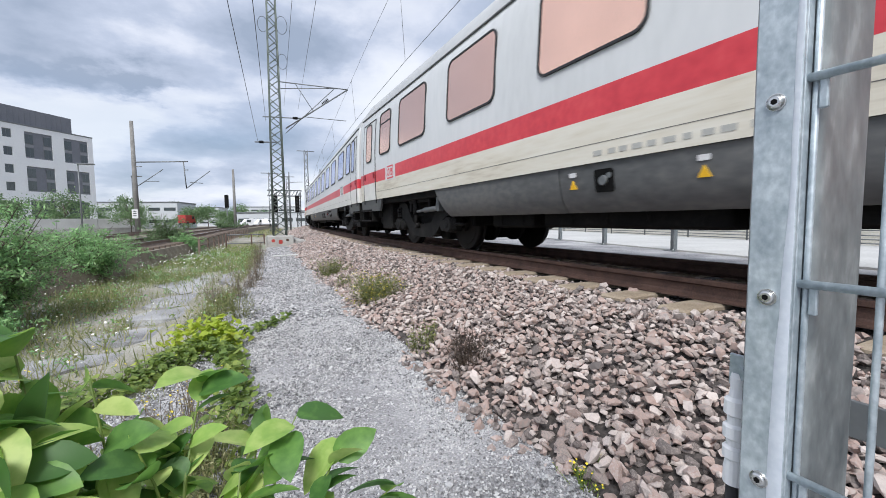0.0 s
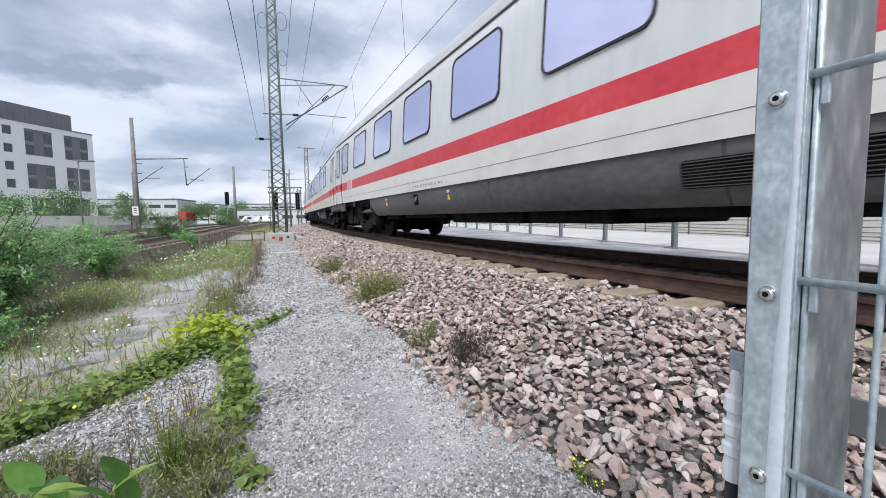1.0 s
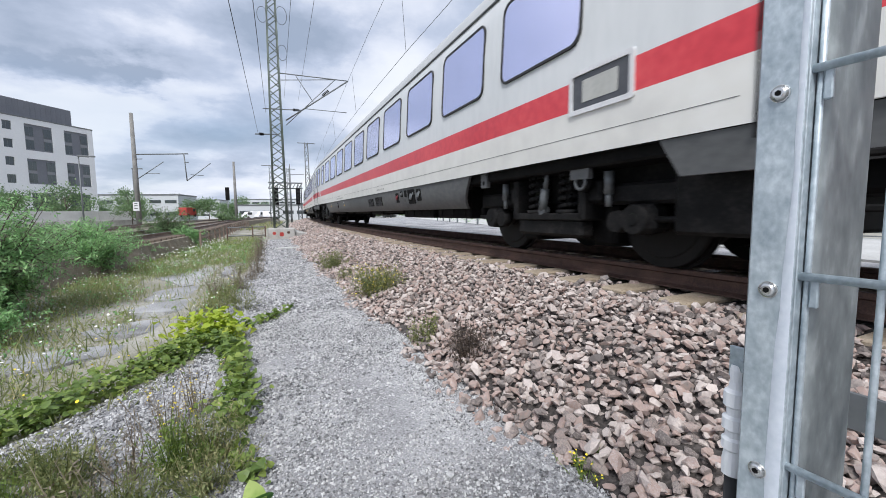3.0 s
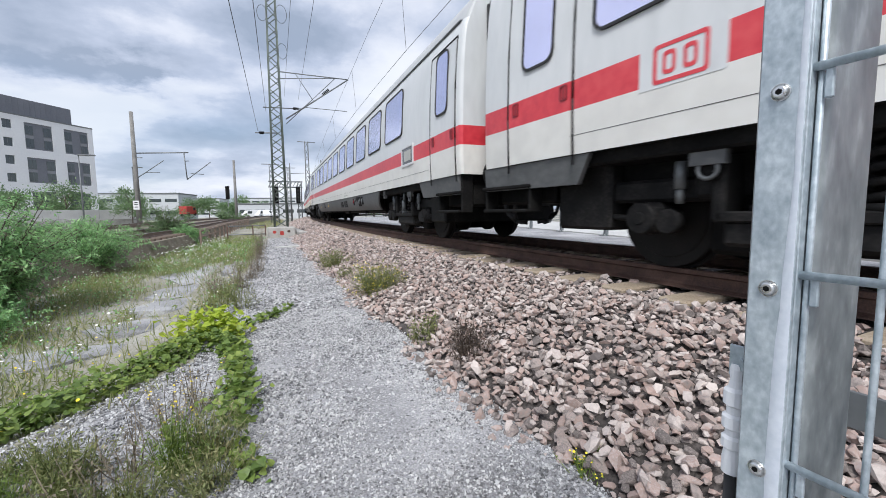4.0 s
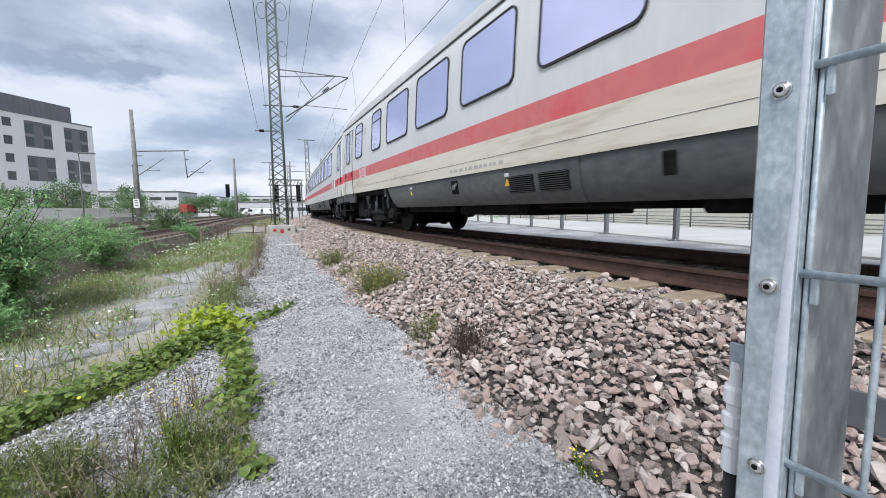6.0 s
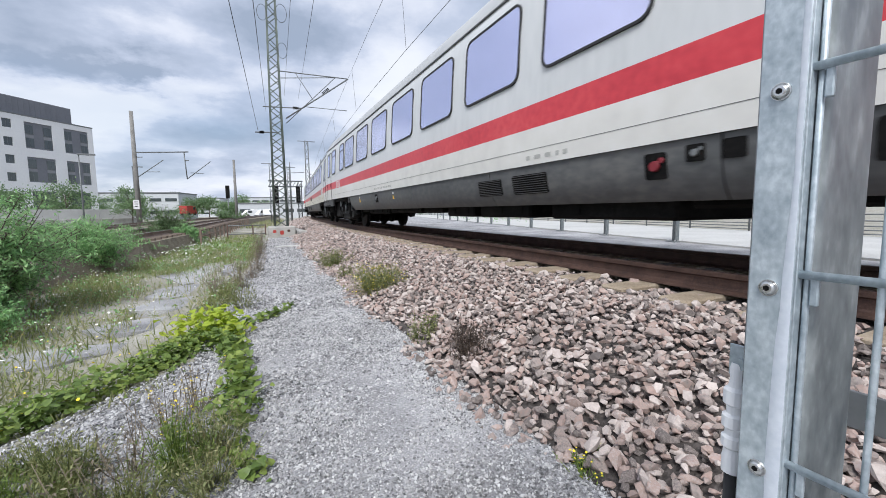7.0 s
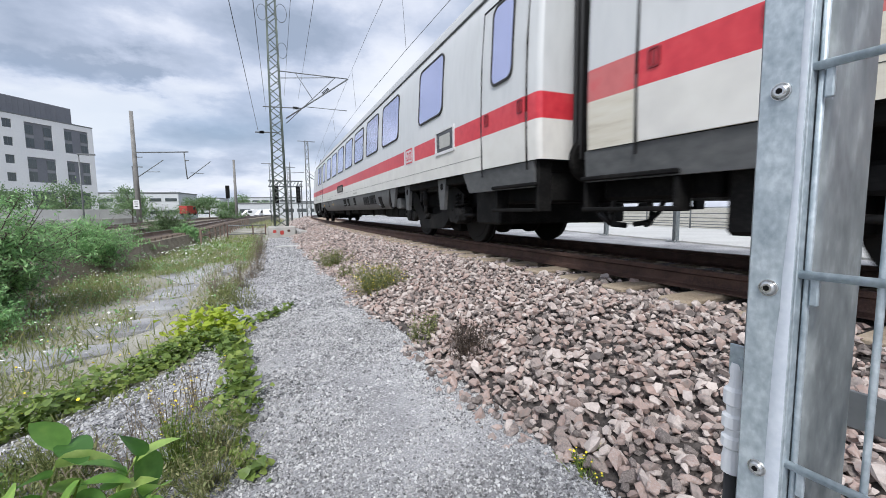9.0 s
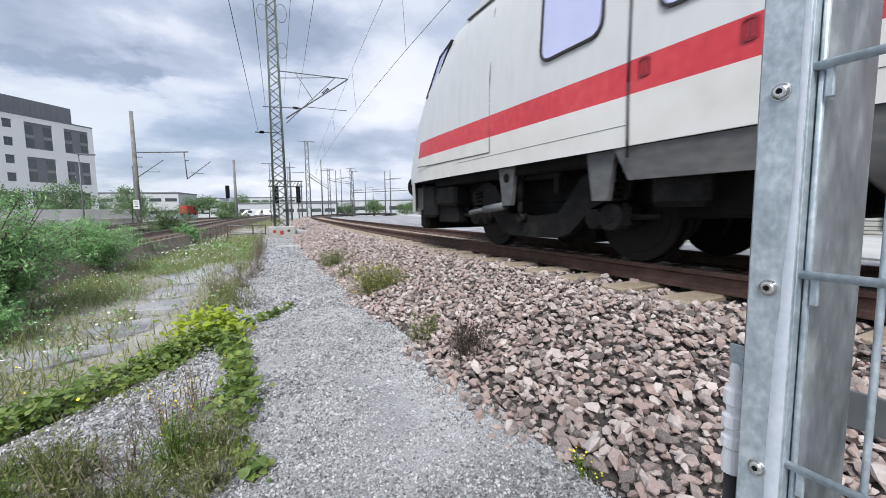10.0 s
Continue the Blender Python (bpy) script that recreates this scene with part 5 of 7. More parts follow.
def build_mast():
    mast = thing("lattice_mast", "tall green-grey steel lattice mast on a concrete footing", "catenary mast", Matrix.Translation(MAST))
    bm = bmesh.new()
    lattice(bm, (0, 0, 0.5), (0, 0, 14.0), 0.60, 0.34, 34, 0.046, 0.022)
    part("lattice_shaft", bm, M_MAST, mast)
    bm = bmesh.new()
    box(bm, (-0.62, -0.5, -0.15), (0.62, 0.5, 0.52), bevel=0.05)
    foot = part("footing", bm, M_CONC, mast, "weathered concrete footing with red paint marks")
    for x, z, w, h in ((-0.35, 0.28, 0.16, 0.14), (-0.02, 0.22, 0.18, 0.2), (0.3, 0.30, 0.14, 0.12)):
        bm = bmesh.new()
        slab(bm, rounded(w, h, 0.05), 0, 0.006, Matrix.Translation((x, -0.5, z)) @ Matrix.Rotation(radians(90), 4, "X"))
        part("paint_mark", bm, M_ORANGE if x < 0.2 else M_RUST, foot)
    # cantilever: two top tubes, a long diagonal, a tie, and the steady arm
    a = lambda u, z, v=0.0: (u, v - 0.30 * u, z)
    top = [("top_tube", a(0.15, 8.02), a(3.35, 7.76), 0.026), ("stay_tube", a(0.15, 7.68), a(2.75, 7.80), 0.020),
           ("diagonal_tube", a(0.45, 5.78), a(3.35, 7.76), 0.034), ("lower_strut", a(0.45, 5.55), a(2.75, 7.8), 0.020),
           ("tie", a(0.95, 7.95), a(1.72, 6.68), 0.016), ("registration_tube", a(-0.55, 6.32), a(1.2, 6.28), 0.026),
           ("steady_arm", a(1.35, 6.36), a(3.25, 6.22), 0.017)]
    for name, p, q, r in top:
        bm = bmesh.new()
        rod(bm, p, q, r, seg=8)
        part(name, bm, M_STEEL, mast)
    for p, q in ((a(2.15, 7.02), a(2.45, 7.28)), (a(-0.75, 5.1), a(-0.55, 5.1)), (a(0.8, 6.29), a(1.05, 6.28))):
        bm = bmesh.new()
        for k in range(5):
            c0, c1 = Vector(p).lerp(Vector(q), k / 5), Vector(p).lerp(Vector(q), (k + 0.6) / 5)
            rod(bm, c0, c1, 0.075, 0.055, seg=10)
        part("insulator", bm, M_UNDER, mast, "dark ribbed insulator")
    bm = bmesh.new()
    rod(bm, a(-0.95, 5.1), a(0.1, 5.1), 0.03, seg=8)
    part("side_arm", bm, M_STEEL, mast)
    for zc, uc, r in ((10.6, 0.42, 0.42), (10.5, -0.42, 0.36), (8.9, 0.4, 0.36)):
        bm = bmesh.new()
        pts = [(uc + r * 0.6 * math.cos(k / 14 * 2 * math.pi), -0.3, zc + r * math.sin(k / 14 * 2 * math.pi)) for k in range(15)]
        strand(bm, pts, 0.011, 5)
        part("wire_loop", bm, M_WIRE, mast)


def build_wires():
    """Contact and messenger wire over the track, and feeders beside the mast."""
    z_c, z_m = RAIL_Z + 5.42, RAIL_Z + 6.9

    def sag(s):
        return z_m + 0.35 + (0.07 * (21 - s) if s < 21 else -0.9 * math.sin(math.pi * min(1.0, (s - 21) / 55)))

    root = thing("contact_line", "dark overhead contact wire and messenger above the track", "overhead line")
    ss = [-40 + 4 * i for i in range(56)]
    bm = bmesh.new()
    strand(bm, [on_line(s, 0.1, z_c) for s in ss], 0.007)
    part("contact_wire", bm, M_WIRE, root)
    bm = bmesh.new()
    strand(bm, [on_line(s, -0.05, sag(s)) for s in ss], 0.006)
    part("messenger_wire", bm, M_WIRE, root)
    for s in range(-30, 180, 8):
        bm = bmesh.new()
        rod(bm, on_line(s + 2, 0.1, z_c), on_line(s + 2, -0.05, sag(s + 2)), 0.006, seg=5)
        part("dropper", bm, M_WIRE, root)
    for p, q in FEEDERS:
        feeder = thing("feeder_wire", "thin dark feeder wire strung to the lattice mast", "overhead line", group="feeder wires")
        p, q = Vector(p), Vector(q)
        bm = bmesh.new()
        rod(bm, p, p.lerp(q, 1.6), 0.008, seg=6)
        part("wire", bm, M_WIRE, feeder)


def build_pole(at, height, arms=True, group="concrete poles"):
    pole = thing("concrete_pole", "weathered concrete catenary pole beside the other tracks", "catenary pole", at, group)
    bm = bmesh.new()
    rod(bm, (0, 0, -0.6), (0, 0, height), 0.235, 0.15, seg=14)
    part("shaft", bm, M_POLE, pole)
    if not arms:
        return pole
    specs = [("top_arm", (0, 0, height * 0.64), (4.9, 0, height * 0.645), 0.055), ("hanger", (4.5, 0, height * 0.645), (4.65, 0, height * 0.405), 0.05),
             ("arm_diagonal", (4.65, 0, height * 0.405), (6.9, 0, height * 0.56), 0.04), ("pole_diagonal", (0.1, 0, height * 0.42), (2.6, 0, height * 0.575), 0.04),
             ("steady_arm", (0.9, 0, height * 0.47), (2.2, 0, height * 0.47), 0.03), ("steady_arm", (5.0, 0, height * 0.46), (6.2, 0, height * 0.45), 0.03),
             ("stub", (0, 0, height * 0.60), (0.7, 0, height * 0.60), 0.04), ("stub", (4.5, 0, height * 0.57), (4.9, 0, height * 0.57), 0.04)]
    for name, p, q, r in specs:
        bm = bmesh.new()
        rod(bm, p, q, r, seg=8)
        part(name, bm, M_STEEL, pole)
    bm = bmesh.new()
    slab(bm, rounded(0.55, 0.85, 0.02), 0, 0.03, Matrix.Translation((0.0, -0.27, 1.9)) @ Matrix.Rotation(radians(90), 4, "X"))
    sign = part("sign", bm, M_PALE, pole, "white sign plate with dark bars")
    for z in (1.72, 1.95, 2.15):
        bm = bmesh.new()
        box(bm, (-0.15, -0.312, z - 0.035), (0.15, -0.299, z + 0.035))
        part("bar", bm, M_UNDER, sign)
    return pole


# ---- the white office block ----
def build_office():
    d = Vector((-0.589, -0.808, 0))
    n = Vector((0.808, -0.589, 0))
    m = Matrix(((d.x, -n.x, 0, -23.02), (d.y, -n.y, 0, 92.37), (0, 0, 1, 0.8), (0, 0, 0, 1)))
    office = thing("office_building", "white rendered office block with anthracite window panels", "building", m)
    # local x along the front, y into the building
    bm = bmesh.new()
    box(bm, (0, 0.25, -1.5), (34, 16, 15.35), bevel=0.02)
    part("core", bm, M_PLASTER, office)
    panels = [(0.85, 10.6, 4.66, 14.57), (6.4, 10.6, 10.2, 14.57), (0.85, 5.5, 4.62, 9.33), (6.3, 5.5, 10.2, 9.33),
              (16.0, 10.6, 19.8, 14.57), (16.0, 5.5, 19.8, 9.33), (21.6, 10.6, 25.4, 14.57), (21.6, 5.5, 25.4, 9.33)]
    lows = [(1.2, 0.9, 4.6, 4.15), (6.4, 0.9, 10.0, 4.15), (16, 0.9, 20, 4.15)]
    smalls = [(11.78, z, 12.92, z + 1.27) for z in (5.47, 8.08, 10.66, 13.28)] + [(11.78, 2.4, 12.92, 3.7)]
    holes = panels + lows + smalls
    # front wall in strips between the openings
    us = sorted({0.0, 34.0, *[h[0] for h in holes], *[h[2] for h in holes]})
    for u0, u1 in zip(us, us[1:]):
        cuts = sorted((h[1], h[3]) for h in holes if h[0] <= u0 + 1e-6 and h[2] >= u1 - 1e-6)
        z = -1.5
        for lo, hi in cuts + [(15.35, 15.35)]:
            if lo - z > 0.01:
                bm = bmesh.new()
                box(bm, (u0, 0, z), (u1, 0.245, lo))
                part("wall_panel", bm, M_PLASTER, office)
            z = hi
    for u0, z0, u1, z1 in panels:
        bm = bmesh.new()
        box(bm, (u0, 0.14, z0), (u1, 0.24, z1))
        pan = part("facade_panel", bm, M_DARKPANEL, office)
        w = (u1 - u0)
        for uu in (u0 + 0.1, u1 - 0.1 - w * 0.30):
            for k in range(2):
                zz = z0 + 0.15 + k * (z1 - z0) / 2
                bm = bmesh.new()
                box(bm, (uu, 0.10, zz), (uu + w * 0.30, 0.136, zz + 1.45), bevel=0.01)
                fr = part("window_frame", bm, M_STEEL, pan)
            bm = bmesh.new()
            box(bm, (uu, 0.11, z0 + 1.62), (uu + w * 0.30, 0.136, z0 + 2.05))
            part("grey_infill", bm, M_MIDPANEL, pan)
            for k in range(2):
                zz = z0 + 0.15 + k * (z1 - z0) / 2
                bm = bmesh.new()
                box(bm, (uu + 0.06, 0.085, zz + 0.06), (uu + w * 0.15 - 0.02, 0.098, zz + 1.39))
                box(bm, (uu + w * 0.15 + 0.02, 0.085, zz + 0.06), (uu + w * 0.30 - 0.06, 0.098, zz + 1.39))
                part("window_pane", bm, M_WINDOW, pan)
    for u0, z0, u1, z1 in smalls + lows:
        bm = bmesh.new()
        box(bm, (u0, 0.16, z0), (u1, 0.24, z1))
        fr = part("window_frame", bm, M_STEEL, office)
        bm = bmesh.new()
        mid = (u0 + u1) / 2
        box(bm, (u0 + 0.06, 0.145, z0 + 0.06), (mid - 0.03, 0.158, z1 - 0.06))
        box(bm, (mid + 0.03, 0.145, z0 + 0.06), (u1 - 0.06, 0.158, z1 - 0.06))
        part("window_pane", bm, M_WINDOW, fr)
    bm = bmesh.new()
    box(bm, (-0.05, -0.05, 15.35), (34.05, 16.05, 15.55), bevel=0.02)
    part("parapet_cap", bm, M_STEEL, office)
    bm = bmesh.new()
    box(bm, (2.2, 1.4, 15.5), (32, 14, 18.3), bevel=0.02)
    for k in range(40):
        box(bm, (2.3 + k * 0.74, 1.36, 15.6), (2.34 + k * 0.74, 1.40, 18.2))
    part("roof_storey", bm, M_DARKPANEL, office, "anthracite ribbed roof storey")


def build_block(name, label, at, w, d, h, material, rows=1, band=M_WINDOW, n=8):
    """A long low building far off: walls, roof edge, and rows of separate windows."""
    ob = thing(name, label, "building", at)
    bm = bmesh.new()
    box(bm, (0, 0, -0.5), (w, d, h), bevel=0.05)
    part("wall", bm, material, ob)
    bm = bmesh.new()
    box(bm, (-0.15, -0.15, h), (w + 0.15, d + 0.15, h + 0.35), bevel=0.05)
    part("roof", bm, M_STEEL, ob)
    for r in range(rows):
        z0 = h * (r + 0.35) / max(1, rows)
        for k in range(n):
            x0 = w * (k + 0.12) / n
            bm = bmesh.new()
            box(bm, (x0, -0.06, z0), (x0 + w / n * 0.76, 0.04, z0 + h / rows * 0.26))
            part("window", bm, band, ob)
    return ob


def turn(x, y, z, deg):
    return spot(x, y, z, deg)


def build_distance():
    build_block("warehouse", "long white low building beyond the tracks", turn(4.0, 128, 0, -14), 26, 14, 3.6, M_FARWALL, 1, M_WINDOW, 7)
    build_block("warehouse", "white flat-roofed hall behind the railway yard", turn(26, 165, 0, -32), 60, 20, 5.0, M_FARWALL, 1, M_WINDOW, 9)
    build_block("office_block", "pale office block with dark window bands far off", turn(-20, 210, 0, -10), 20, 14, 7.5, M_FARWALL, 3, M_WINDOW, 5)
    build_block("office_block", "grey flat building with a dark roof beyond the trees", turn(-34, 150, 0, -14), 24, 14, 7, M_FARWALL, 2, M_WINDOW, 6)
    build_block("office_block", "low white building with dark window bands far off", turn(8, 200, 0, -14), 22, 14, 7.5, M_FARWALL, 3, M_WINDOW, 6)
    build_block("depot", "small white depot at the edge of the yard", turn(52, 120, 0, -55), 26, 12, 4.2, M_FARWALL, 1, M_WINDOW, 5)


def build_gantries():
    """Signal gantry, lattice masts and portal beams of the yard far along the line."""
    gantry = thing("signal_gantry", "dark steel signal gantry across the yard tracks", "signal gantry", pose(3.9, 64.5, 0))
    for x in (0.6, 3.9):
        bm = bmesh.new()
        lattice(bm, (x, 0, -0.3), (x, 0, 5.6), 0.5, 0.5, 8, 0.05, 0.03)
        part("gantry_leg", bm, M_STEEL, gantry)
    bm = bmesh.new()
    for z in (5.0, 5.8):
        for y in (-0.4, 0.4):
            rod(bm, (-0.4, y, z), (4.3, y, z), 0.06, seg=6)
    for k in range(10):
        rod(bm, (-0.4 + k * 0.47, -0.4, 5.0), (0.07 + k * 0.47, -0.4, 5.8), 0.04, seg=4)
    part("gantry_beam", bm, M_STEEL, gantry)
    for x in (0.6, 3.6):
        bm = bmesh.new()
        box(bm, (x - 0.3, -0.7, 2.6), (x + 0.3, -0.45, 5.0), bevel=0.04)
        sig = part("signal_head", bm, M_UNDER, gantry, "black railway signal head")
        bm = bmesh.new()
        for z in (3.0, 3.5, 4.0, 4.5):
            rod(bm, (x, -0.72, z), (x, -0.86, z), 0.14, seg=12)
        part("lens_hood", bm, M_RUBBER, sig)
    for x, y, h, w in ((11.2, 63, 11.6, 0.6), (10.6, 78, 9.4, 0.5), (22.5, 100, 11.5, 0.6), (27.5, 98, 11.0, 0.5), (31, 112, 13, 0.5), (6.6, 66, 8.6, 0.5), (36, 74, 11.5, 0.4), (39.5, 76, 11.5, 0.4)):
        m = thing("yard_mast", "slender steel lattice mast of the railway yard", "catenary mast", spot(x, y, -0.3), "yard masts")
        bm = bmesh.new()
        lattice(bm, (0, 0, 0), (0, 0, h), w, w * 0.7, 12, 0.05, 0.028)
        part("shaft", bm, M_STEEL, m)
        bm = bmesh.new()
        rod(bm, (-1.2, 0, h - 0.1), (1.2, 0, h - 0.1), 0.05, seg=6)
        part("cross_arm", bm, M_STEEL, m)
    for x, y, h in ((14.3, 83.6, 11.8), (23.1, 112.9, 12.7), (25.5, 117.4, 13.5), (29.8, 120.5, 9.6), (32.9, 119.0, 10.3), (27.1, 82.7, 9.9), (29.1, 85.1, 10.4), (8.2, 80.8, 10.7), (37.8, 127.7, 8.6)):
        m = thing("yard_mast", "slender steel mast of the railway yard", "catenary mast", pose(x, y, -0.3), "yard masts")
        bm = bmesh.new()
        rod(bm, (0, 0, 0), (0, 0, h), 0.16, 0.09, seg=8)
        part("shaft", bm, M_STEEL, m)
        bm = bmesh.new()
        rod(bm, (-0.2, 0, h * 0.82), (2.6, 0.6, h * 0.84), 0.05, seg=6)
        part("cantilever", bm, M_STEEL, m)
    for a, b, z in (((11.2, 63), (22.5, 100), 6.4), ((22.5, 100), (31, 112), 8.5), ((27.5, 98), (39.5, 76), 5.6)):
        beam = thing("portal_beam", "thin steel portal beam between yard masts", "portal beam", group="portal beams")
        bm = bmesh.new()
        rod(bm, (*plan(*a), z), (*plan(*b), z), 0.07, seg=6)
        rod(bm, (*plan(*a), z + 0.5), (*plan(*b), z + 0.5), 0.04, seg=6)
        part("chord", bm, M_STEEL, beam)
    for x, y, h in ((1.1, 81.7, 6.2), (33, 66, 7.2)):
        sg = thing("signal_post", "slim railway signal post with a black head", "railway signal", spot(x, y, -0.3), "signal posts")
        bm = bmesh.new()
        rod(bm, (0, 0, 0), (0, 0, h - 2), 0.09, seg=8)
        part("post", bm, M_STEEL, sg)
        bm = bmesh.new()
        box(bm, (-0.32, -0.15, h - 2.2), (0.32, 0.15, h), bevel=0.05)
        part("signal_head", bm, M_UNDER, sg)
    for x, y, h in ((-13.5, 92, 9.5), (-14, 62, 8.0)):
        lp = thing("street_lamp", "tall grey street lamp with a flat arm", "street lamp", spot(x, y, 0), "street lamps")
        bm = bmesh.new()
        rod(bm, (0, 0, -0.4), (0, 0, h), 0.1, 0.06, seg=8)
        part("post", bm, M_STEEL, lp)
        bm = bmesh.new()
        box(bm, (-0.1, -0.2, h - 0.05), (1.5, 0.2, h + 0.1), bevel=0.03)
        part("lamp_head", bm, M_STEEL, lp)


SIDE_Y = [-30, 0, 8, 15, 21, 30, 40, 60, 85, 115, 140]
SIDE_X = [-15.0, -6.9, -5.3, -4.2, -3.5, -3.0, -2.55, -1.0, 2.2, 6.3, 10.0]
SIDE_Z = 0.53


def side_line(y, off, z):
    """A place beside the nearer side track: along y, to the right of its centre, and up."""
    return Vector((float(np.interp(y, SIDE_Y, SIDE_X)) + off, y, z))


def build_side_tracks():
    """Two tracks to the left beyond the weeds, on a low bed."""
    ys = list(range(-30, 10, 5)) + list(range(10, 60, 2)) + list(range(60, 141, 5))
    for shift in (0.0, -4.3):
        for off in (-0.75, 0.75):
            bm = bmesh.new()
            prof = [(-0.07, -0.15), (-0.02, -0.11), (-0.02, -0.04), (-0.036, -0.03), (-0.036, 0.0), (0.036, 0.0), (0.036, -0.03), (0.02, -0.04), (0.02, -0.11), (0.07, -0.15)]
            rows = [[bm.verts.new(side_line(y, shift + off + o, SIDE_Z + z)) for o, z in prof] for y in ys]
            for a, b in zip(rows, rows[1:]):
                for i in range(len(prof) - 1):
                    f = bm.faces.new((a[i], b[i], b[i + 1], a[i + 1]))
                    f.material_index = 1 if i == 4 else 0
            tagged(mesh_object("rail", bm, [M_RUSTPALE, M_RAILTOP]), "rusty rail of a side track", "rail", "rails of the side tracks", "structure")
        bm = bmesh.new()
        prof = [(-2.15, -0.45), (-1.6, 0.30), (1.45, 0.30), (1.75, -0.45)]
        rows = [[bm.verts.new(side_line(y, shift + o, z)) for o, z in prof] for y in ys]
        for a, b in zip(rows, rows[1:]):
            for i in range(3):
                bm.faces.new((a[i], b[i], b[i + 1], a[i + 1]))
        tagged(mesh_object("side_trackbed", bm, M_SIDEBED), "brown ballast bed of a side track", "trackbed", kind="structure")
    root = tagged(new("side_sleepers"), "brown timber sleepers of the side track", "sleepers", kind="structure")
    bm = bmesh.new()
    box(bm, (-1.3, -0.12, -0.16), (1.3, 0.12, 0.0), bevel=0.012)
    me = bpy.data.meshes.new("side_sleeper")
    bm.to_mesh(me)
    bm.free()
    me.materials.append(M_TIMBER)
    for k in range(64):
        ob = new("side_sleeper", me)
        ob.parent = root
        ob.matrix_basis = Matrix.Translation(side_line(14 + 0.65 * k, 0, SIDE_Z - 0.15))


def build_parapet():
    """Rusty low parapet of the bridge that carries the nearer side track."""
    par = thing("bridge_parapet", "rusty steel parapet beside the nearer side track", "railing")
    ys = [20 + 2.2 * k for k in range(17)]
    for y in ys:
        p = side_line(y, 1.95, 0)
        bm = bmesh.new()
        box(bm, (p.x - 0.04, y - 0.05, -0.6), (p.x + 0.04, y + 0.05, 0.50), bevel=0.008)
        part("parapet_post", bm, M_RUSTPALE, par)
    for z, r in ((0.48, 0.035), (0.22, 0.03)):
        for a, b in zip(ys, ys[1:]):
            bm = bmesh.new()
            rod(bm, side_line(a, 1.95, z), side_line(b, 1.95, z), r, seg=6)
            part("parapet_bar", bm, M_RUSTPALE, par)


def build_handrail():
    rail = thing("handrail", "rusty low bridge handrail beside the path's end", "railing", pose(0, 0, 0))
    pts = [Vector((-0.82, 25.2, -0.42)), Vector((0.45, 25.2, -0.42)), Vector((1.1, 25.2, -0.42))]
    for p in pts:
        bm = bmesh.new()
        rod(bm, p + Vector((0, 0, -0.3)), p + Vector((0, 0, 0.95)), 0.035, seg=8)
        part("rail_post", bm, M_RUST, rail)
    for z, mt in ((0.45, M_STEEL), (0.92, M_STEEL)):
        bm = bmesh.new()
        for a, b in zip(pts, pts[1:]):
            rod(bm, a + Vector((0, 0, z)), b + Vector((0, 0, z)), 0.03, seg=8)
        part("rail_bar", bm, mt, rail)
    bm = bmesh.new()
    box(bm, (2.35, 20.2, -0.1), (2.7, 27.0, 0.32), bevel=0.03)
    ob = mesh_object("kerb_wall", bm, M_CONC)
    tagged(ob, "pale concrete kerb wall beside the mast", "kerb", kind="structure")
    bm = bmesh.new()
    box(bm, (-0.6, -0.12, 0.0), (0.6, 0.12, 0.05), bevel=0.01)
    ob = tagged(mesh_object("concrete_slab", bm, M_PALECONC), "pale broken concrete slab lying on the path", "slab")
    ob.matrix_basis = pose(1.52, 14.8, 0.02, 0, 0, 12)


def build_barrier():
    """White noise-barrier wall and its ledge before the office block."""
    wall = thing("barrier_wall", "long white concrete barrier before the office block", "wall", spot(-40, 38, 0, 44))
    for k in range(10):
        bm = bmesh.new()
        box(bm, (k * 4, 0, -0.5), (k * 4 + 3.96, 0.25, 1.8), bevel=0.02)
        part("wall_panel", bm, M_PALECONC, wall)
    bm = bmesh.new()
    box(bm, (0, -1.3, -0.5), (40, -0.02, 0.72), bevel=0.02)
    part("ledge", bm, M_CONC, wall)


def build_vehicle(name, label, at, length, width, height, paint, cab=0.35, group=""):
    """A van or truck: box body, sloped cab with windows, four wheels, bumper."""
    v = thing(name, label, "vehicle", at, group)
    cl = length * cab
    bm = bmesh.new()
    box(bm, (cl, -width / 2, 0.45), (length, width / 2, height), bevel=0.06)
    part("body", bm, paint, v)
    bm = bmesh.new()
    pts = [(0, 0.4), (cl, 0.4), (cl, height * 0.96), (cl * 0.45, height * 0.94), (cl * 0.12, height * 0.55), (0, height * 0.5)]
    a = [bm.verts.new((x, -width / 2, z)) for x, z in pts]
    b = [bm.verts.new((x, width / 2, z)) for x, z in pts]
    bm.faces.new(a)
    bm.faces.new(b[::-1])
    for i in range(6):
        bm.faces.new((a[i], b[i], b[(i + 1) % 6], a[(i + 1) % 6]))
    bmesh.ops.recalc_face_normals(bm, faces=bm.faces)
    part("cab", bm, paint, v)
    for sy in (-1, 1):
        bm = bmesh.new()
        box(bm, (cl * 0.4, sy * width / 2 - 0.02, height * 0.58), (cl * 0.9, sy * width / 2 + 0.02, height * 0.86), bevel=0.01)
        part("side_window", bm, M_WINDOW, v)
        for x in (length * 0.18, length * 0.8):
            bm = bmesh.new()
            rod(bm, (x, sy * (width / 2 - 0.12), 0.36), (x, sy * (width / 2 + 0.02), 0.36), 0.36, seg=18)
            part("wheel", bm, M_RUBBER, v)
    bm = bmesh.new()
    box(bm, (-0.08, -width / 2, 0.35), (0.05, width / 2, 0.6), bevel=0.03)
    part("bumper", bm, M_UNDER, v)
    return v


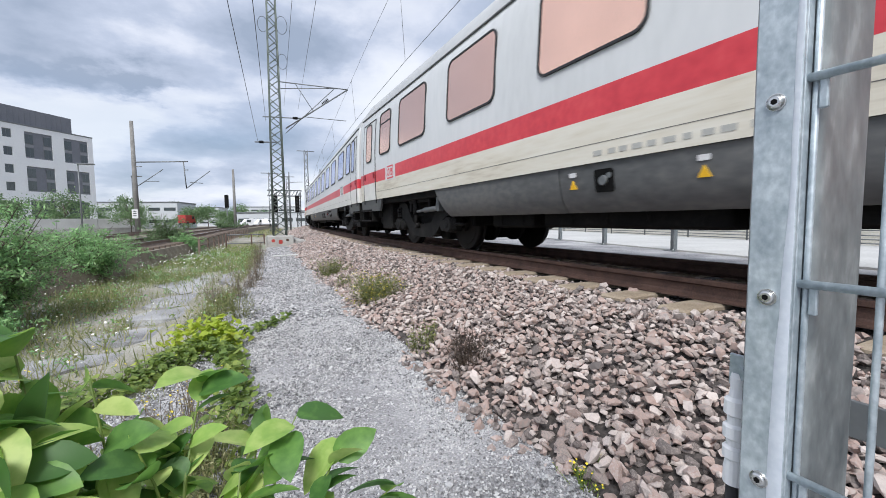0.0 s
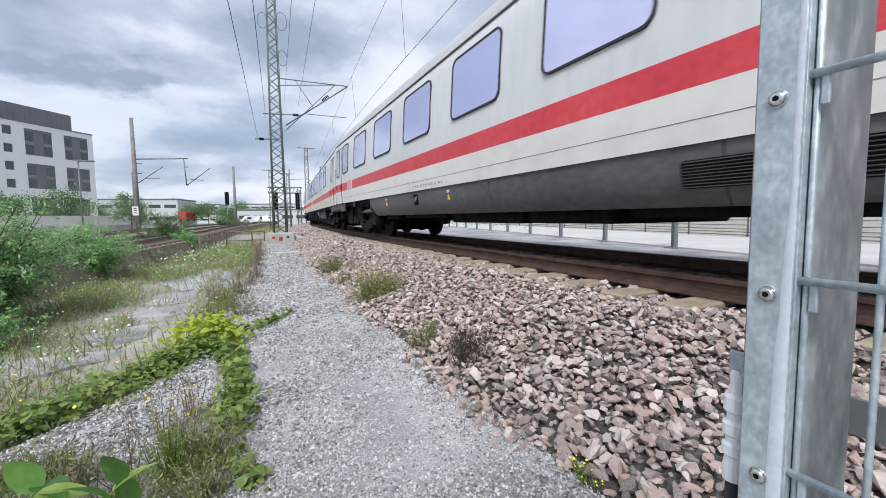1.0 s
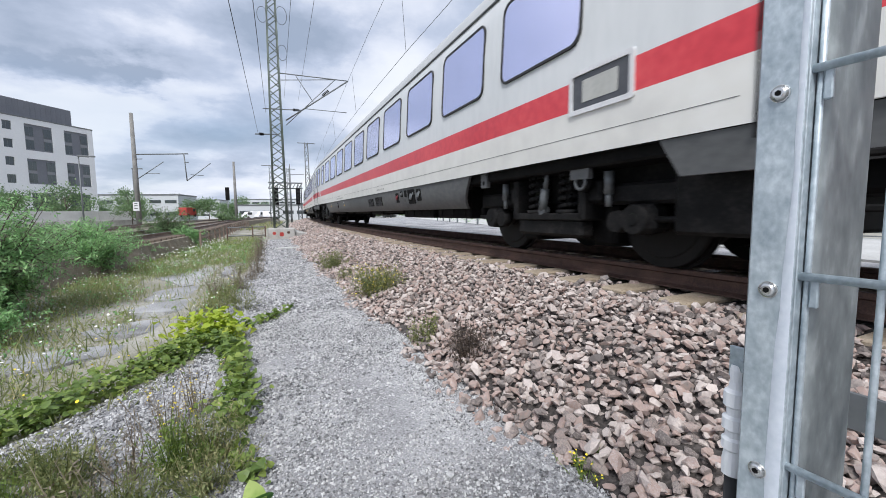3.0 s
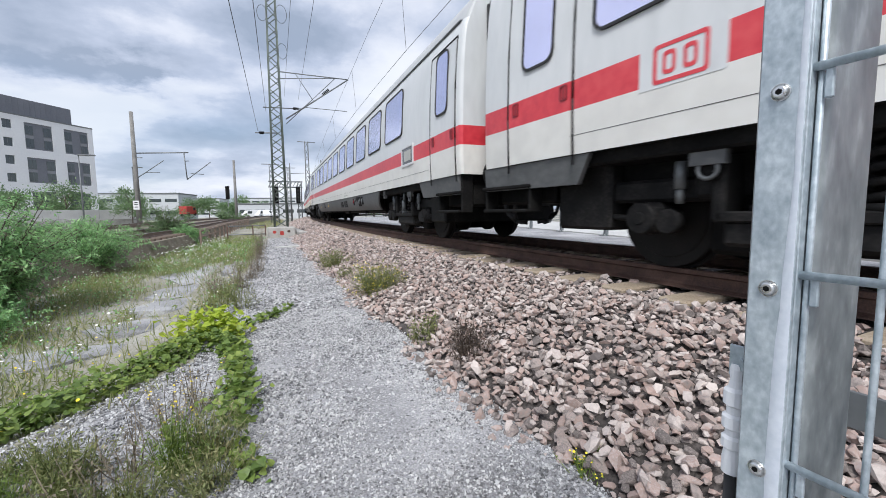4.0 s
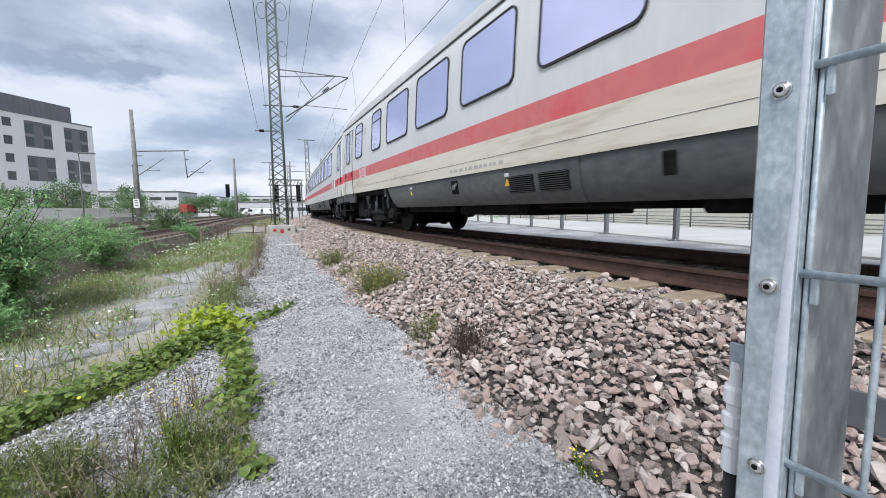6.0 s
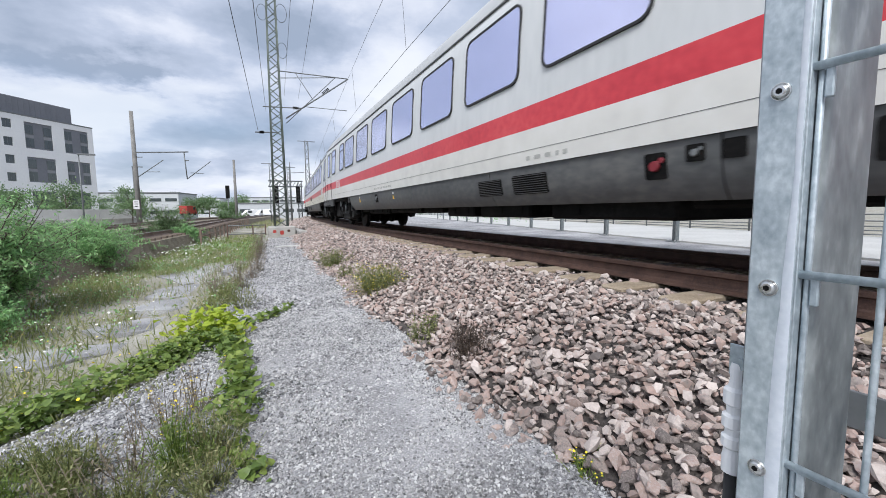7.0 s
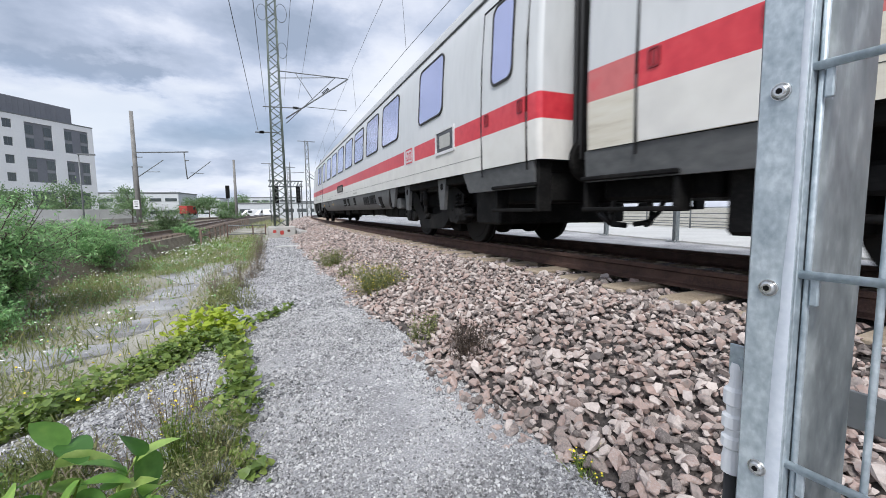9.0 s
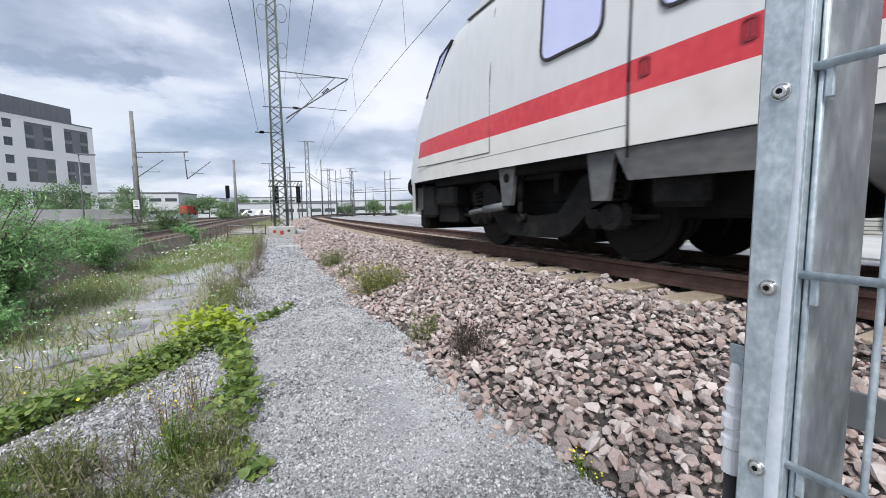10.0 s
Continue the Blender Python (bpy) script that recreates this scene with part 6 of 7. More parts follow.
def build_parked():
    build_vehicle("truck", "red truck parked beyond the side tracks", pose(-12.2, 130.0, 0.75, 0, 0, 242), 4.2, 2.1, 2.5, M_ORANGE, 0.4)
    for x, y, r in ((-0.0, 106.4, 20), (2.6, 106.2, 57), (5.3, 106.0, 94), (7.4, 106.1, 131)):
        build_vehicle("van", "white van parked by the depot", pose(x, y, 0.0, 0, 0, r), 4.8, 1.9, 2.0, M_PLASTER, 0.4, "parked vans")


EDGE0, EDGE_DIR = Vector((8.52, 5.74, 0.46)), Vector((0.257, 0.966, 0))


def build_deck_posts():
    """Steel posts with base plates on the far edge of the walkway, and the railing beyond."""
    for k in range(-4, 12):
        p = EDGE0 + EDGE_DIR * 2.6 * k
        post = thing("steel_post", "grey steel post bolted to the walkway's edge", "post", Matrix.Translation(p) @ Matrix.Rotation(-0.27, 4, "Z"), "posts along the walkway")
        bm = bmesh.new()
        box(bm, (-0.05, -0.05, 0.012), (0.05, 0.05, 1.5), bevel=0.006)
        part("upright", bm, M_ZINCDARK, post)
        bm = bmesh.new()
        box(bm, (-0.14, -0.14, -0.01), (0.14, 0.14, 0.014), bevel=0.003)
        plate = part("base_plate", bm, M_ZINCDARK, post)
        for x in (-0.1, 0.1):
            for y in (-0.1, 0.1):
                bm = bmesh.new()
                rod(bm, (x, y, 0.014), (x, y, 0.04), 0.014, seg=6)
                part("anchor_bolt", bm, M_BOLT, plate)
    side = Vector((EDGE_DIR.y, -EDGE_DIR.x, 0))
    # Railing takes the darker M_STEEL: its backlit look is put into the colour.
    rail = thing("deck_railing", "grey tubular railing beyond the concrete deck, darkened to look backlit", "railing")
    a0 = EDGE0 + side * 4.4
    for k in range(-8, 34):
        p = a0 + EDGE_DIR * 2.2 * k
        bm = bmesh.new()
        rod(bm, p, p + Vector((0, 0, 1.1)), 0.025, seg=8)
        part("rail_post", bm, M_STEEL, rail)
    for z in (0.10, 0.19, 0.28, 0.40, 0.55, 0.75, 1.1):
        bm = bmesh.new()
        rod(bm, a0 + EDGE_DIR * 2.2 * -8 + Vector((0, 0, z)), a0 + EDGE_DIR * 2.2 * 33 + Vector((0, 0, z)), 0.014, seg=8)
        part("rail_bar", bm, M_STEEL, rail)


build_fence()
build_mast()
build_wires()
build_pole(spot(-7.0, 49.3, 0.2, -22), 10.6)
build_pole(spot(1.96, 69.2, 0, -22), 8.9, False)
build_office()
build_distance()
build_gantries()
build_side_tracks()
build_parapet()
build_handrail()
build_barrier()
build_deck_posts()
build_parked()
# ---- loose stone and plants ----
RNG = np.random.default_rng(7)


def turns(n, tilt=1.0, rng=RNG):
    """n rotation matrices: any heading, leaning from upright by up to tilt radians."""
    a, b, c = rng.uniform(0, 2 * np.pi, n), rng.normal(0, tilt, n), rng.normal(0, tilt, n)
    z, o = np.zeros(n), np.ones(n)
    rz = np.array([[np.cos(a), -np.sin(a), z], [np.sin(a), np.cos(a), z], [z, z, o]]).transpose(2, 0, 1)
    rx = np.array([[o, z, z], [z, np.cos(b), -np.sin(b)], [z, np.sin(b), np.cos(b)]]).transpose(2, 0, 1)
    ry = np.array([[np.cos(c), z, np.sin(c)], [z, o, z], [-np.sin(c), z, np.cos(c)]]).transpose(2, 0, 1)
    return rz @ rx @ ry


def strew(tv, tf, where, rot, size):
    """Vertices and faces of one template laid at many places."""
    n, k = len(where), len(tv)
    size = size if np.ndim(size) == 2 else np.repeat(np.asarray(size)[:, None], 3, 1)
    v = np.einsum("nij,nkj->nki", rot, tv[None] * size[:, None, :]) + where[:, None, :]
    f = (np.asarray(tf)[None] + (np.arange(n) * k)[:, None, None]).reshape(-1, np.asarray(tf).shape[1])
    return v.reshape(-1, 3), f


def join(blocks):
    vs, fs, base = [], [], 0
    for v, f in blocks:
        vs.append(v)
        fs.extend((f + base).tolist())
        base += len(v)
    return np.concatenate(vs), fs


def rock(rng):
    """An angular broken stone about one across."""
    bm = bmesh.new()
    bmesh.ops.create_icosphere(bm, subdivisions=1, radius=0.5)
    v = np.array([x.co[:] for x in bm.verts])
    f = np.array([[x.index for x in p.verts] for p in bm.faces])
    bm.free()
    for _ in range(6):
        nrm = rng.normal(size=3)
        nrm /= np.linalg.norm(nrm)
        lim = rng.uniform(0.14, 0.32)
        d = v @ nrm
        v = v - np.outer(np.maximum(0, d - lim), nrm)
    v *= 1.3 * (1 + rng.uniform(-0.045, 0.045, v.shape))
    return v * np.array([rng.uniform(1.0, 1.35), rng.uniform(0.8, 1.1), rng.uniform(0.5, 0.75)]), f


BED_OFF = [-3.15, -2.75, -2.2, -1.75, -1.45, 1.45, 1.9]
BED_Z = [-0.02, 0.12, 0.28, 0.42, RAIL_Z - 0.21, RAIL_Z - 0.22, RAIL_Z - 0.26]


def bed_points(s, off):
    h = np.interp(s, LINE_S, LINE_H)
    x = np.interp(s, LINE_S, LINE_X) + off * np.cos(h)
    y = np.interp(s, LINE_S, LINE_Y) - off * np.sin(h)
    return np.stack([x, y, np.interp(off, BED_OFF, BED_Z)], 1)


def build_ballast():
    rocks = [rock(RNG) for _ in range(14)]
    blocks = []
    bed = bpy.data.objects["track_ballast_bed"]
    metas = []
    # stretches of the bed: along, across, spacing, size, layers
    for s0, s1, o0, o1, gap, mean, layers in ((-8.0, 0.0, -3.25, -0.98, 0.075, 0.062, 2), (0.0, 5.0, -3.25, -0.98, 0.054, 0.049, 3), (5.0, 10.0, -3.25, -0.98, 0.056, 0.050, 2), (10.0, 22, -3.2, -0.98, 0.066, 0.058, 2),
                                              (22, 60, -3.2, -0.98, 0.12, 0.10, 2), (60, 120, -3.2, -0.98, 0.22, 0.17, 1), (-1, 12, -1.0, -0.83, 0.09, 0.05, 1), (0, 25, 1.1, 2.1, 0.085, 0.06, 1), (-1, 30, -0.6, 0.6, 0.13, 0.06, 1)):
        gs, go, gl = np.meshgrid(np.arange(s0, s1, gap), np.arange(o0, o1, gap), np.arange(layers), indexing="ij")
        n = gs.size
        layer = gl.ravel()
        s, off = gs.ravel() + layer * gap * 0.5 + RNG.uniform(-0.42, 0.42, n) * gap, go.ravel() + layer * gap * 0.5 + RNG.uniform(-0.42, 0.42, n) * gap
        edge = -3.12 + 0.14 * np.sin(s * 2.1) + 0.08 * np.sin(s * 5.3 + 1)
        keep = off > edge - np.abs(RNG.normal(0, 0.05, n))
        near_end = (np.abs((s - 0.25 + 0.3) % 0.6 - 0.3) < 0.17) & (np.abs(off) < 1.36)
        keep &= ~near_end | (RNG.uniform(0, 1, n) < 0.05)
        keep &= RNG.uniform(0, 1, n) < np.array([1.0, 0.75, 0.35])[layer]
        keep &= (layer == 0) | (off < -1.5)
        s, off, layer = s[keep], off[keep], layer[keep]
        n = len(s)
        size = np.clip(RNG.lognormal(np.log(mean), 0.33, n), mean * 0.4, mean * 1.9)
        p = bed_points(s, off)
        p[:, 2] += size * RNG.uniform(0.0, 0.3, n) + layer * mean * 0.55
        metas.append((p, size, s, off))
    single = []
    for p, size, s, off in metas:
        kind = RNG.integers(0, len(rocks), len(s))
        rot = turns(len(s), 0.5)
        own = (s > 0.9) & (s < 2.3) & (off < -2.52)
        room = 300 - len(single)
        idx = np.nonzero(own)[0][:max(0, room)]
        mask = np.zeros(len(s), bool)
        mask[idx] = True
        for i in idx:
            single.append((kind[i], p[i], rot[i], size[i]))
        for k in range(len(rocks)):
            m = (kind == k) & ~mask
            if m.any():
                blocks.append(strew(rocks[k][0], rocks[k][1], p[m], rot[m], size[m]))
    v, f = join(blocks)
    tagged(raw("ballast_stones", v, f, M_STONE), "broken red-grey ballast stones on the track shoulder", "ballast", kind="stuff")
    meshes = []
    for tv, tf in rocks:
        me = bpy.data.meshes.new("ballast_stone")
        me.from_pydata(tv.tolist(), [], tf.tolist())
        me.materials.append(M_STONEOB)
        meshes.append(me)
    for k, p, r, sz in single:
        ob = new("ballast_stone", meshes[k])
        ob.parent = bed
        ob.matrix_basis = Matrix.LocRotScale(Vector(p), Matrix(r.tolist()).to_quaternion(), (sz, sz, sz))


def chip(rng):
    """A small gravel chip: a crooked eight-sided stone."""
    v = np.array([(0.5, 0, 0), (-0.5, 0, 0), (0, 0.5, 0), (0, -0.5, 0), (0, 0, 0.4), (0, 0, -0.4)]) * rng.uniform(0.8, 1.5, (6, 1)) + rng.normal(0, 0.12, (6, 3))
    return v, np.array([(0, 2, 4), (2, 1, 4), (1, 3, 4), (3, 0, 4), (2, 0, 5), (1, 2, 5), (3, 1, 5), (0, 3, 5)])


def build_pebbles():
    rocks = [chip(RNG) for _ in range(10)]
    blocks = []
    for y0, y1, per, mean in ((0.9, 2.4, 7000, 0.0105), (2.4, 5, 3600, 0.0135), (5, 10, 900, 0.02), (10, 20, 150, 0.03)):
        n = int((y1 - y0) * 3.0 * per)
        y = RNG.uniform(y0, y1, n)
        x0 = np.where(y < 3.7, np.clip(-1.18 + (y - 2.76) * 0.8, -1.9, -0.42), -0.42 + (y - 3.7) * 0.085)
        x1 = np.interp(y, LINE_S, LINE_X) - 3.0
        x = RNG.uniform(0, 1, n) * (x1 - x0) + x0
        size = np.clip(RNG.lognormal(np.log(mean), 0.28, n), mean * 0.5, mean * 2.2)
        p = np.stack([x, y, 0.022 + size * 0.12], 1)
        kind = RNG.integers(0, len(rocks), n)
        rot = turns(n, 0.5)
        for k in range(len(rocks)):
            m = kind == k
            blocks.append(strew(rocks[k][0], rocks[k][1], p[m], rot[m], size[m]))
    v, f = join(blocks)
    tagged(raw("path_gravel", v, f, M_PEBBLE), "loose grey gravel chips lying on the path", "gravel", kind="stuff")
    for x, y, s in ((0.775, 1.532, 0.026), (-0.02, 2.22, 0.03), (0.45, 3.9, 0.04), (0.83, 3.65, 0.03), (0.1, 3.0, 0.025)):
        tv, tf = rock(RNG)
        ob = raw("pebble", tv * s * 1.4, tf, M_PALE if x > 0.8 else M_PEBBLE)
        ob.matrix_basis = pose(x, y, 0.03, 0, 0, x * 300)
        tagged(ob, "single larger pale pebble lying on the gravel", "pebble", "larger pebbles on the path")


# leaf templates: flat outlines folded a little along the rib, base at the origin, tip along y
def leaf_template(outline, fold=0.18, droop=0.15):
    right = list(outline)
    faces = []
    ribs = [(0.0, 0.0, 0.0)]
    for x, y in right:
        ribs.append((0.0, y, -droop * y * y))
    ribs.append((0.0, 1.0, -droop))
    verts = list(ribs)
    nr = len(ribs)
    for sgn in (1, -1):
        base = len(verts)
        for x, y in right:
            verts.append((sgn * x, y, fold * x - droop * y * y))
        seq = [0] + [base + i for i in range(len(right))] + [nr - 1]
        for i in range(nr - 1):
            a, b, c, d = i, i + 1, seq[i + 1], seq[i]
            ring = [k for j, k in enumerate((a, b, c, d)) if k not in (a, b, c, d)[:j]]
            if len(ring) == 3:
                ring.append(ring[-1])
            if sgn < 0:
                ring = ring[::-1]
            faces.append(ring)
    tri = []
    for r in faces:
        u = []
        for k in r:
            if k not in u:
                u.append(k)
        for i in range(1, len(u) - 1):
            tri.append((u[0], u[i], u[i + 1]))
    return np.array(verts, float), np.array(tri)


OVAL = leaf_template([(0.22, 0.2), (0.30, 0.5), (0.2, 0.82)])
HEART = leaf_template([(0.42, 0.08), (0.46, 0.4), (0.22, 0.78)])
BROADLEAF = leaf_template([(0.17, 0.06), (0.29, 0.22), (0.33, 0.42), (0.29, 0.64), (0.16, 0.86)], 0.30, 0.28)
LEAFLET = leaf_template([(0.16, 0.35)], 0.1, 0.2)
LEAF = leaf_template([(0.28, 0.45)], 0.12, 0.15)
BLADE = (np.array([(-0.012, 0, 0), (0.012, 0, 0), (0.008, 0.10, 0.55), (-0.008, 0.10, 0.55), (0.0, 0.32, 1.0)]), np.array([(0, 1, 2), (0, 2, 3), (3, 2, 4)]))
DISC = (np.array([(0, 0, 0.12)] + [(0.5 * math.cos(a * math.pi / 3), 0.5 * math.sin(a * math.pi / 3), 0) for a in range(6)]), np.array([(0, 1 + i, 1 + (i + 1) % 6) for i in range(6)]))


def stick(points, r0, r1, seg=4):
    """A thin tapering stem through points, as vertices and faces."""
    vs, fs = [], []
    n = len(points)
    for i, p in enumerate(points):
        r = r0 + (r1 - r0) * i / max(1, n - 1)
        for k in range(seg):
            a = 2 * math.pi * k / seg
            vs.append((p[0] + r * math.cos(a), p[1] + r * math.sin(a), p[2]))
    for i in range(n - 1):
        for k in range(seg):
            a, b = i * seg + k, i * seg + (k + 1) % seg
            fs += [(a, b, b + seg), (a, b + seg, a + seg)]
    return np.array(vs), np.array(fs)


def build_shrub(name, label, at, spread, height, stems, leaves, leaf_size, material, rng, drooping=0.4, template=None, group="shrubs beside the tracks"):
    """A shrub of arching stems with feathered sprays of small leaves."""
    shrub = thing(name, label, "shrub", at, group)
    template = template or LEAFLET
    sticks, spots, dirs = [], [], []
    for i in range(stems):
        a = rng.uniform(0, 2 * np.pi)
        out = spread * rng.uniform(0.15, 1.0) ** 0.7
        top = height * rng.uniform(0.5, 1.0) * (1 - 0.35 * (out / spread) ** 2)
        tip = np.array([out * np.cos(a), out * np.sin(a), top])
        pts = [np.array([rng.normal(0, spread * 0.08), rng.normal(0, spread * 0.08), -0.1])]
        for f in (0.35, 0.7, 1.0):
            q = tip * np.array([f ** 1.5, f ** 1.5, f]) + rng.normal(0, 0.03 * height, 3)
            pts.append(q)
        sticks.append(stick(pts, 0.007 * height, 0.002 * height))
        for j in range(max(3, leaves // stems // 14)):
            f = rng.uniform(0.25, 1.0)
            base = tip * np.array([f ** 1.5, f ** 1.5, f])
            b = rng.uniform(0, 2 * np.pi)
            ln = height * rng.uniform(0.1, 0.24)
            d = np.array([np.cos(b), np.sin(b), rng.uniform(-drooping, 0.5)])
            d /= np.linalg.norm(d)
            sticks.append(stick([base, base + d * ln * 0.5, base + d * ln - np.array([0, 0, ln * drooping * 0.4])], 0.004 * height, 0.001 * height, 3))
            for k in range(14):
                g = (k // 2 + 1) / 7
                spots.append(base + d * ln * g - np.array([0, 0, ln * drooping * 0.4 * g * g]) + rng.normal(0, 0.008 * height, 3))
    v, f = join(sticks)
    raw("stem", v, f, M_BARK, shrub)
    spots = np.array(spots)
    v, f = strew(template[0], template[1], spots, turns(len(spots), 0.7, rng), rng.uniform(0.6, 1.3, len(spots)) * leaf_size)
    raw("crown", v, f, material, shrub)
    return shrub


def build_tree(at, height, radius, rng, material=None, label="dark green leafy tree beyond the tracks", group="trees in the distance"):
    """A trunk with limbs, and a crown of leaf clumps with gaps."""
    tree = thing("tree", label, "tree", at, group)
    sticks = [stick([np.array([0, 0, -0.3]), np.array([0.05, 0, height * 0.3]), np.array([0, 0.1, height * 0.75])], 0.05 * radius, 0.02 * radius, 6)]
    spots = []
    for i in range(26):
        a, z = rng.uniform(0, 2 * np.pi), rng.uniform(0.3, 0.97)
        r = radius * (1 - (2 * z - 1.15) ** 2 * 0.75) * rng.uniform(0.5, 1.05)
        c = np.array([r * np.cos(a), r * np.sin(a), z * height])
        sticks.append(stick([np.array([0, 0, height * z * 0.6]), c], 0.02 * radius, 0.006 * radius, 4))
        m = 130
        q = rng.normal(0, 1, (m, 3)) * np.array([0.24, 0.24, 0.16]) * radius
        spots.append(c + q)
    v, f = join(sticks)
    raw("trunk", v, f, M_BARK, tree)
    spots = np.concatenate(spots)
    v, f = strew(LEAF[0], LEAF[1], spots, turns(len(spots), 0.8, rng), rng.uniform(0.6, 1.4, len(spots)) * radius * 0.11)
    raw("crown", v, f, material or M_LEAFDARK, tree)
    return tree


def gz(x, y):
    return np.array([ground_height(a, b) for a, b in zip(x, y)])


def meadow(name, label, n, region, height, material, rng, tilt=0.35, width=1.0, keep=None):
    """Blades over a region given as x0, x1, y0, y1."""
    x, y = rng.uniform(region[0], region[1], n), rng.uniform(region[2], region[3], n)
    if keep is not None:
        m = np.array([keep(a, b, rng) for a, b in zip(x, y)])
        x, y = x[m], y[m]
    h = rng.uniform(0.5, 1.2, len(x)) * height
    p = np.stack([x, y, gz(x, y)], 1)
    sc = np.stack([h * 1.2 * width, h, h], 1)
    v, f = strew(BLADE[0], BLADE[1], p, turns(len(x), tilt, rng), sc)
    return tagged(raw(name, v, f, material), label, "grass", kind="stuff")


def bare(x, y):
    """The strip of bare concrete and grit between path and meadow."""
    return abs(x - (-1.15 + 0.03 * y)) < 0.5 + 0.25 * math.sin(y * 0.9) and 4.8 < y < 13.5


def path_left(y):
    return -0.42 + (y - 3.7) * 0.085


def in_meadow(x, y, rng):
    if x > path_left(y) - 0.05:
        return False
    if bare(x, y):
        return rng.uniform() < 0.10
    d = noise.noise(Vector((x * 0.9, y * 0.5, 2)))
    return rng.uniform() < 0.55 + d


def flowers(name, label, n, region, z, size, material, rng, keep=None):
    x, y = rng.uniform(region[0], region[1], n), rng.uniform(region[2], region[3], n)
    if keep is not None:
        m = np.array([keep(a, b, rng) for a, b in zip(x, y)])
        x, y = x[m], y[m]
    p = np.stack([x, y, gz(x, y) + rng.uniform(*z, len(x))], 1)
    v, f = strew(DISC[0], DISC[1], p, turns(len(x), 0.35, rng), rng.uniform(0.6, 1.3, len(x)) * size)
    return tagged(raw(name, v, f, material), label, "flowers", kind="stuff")


def broad_weeds(name, label, n, region, z, size, material, rng, keep):
    """Small oval leaves in tufts close to the ground."""
    m = n // 12
    x, y = rng.uniform(region[0], region[1], m), rng.uniform(region[2], region[3], m)
    ok = np.array([keep(a, b, rng) for a, b in zip(x, y)])
    x, y = np.repeat(x[ok], 12), np.repeat(y[ok], 12)
    tall = np.repeat(rng.uniform(0.3, 1.0, ok.sum()), 12)
    x, y = x + rng.normal(0, size * 1.3, len(x)), y + rng.normal(0, size * 1.3, len(x))
    p = np.stack([x, y, gz(x, y) + z[0] + (z[1] - z[0]) * tall * rng.uniform(0, 1, len(x))], 1)
    v, f = strew(LEAF[0], LEAF[1], p, turns(len(x), 0.6, rng), rng.uniform(0.5, 1.2, len(x)) * size)
    return tagged(raw(name, v, f, material), label, "weeds", kind="stuff")


def stalks(name, label, at, n, spread, height, material, rng, leaf=LEAFLET, leaf_size=0.02, per=14, bloom=None, group="", bend=0.25):
    """A weed of thin branching stalks with tiny leaves, and blooms where it has them."""
    weed = thing(name, label, "weed", at, group)
    sticks, spots, tips = [], [], []
    for i in range(n):
        a, out = rng.uniform(0, 2 * np.pi), spread * rng.uniform(0.1, 1)
        base = np.array([out * 0.35 * np.cos(a), out * 0.35 * np.sin(a), -0.03])
        tip = np.array([out * np.cos(a), out * np.sin(a), height * rng.uniform(0.5, 1.05)]) + np.array([rng.normal(0, bend * 0.2), rng.normal(0, bend * 0.2), 0])
        mid = (base + tip) / 2 + rng.normal(0, spread * 0.06, 3)
        sticks.append(stick([base, mid, tip], 0.0035, 0.0012, 3))
        tips.append(tip)
        for k in range(per):
            f = rng.uniform(0.15, 1.0)
            q = base + (tip - base) * f
            d = rng.normal(0, 1, 3) * spread * 0.16
            if k % 3 == 0:
                sticks.append(stick([q, q + d], 0.0015, 0.0008, 3))
                tips.append(q + d)
            spots.append(q + d * rng.uniform(0.3, 1))
    v, f = join(sticks)
    raw("stem", v, f, material, weed)
    spots = np.array(spots)
    v, f = strew(leaf[0], leaf[1], spots, turns(len(spots), 0.9, rng), rng.uniform(0.6, 1.4, len(spots)) * leaf_size)
    raw("leaves", v, f, material, weed)
    if bloom:
        tips = np.array(tips)[::2]
        v, f = strew(DISC[0], DISC[1], tips, turns(len(tips), 0.4, rng), rng.uniform(0.6, 1.2, len(tips)) * bloom[1])
        tagged(raw("blooms", v, f, bloom[0], weed), kind="stuff")
    return weed


def vine_band(name, label, line, width, n, size, material, rng, lift=0.10):
    """Creeping leaves along a line on the ground."""
    vine = thing(name, label, "vine", group="vines on the path")
    pts = np.array(line, float)
    seg = np.linalg.norm(np.diff(pts, axis=0), axis=1)
    cum = np.concatenate([[0], np.cumsum(seg)])
    u = rng.uniform(0, cum[-1], n)
    x, y = np.interp(u, cum, pts[:, 0]), np.interp(u, cum, pts[:, 1])
    w = width * (0.75 + 0.35 * np.sin(u * 7) * np.sin(u * 2.3 + 1))
    x, y = x + rng.normal(0, 0.4, n) * w, y + rng.normal(0, 0.4, n) * w
    p = np.stack([x, y, np.maximum(gz(x, y), -0.1) + 0.03 + rng.uniform(0, 1, n) ** 1.5 * lift], 1)
    v, f = strew(HEART[0], HEART[1], p, turns(n, 0.45, rng), rng.uniform(0.5, 1.25, n) * size)
    raw("leaves", v, f, material, vine)
    runners = []
    for k in range(max(2, n // 60)):
        a = rng.uniform(0, cum[-1] * 0.8)
        us = [a, a + cum[-1] * 0.08, a + cum[-1] * 0.18]
        runners.append(stick([np.array([np.interp(q, cum, pts[:, 0]) + rng.normal(0, width * 0.2), np.interp(q, cum, pts[:, 1]) + rng.normal(0, width * 0.2), 0.04]) for q in us], 0.004, 0.003, 4))
    v, f = join(runners)
    raw("runner", v, f, M_DRY, vine)
    return vine


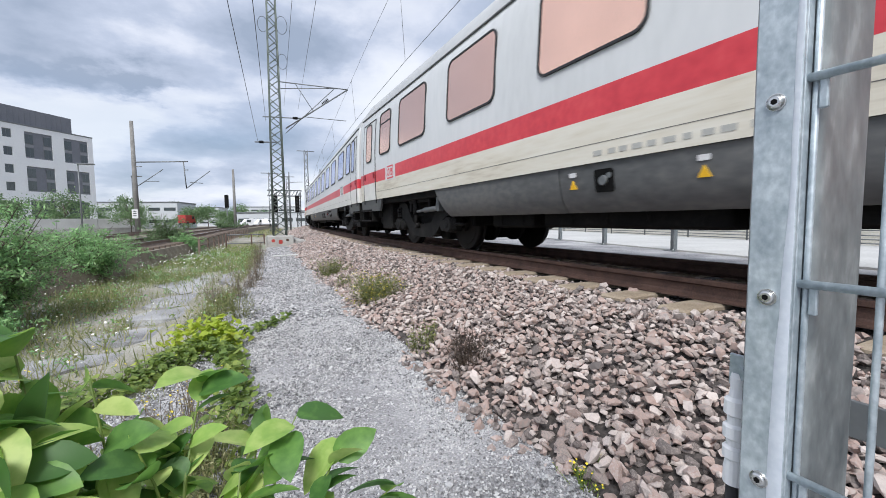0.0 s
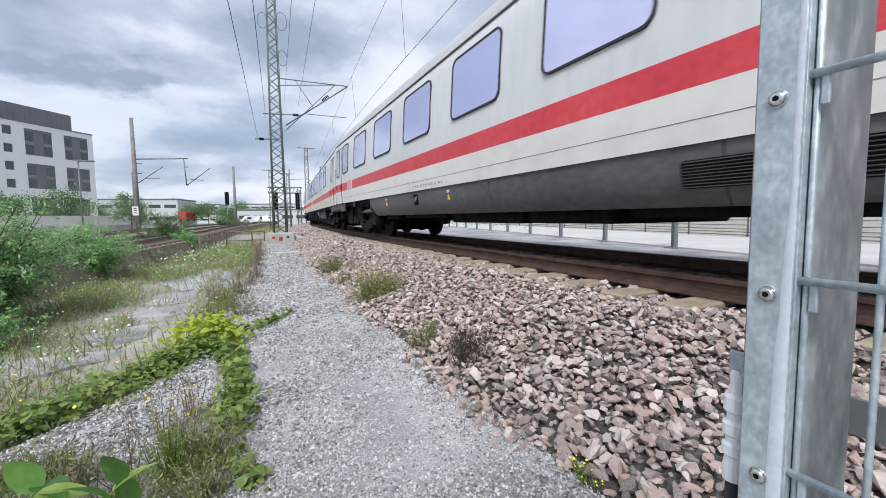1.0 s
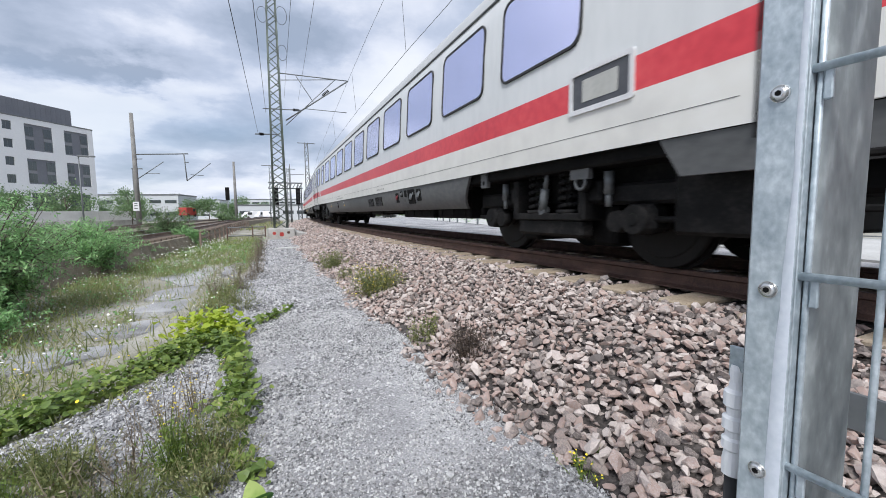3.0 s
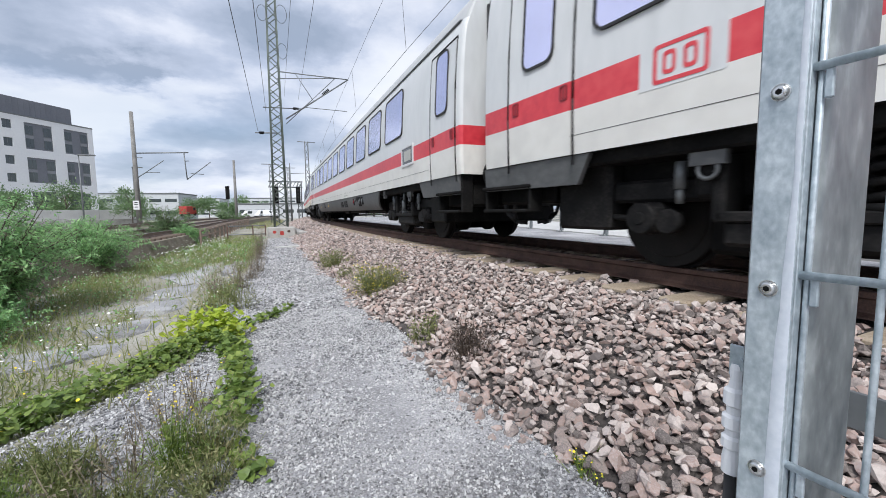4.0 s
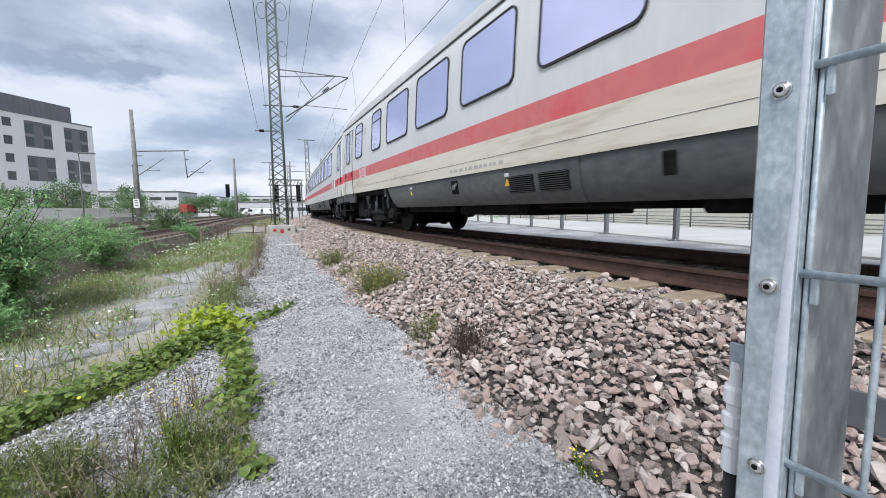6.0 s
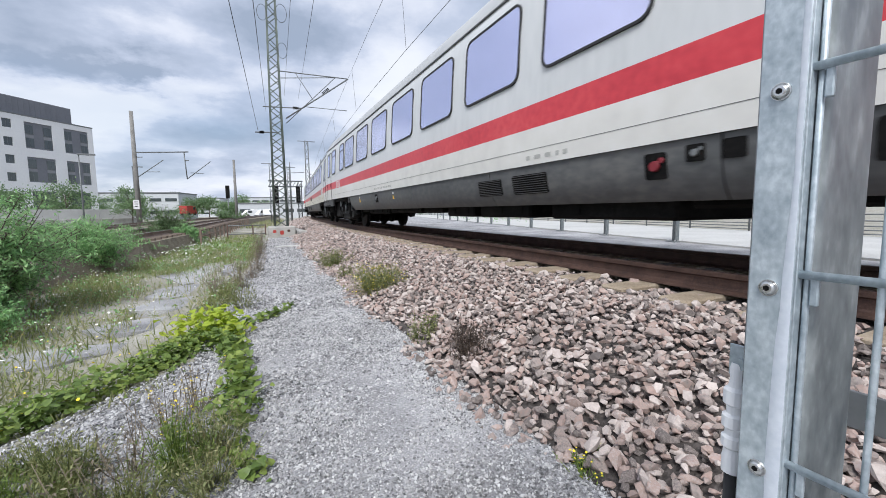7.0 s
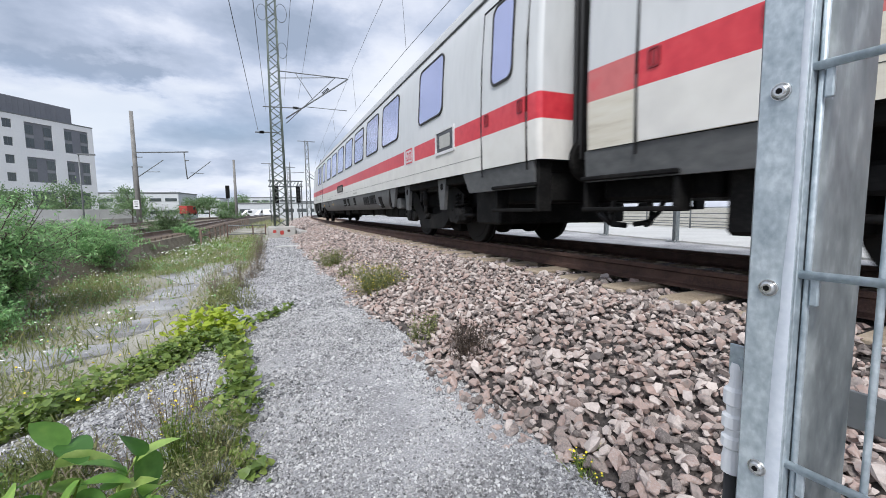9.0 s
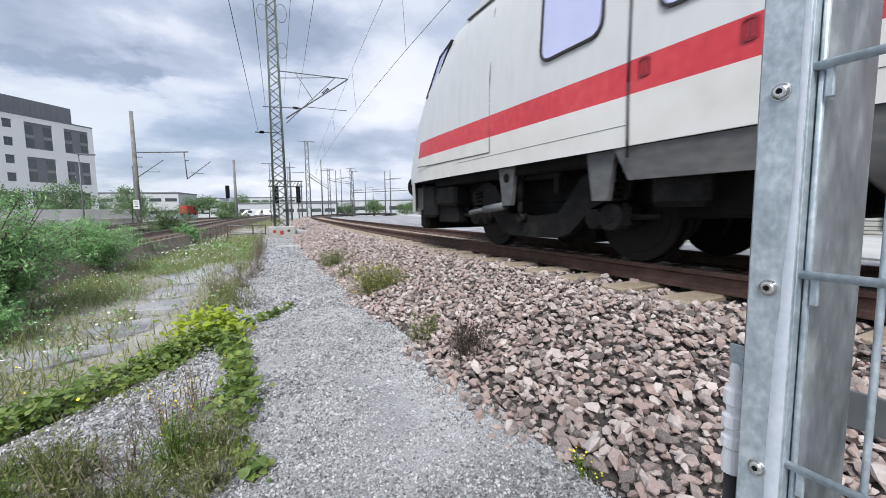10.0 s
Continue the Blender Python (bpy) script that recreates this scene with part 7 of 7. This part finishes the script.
def leafy_branch(name, label, tips, leaf, rng, material):
    """A branch from its base below: a stem to each tip, oval leaves in pairs along it."""
    br = thing(name, label, "branch", group="branches blown by the train")
    sticks = []
    for ti, tip in enumerate(tips):
        tip = np.array(tip, float)
        bend = np.array([rng.normal(0, 0.02), rng.normal(0, 0.02), 0.03])
        pts = [tip * f + bend * math.sin(math.pi * f) for f in np.linspace(0, 1, 6)]
        sticks.append(stick(pts, 0.0045, 0.0015, 5))
        ln = np.linalg.norm(tip)
        count = int(ln / 0.028)
        for k in range(count):
            f = 0.35 + 0.65 * k / max(1, count - 1)
            q = tip * f + bend * math.sin(math.pi * f)
            size = leaf * rng.uniform(0.7, 1.2) * (1 if k < count - 1 else 1.1)
            rot = turns(1, 0.55, rng)[0]
            raw("leaf", (BROADLEAF[0] * size * 1.2) @ rot.T + q, BROADLEAF[1], material, br, smooth=True)
    for v, f in sticks:
        raw("twig", v, f, M_VINE, br)
    return br


def build_slabs():
    """Broken concrete surfacing left between the weeds."""
    rnd = random.Random(3)
    for cx, cy, w, d in ((-0.95, 11.2, 0.85, 1.5), (-1.0, 8.6, 0.6, 0.7), (-0.95, 7.2, 0.55, 0.5), (-1.15, 6.2, 0.6, 0.35), (-1.9, 5.3, 0.7, 0.3), (-0.15, 10.2, 0.35, 1.3)):
        bm = bmesh.new()
        ring = []
        for k in range(14):
            a = 2 * math.pi * k / 14
            r_ = rnd.uniform(0.75, 1.15)
            ring.append((cx + w * r_ * math.cos(a), cy + d * r_ * math.sin(a)))
        z = ground_height(cx, cy) + 0.03
        slab(bm, ring, -0.15, 0.0, Matrix.Translation((0, 0, z)))
        tagged(mesh_object("broken_concrete", bm, M_PATH), "broken grey concrete surfacing among the weeds", "concrete", "broken concrete", "structure")


def build_plants():
    build_slabs()
    r = np.random.default_rng(11)
    lush = "lush feathery green shrub beside the weedy ground"
    low = "low spreading green shrub beside the weedy ground"
    build_shrub("shrub", lush, pose(-3.35, 7.6, -0.3), 1.3, 2.1, 110, 40000, 0.070, M_LEAF, r)
    build_shrub("shrub", lush, pose(-5.3, 9.6, -0.3), 1.5, 2.2, 60, 16000, 0.08, M_LEAF, r)
    build_shrub("shrub", low, pose(-3.45, 12.2, -0.3), 1.25, 1.6, 70, 22000, 0.072, M_LEAF, r)
    build_shrub("shrub", low, pose(-2.8, 6.2, -0.25), 0.75, 0.8, 36, 9000, 0.052, M_LEAF, r)
    build_shrub("shrub", low, pose(-3.55, 15.4, -0.3), 1.2, 1.3, 40, 12000, 0.06, M_LEAF, r)
    dark = "rounded dark green bush near the side tracks"
    build_shrub("shrub", dark, pose(-3.1, 22.5, -0.3), 1.15, 2.15, 50, 11000, 0.095, M_LEAFDARK, r)
    build_shrub("shrub", dark, pose(-2.2, 21.0, -0.3), 0.8, 1.25, 40, 9000, 0.075, M_LEAF, r)
    build_shrub("shrub", low, pose(-5.6, 18.5, -0.3), 1.5, 1.5, 44, 12000, 0.08, M_LEAF, r)
    build_shrub("shrub", low, spot(-12.5, 24, -0.3), 2.6, 2.2, 46, 9000, 0.14, M_LEAF, r)
    build_shrub("shrub", "round dark bush at the yard's edge", spot(1.0, 66, -0.3), 2.6, 2.6, 30, 5000, 0.22, M_LEAFDARK, r)
    for x, y, h, w in ((-17.5, 70, 5.5, 2.6), (-23, 72, 4.6, 2.6), (-9.5, 62, 4.6, 1.6), (-21, 140, 6.2, 3.4), (-8, 138, 5.6, 3.0), (-28, 128, 6, 3.6),
                       (5, 160, 8, 3.6), (-16, 170, 8, 4.4), (40, 120, 4.5, 2.8), (47, 112, 4, 2.6), (44, 96, 3.6, 2.0), (-3, 135, 5.5, 3.2), (1.5, 130, 4.5, 2.6), (-33, 112, 6.5, 4), (12, 150, 5, 3), (20, 140, 4, 2.6), (34, 128, 4, 2.6), (-24, 112, 4.6, 2.6)):
        build_tree(spot(x, y, -0.4, x * 40), h, w, r)
    meadow("meadow_grass", "tall mixed meadow grass and weeds", 60000, (-9, 1.6, 4.0, 17), 0.22, M_GRASS, r, keep=in_meadow, width=1.7)
    meadow("low_weeds", "low olive weeds on the rough ground", 42000, (-6, 1.6, 3.0, 14), 0.10, M_OLIVE, r, 0.7, 3.0, keep=in_meadow)
    meadow("far_grass", "sunlit green grass beyond the rough ground", 26000, (-22, 1.6, 16, 30), 0.20, M_GRASS, r, width=3.0, keep=lambda a, b, q: a < path_left(min(b, 20)) - 0.3 and abs(a + 2.1 - side_line(b, 0, 0).x) > 4.2)
    meadow("verge_grass", "grass on the bank towards the yard", 9000, (-16, 7, 40, 90), 0.35, M_GRASS, r, width=6, keep=lambda a, b, q: a < (b - 44) * 0.1 + 3 and abs(a + 2.1 - side_line(b, 0, 0).x) > 4.2)
    broad_weeds("broad_weeds", "small broad-leaved weeds over the rough ground", 30000, (-6, 1.2, 3.2, 16), (0.01, 0.13), 0.045, M_VINE, r, in_meadow)
    broad_weeds("broad_weeds", "olive broad-leaved weeds among the meadow grass", 26000, (-7, 1.2, 4.5, 22), (0.03, 0.28), 0.05, M_LEAF, r, in_meadow)
    broad_weeds("broad_weeds", "bright green weeds by the path's end", 9000, (-2.6, 0.7, 13, 24), (0.03, 0.30), 0.07, M_VINE, r, in_meadow)
    broad_weeds("verge_weeds", "green weeds along the walkway's far fence", 16000, (11.5, 24, 18, 62), (0.1, 0.85), 0.11, M_LEAF, r, lambda a, b, q: 0.6 < (a - 8.52) * 0.966 - (b - 5.74) * 0.257 < 3.0)
    flowers("white_blossoms", "small white flowers scattered through the meadow", 1900, (-4.5, 0.0, 4.4, 15), (0.12, 0.30), 0.024, M_FLOWER, r, in_meadow)
    flowers("white_blossoms", "drift of white flowers beyond the rough ground", 800, (-4.5, -0.8, 13, 24), (0.15, 0.4), 0.042, M_FLOWER, r)
    flowers("yellow_blossoms", "small yellow flowers among the weeds", 200, (-2.5, 0.0, 2.6, 8), (0.08, 0.25), 0.016, M_FLOWERY, r, in_meadow)
    # the vine along the slab's edge, turning down the joint of the path
    vine_band("creeping_vine", "green creeping vine along the slab's broken edge", [(-1.95, 2.35), (-1.27, 3.1), (-0.80, 3.75), (-0.30, 4.2)], 0.40, 2600, 0.048, M_VINE, r, 0.15)
    vine_band("creeping_vine", "yellow-green creeping vine at the path's corner", [(-0.62, 4.5), (-0.32, 4.55), (-0.16, 4.2)], 0.34, 420, 0.070, M_LIME, r, 0.24)
    vine_band("creeping_vine", "green creeping vine growing in the path's joint", [(-0.2, 4.2), (-0.12, 3.5), (-0.07, 2.9), (-0.11, 2.4)], 0.17, 620, 0.055, M_VINE, r, 0.16)
    vine_band("creeping_vine", "small vine runners at the path's joint", [(-0.11, 2.2), (-0.06, 2.0), (0.02, 1.87)], 0.10, 80, 0.045, M_VINE, r, 0.05)
    vine_band("creeping_vine", "thin vine runner crossing the gravel", [(-0.1, 4.6), (0.2, 4.85), (0.5, 5.3)], 0.09, 130, 0.055, M_VINE, r, 0.07)
    # weeds in the ballast and along the path
    stalks("weed", "withered brown weed growing in the ballast", pose(1.50, 2.62, 0.04), 60, 0.27, 0.34, M_BROWNWEED, r, per=20, leaf_size=0.024, group="weeds in the ballast")
    stalks("weed", "pale green weed at the ballast's foot", pose(1.38, 3.25, 0.03), 30, 0.17, 0.28, M_OLIVE, r, per=16, leaf_size=0.030, group="weeds in the ballast")
    stalks("weed", "olive weed with yellow flowers in the ballast", pose(1.62, 5.35, 0.08), 110, 0.48, 0.40, M_OLIVE, r, per=22, leaf_size=0.035, bloom=(M_FLOWERY, 0.016), group="weeds in the ballast")
    stalks("weed", "olive weed at the ballast's foot", pose(1.60, 8.4, 0.05), 70, 0.44, 0.40, M_OLIVE, r, per=18, leaf_size=0.04, group="weeds in the ballast")
    stalks("weed", "olive weed at the ballast's foot", pose(1.60, 7.0, 0.05), 30, 0.22, 0.22, M_OLIVE, r, per=12, leaf_size=0.035, group="weeds in the ballast")
    stalks("weed", "tiny green weed in the ballast", pose(1.30, 1.25, 0.02), 16, 0.07, 0.09, M_VINE, r, per=8, leaf_size=0.02, bloom=(M_FLOWERY, 0.012), group="weeds in the ballast")
    for x, y, h in ((0.22, 8.9, 0.6), (0.05, 8.0, 0.5), (-0.1, 7.1, 0.45), (0.4, 12.6, 0.8), (0.3, 11.2, 0.7), (0.5, 14.6, 0.8), (-0.2, 6.0, 0.4), (-0.05, 5.5, 0.35), (-0.35, 5.2, 0.4), (-0.4, 6.8, 0.5)):
        stalks("weed", "dry reddish weed stalks at the path's edge", pose(x, y, 0), 30, 0.28, h, M_DRY if y > 6.5 else M_OLIVE, r, per=10, leaf_size=0.03, group="weeds at the path's edge")
    for x, y, mt, h in ((-0.32, 2.12, M_VINE, 0.34), (-0.52, 2.2, M_DRY, 0.34), (-0.74, 2.25, M_OLIVE, 0.26), (-0.2, 2.2, M_GRASS, 0.32), (-0.4, 2.5, M_DRY, 0.40), (-0.9, 2.4, M_OLIVE, 0.2), (-0.2, 1.92, M_GRASS, 0.22), (-0.6, 1.95, M_DRY, 0.3), (-0.32, 2.75, M_DRY, 0.36), (-0.75, 2.05, M_OLIVE, 0.22), (-0.95, 2.15, M_VINE, 0.18), (-0.45, 1.9, M_OLIVE, 0.24), (-1.1, 2.3, M_OLIVE, 0.2)):
        stalks("weed", "fine dry stalks and green shoots on the slab", pose(x, y, 0.0), 16 if mt is M_DRY else 60, 0.17, h * 0.85, mt, r, per=16, leaf_size=0.021, bloom=(M_FLOWERY, 0.011) if mt is M_DRY and x > -0.5 else None, group="weeds on the slab")


build_ballast()
build_pebbles()
build_plants()

_r = np.random.default_rng(5)
BRANCH_BIG = leafy_branch("leafy_branch", "fresh green leafy branch blown into view", [(0.02, 0.30, 0.40), (0.18, 0.20, 0.32), (-0.14, 0.24, 0.44), (0.34, 0.08, 0.20), (0.12, 0.32, 0.27), (-0.20, 0.12, 0.40), (-0.10, 0.32, 0.26), (0.26, 0.18, 0.26), (-0.26, 0.14, 0.46), (0.0, 0.20, 0.30), (0.08, 0.12, 0.28), (-0.06, 0.14, 0.34), (-0.30, 0.20, 0.56), (-0.24, 0.26, 0.52), (-0.34, 0.10, 0.50)], 0.070, _r, M_FRONT)
BRANCH_MID = leafy_branch("leafy_branch", "fresh green leafy branch blown into view", [(0.0, 0.26, 0.38), (0.14, 0.18, 0.32), (-0.12, 0.20, 0.32), (0.24, 0.06, 0.26), (0.04, 0.28, 0.28), (0.08, 0.14, 0.34), (-0.04, 0.12, 0.30)], 0.060, _r, M_FRONT)
BRANCH_LOW = leafy_branch("leafy_branch", "small leafy twig blown into view", [(0.0, 0.2, 0.30), (0.12, 0.14, 0.26), (-0.08, 0.14, 0.28), (0.04, 0.1, 0.24), (0.16, 0.06, 0.2)], 0.060, _r, M_FRONT)
# ---- what moves ----
SPEED = 21.47


def coupling(t):
    """Where the coupling behind the seventh coach stands along the line."""
    return 170.0 - SPEED * t


def coach_pose(s):
    """A coach stands on its two bogie pivots."""
    a, b = on_line(s - 9.5, 0, RAIL_Z), on_line(s + 9.5, 0, RAIL_Z)
    d = b - a
    return Matrix.Translation((a + b) / 2) @ Matrix.Rotation(-math.atan2(d.x, d.y), 4, "Z")


def sway(base, rows):
    """Poses of a branch about its foot: time, degrees lowered away, degrees swung, degrees rolled."""
    return [(t, Matrix.Translation(base) @ pose(0, 0, 0, 0, 0, swing) @ pose(0, 0, 0, -low, roll, 0)) for t, low, swing, roll in rows]


def motions():
    times = [i * 0.1 for i in range(101)]
    for i, car in enumerate(COACHES):
        rows = [(t, coach_pose(coupling(t) + (i - 6) * 26.4 - HALF)) for t in times]
        walk(car, rows)
    for car in COACHES:
        for ws in [o for o in car.children_recursive if o.name.startswith("wheelset")]:
            base = ws.matrix_basis.translation.copy()
            walk(ws, [(f / 30, Matrix.Translation(base) @ Matrix.Rotation(f * SPEED / 30 / 0.46, 4, "X")) for f in range(301)])
    walk(BRANCH_BIG, sway((-0.10, 0.62, 0.50), [(0.0, 0, 0, 0), (0.2, 8, -10, 6), (0.3, 30, -14, 8), (0.4, 62, -8, 4), (0.5, 86, -4, 0), (1.0, 88, 0, 0), (2.7, 90, 0, 0), (5.0, 88, 2, 0), (7.5, 90, 0, 0), (10.0, 88, 0, 0)]))
    walk(BRANCH_MID, sway((-0.20, 0.66, 0.50), [(0.0, 10, 20, 0), (0.2, 18, 8, 6), (0.3, 45, 4, 5), (0.4, 74, 0, 4), (0.5, 90, 0, 0), (1.0, 80, 10, 0), (1.2, 40, 14, 0), (1.4, 8, 8, 0), (1.6, 10, -22, 6), (1.8, 6, -14, 0), (2.0, 8, 20, -4),
                                               (2.2, 8, -12, 4), (2.4, 10, 4, 0), (2.5, 8, 14, 0), (2.6, 8, 18, 0), (2.8, 30, 8, 0), (3.2, 82, 4, 0), (4.0, 88, 0, 0), (7.0, 88, 0, 0), (8.5, 86, 0, 0), (10.0, 88, 0, 0)]))
    walk(BRANCH_LOW, sway((-0.30, 0.68, 0.56), [(0.0, 40, 10, 0), (1.0, 34, 12, 0), (1.6, 46, 0, 0), (2.6, 30, 4, 0), (3.2, 78, 0, 0), (7.0, 78, 0, 0), (7.4, 16, -8, 0), (7.5, 14, -8, 0), (7.6, 30, -2, 0), (7.9, 62, 0, 0), (8.2, 50, 6, 0), (8.4, 12, 10, 0),
                                               (8.6, 10, -2, 0), (8.8, 22, 0, 0), (9.0, 20, 4, 0), (9.2, 16, 2, 0), (9.6, 12, 4, 0), (9.8, 45, 0, 0), (10.0, 80, 0, 0)]))


motions()
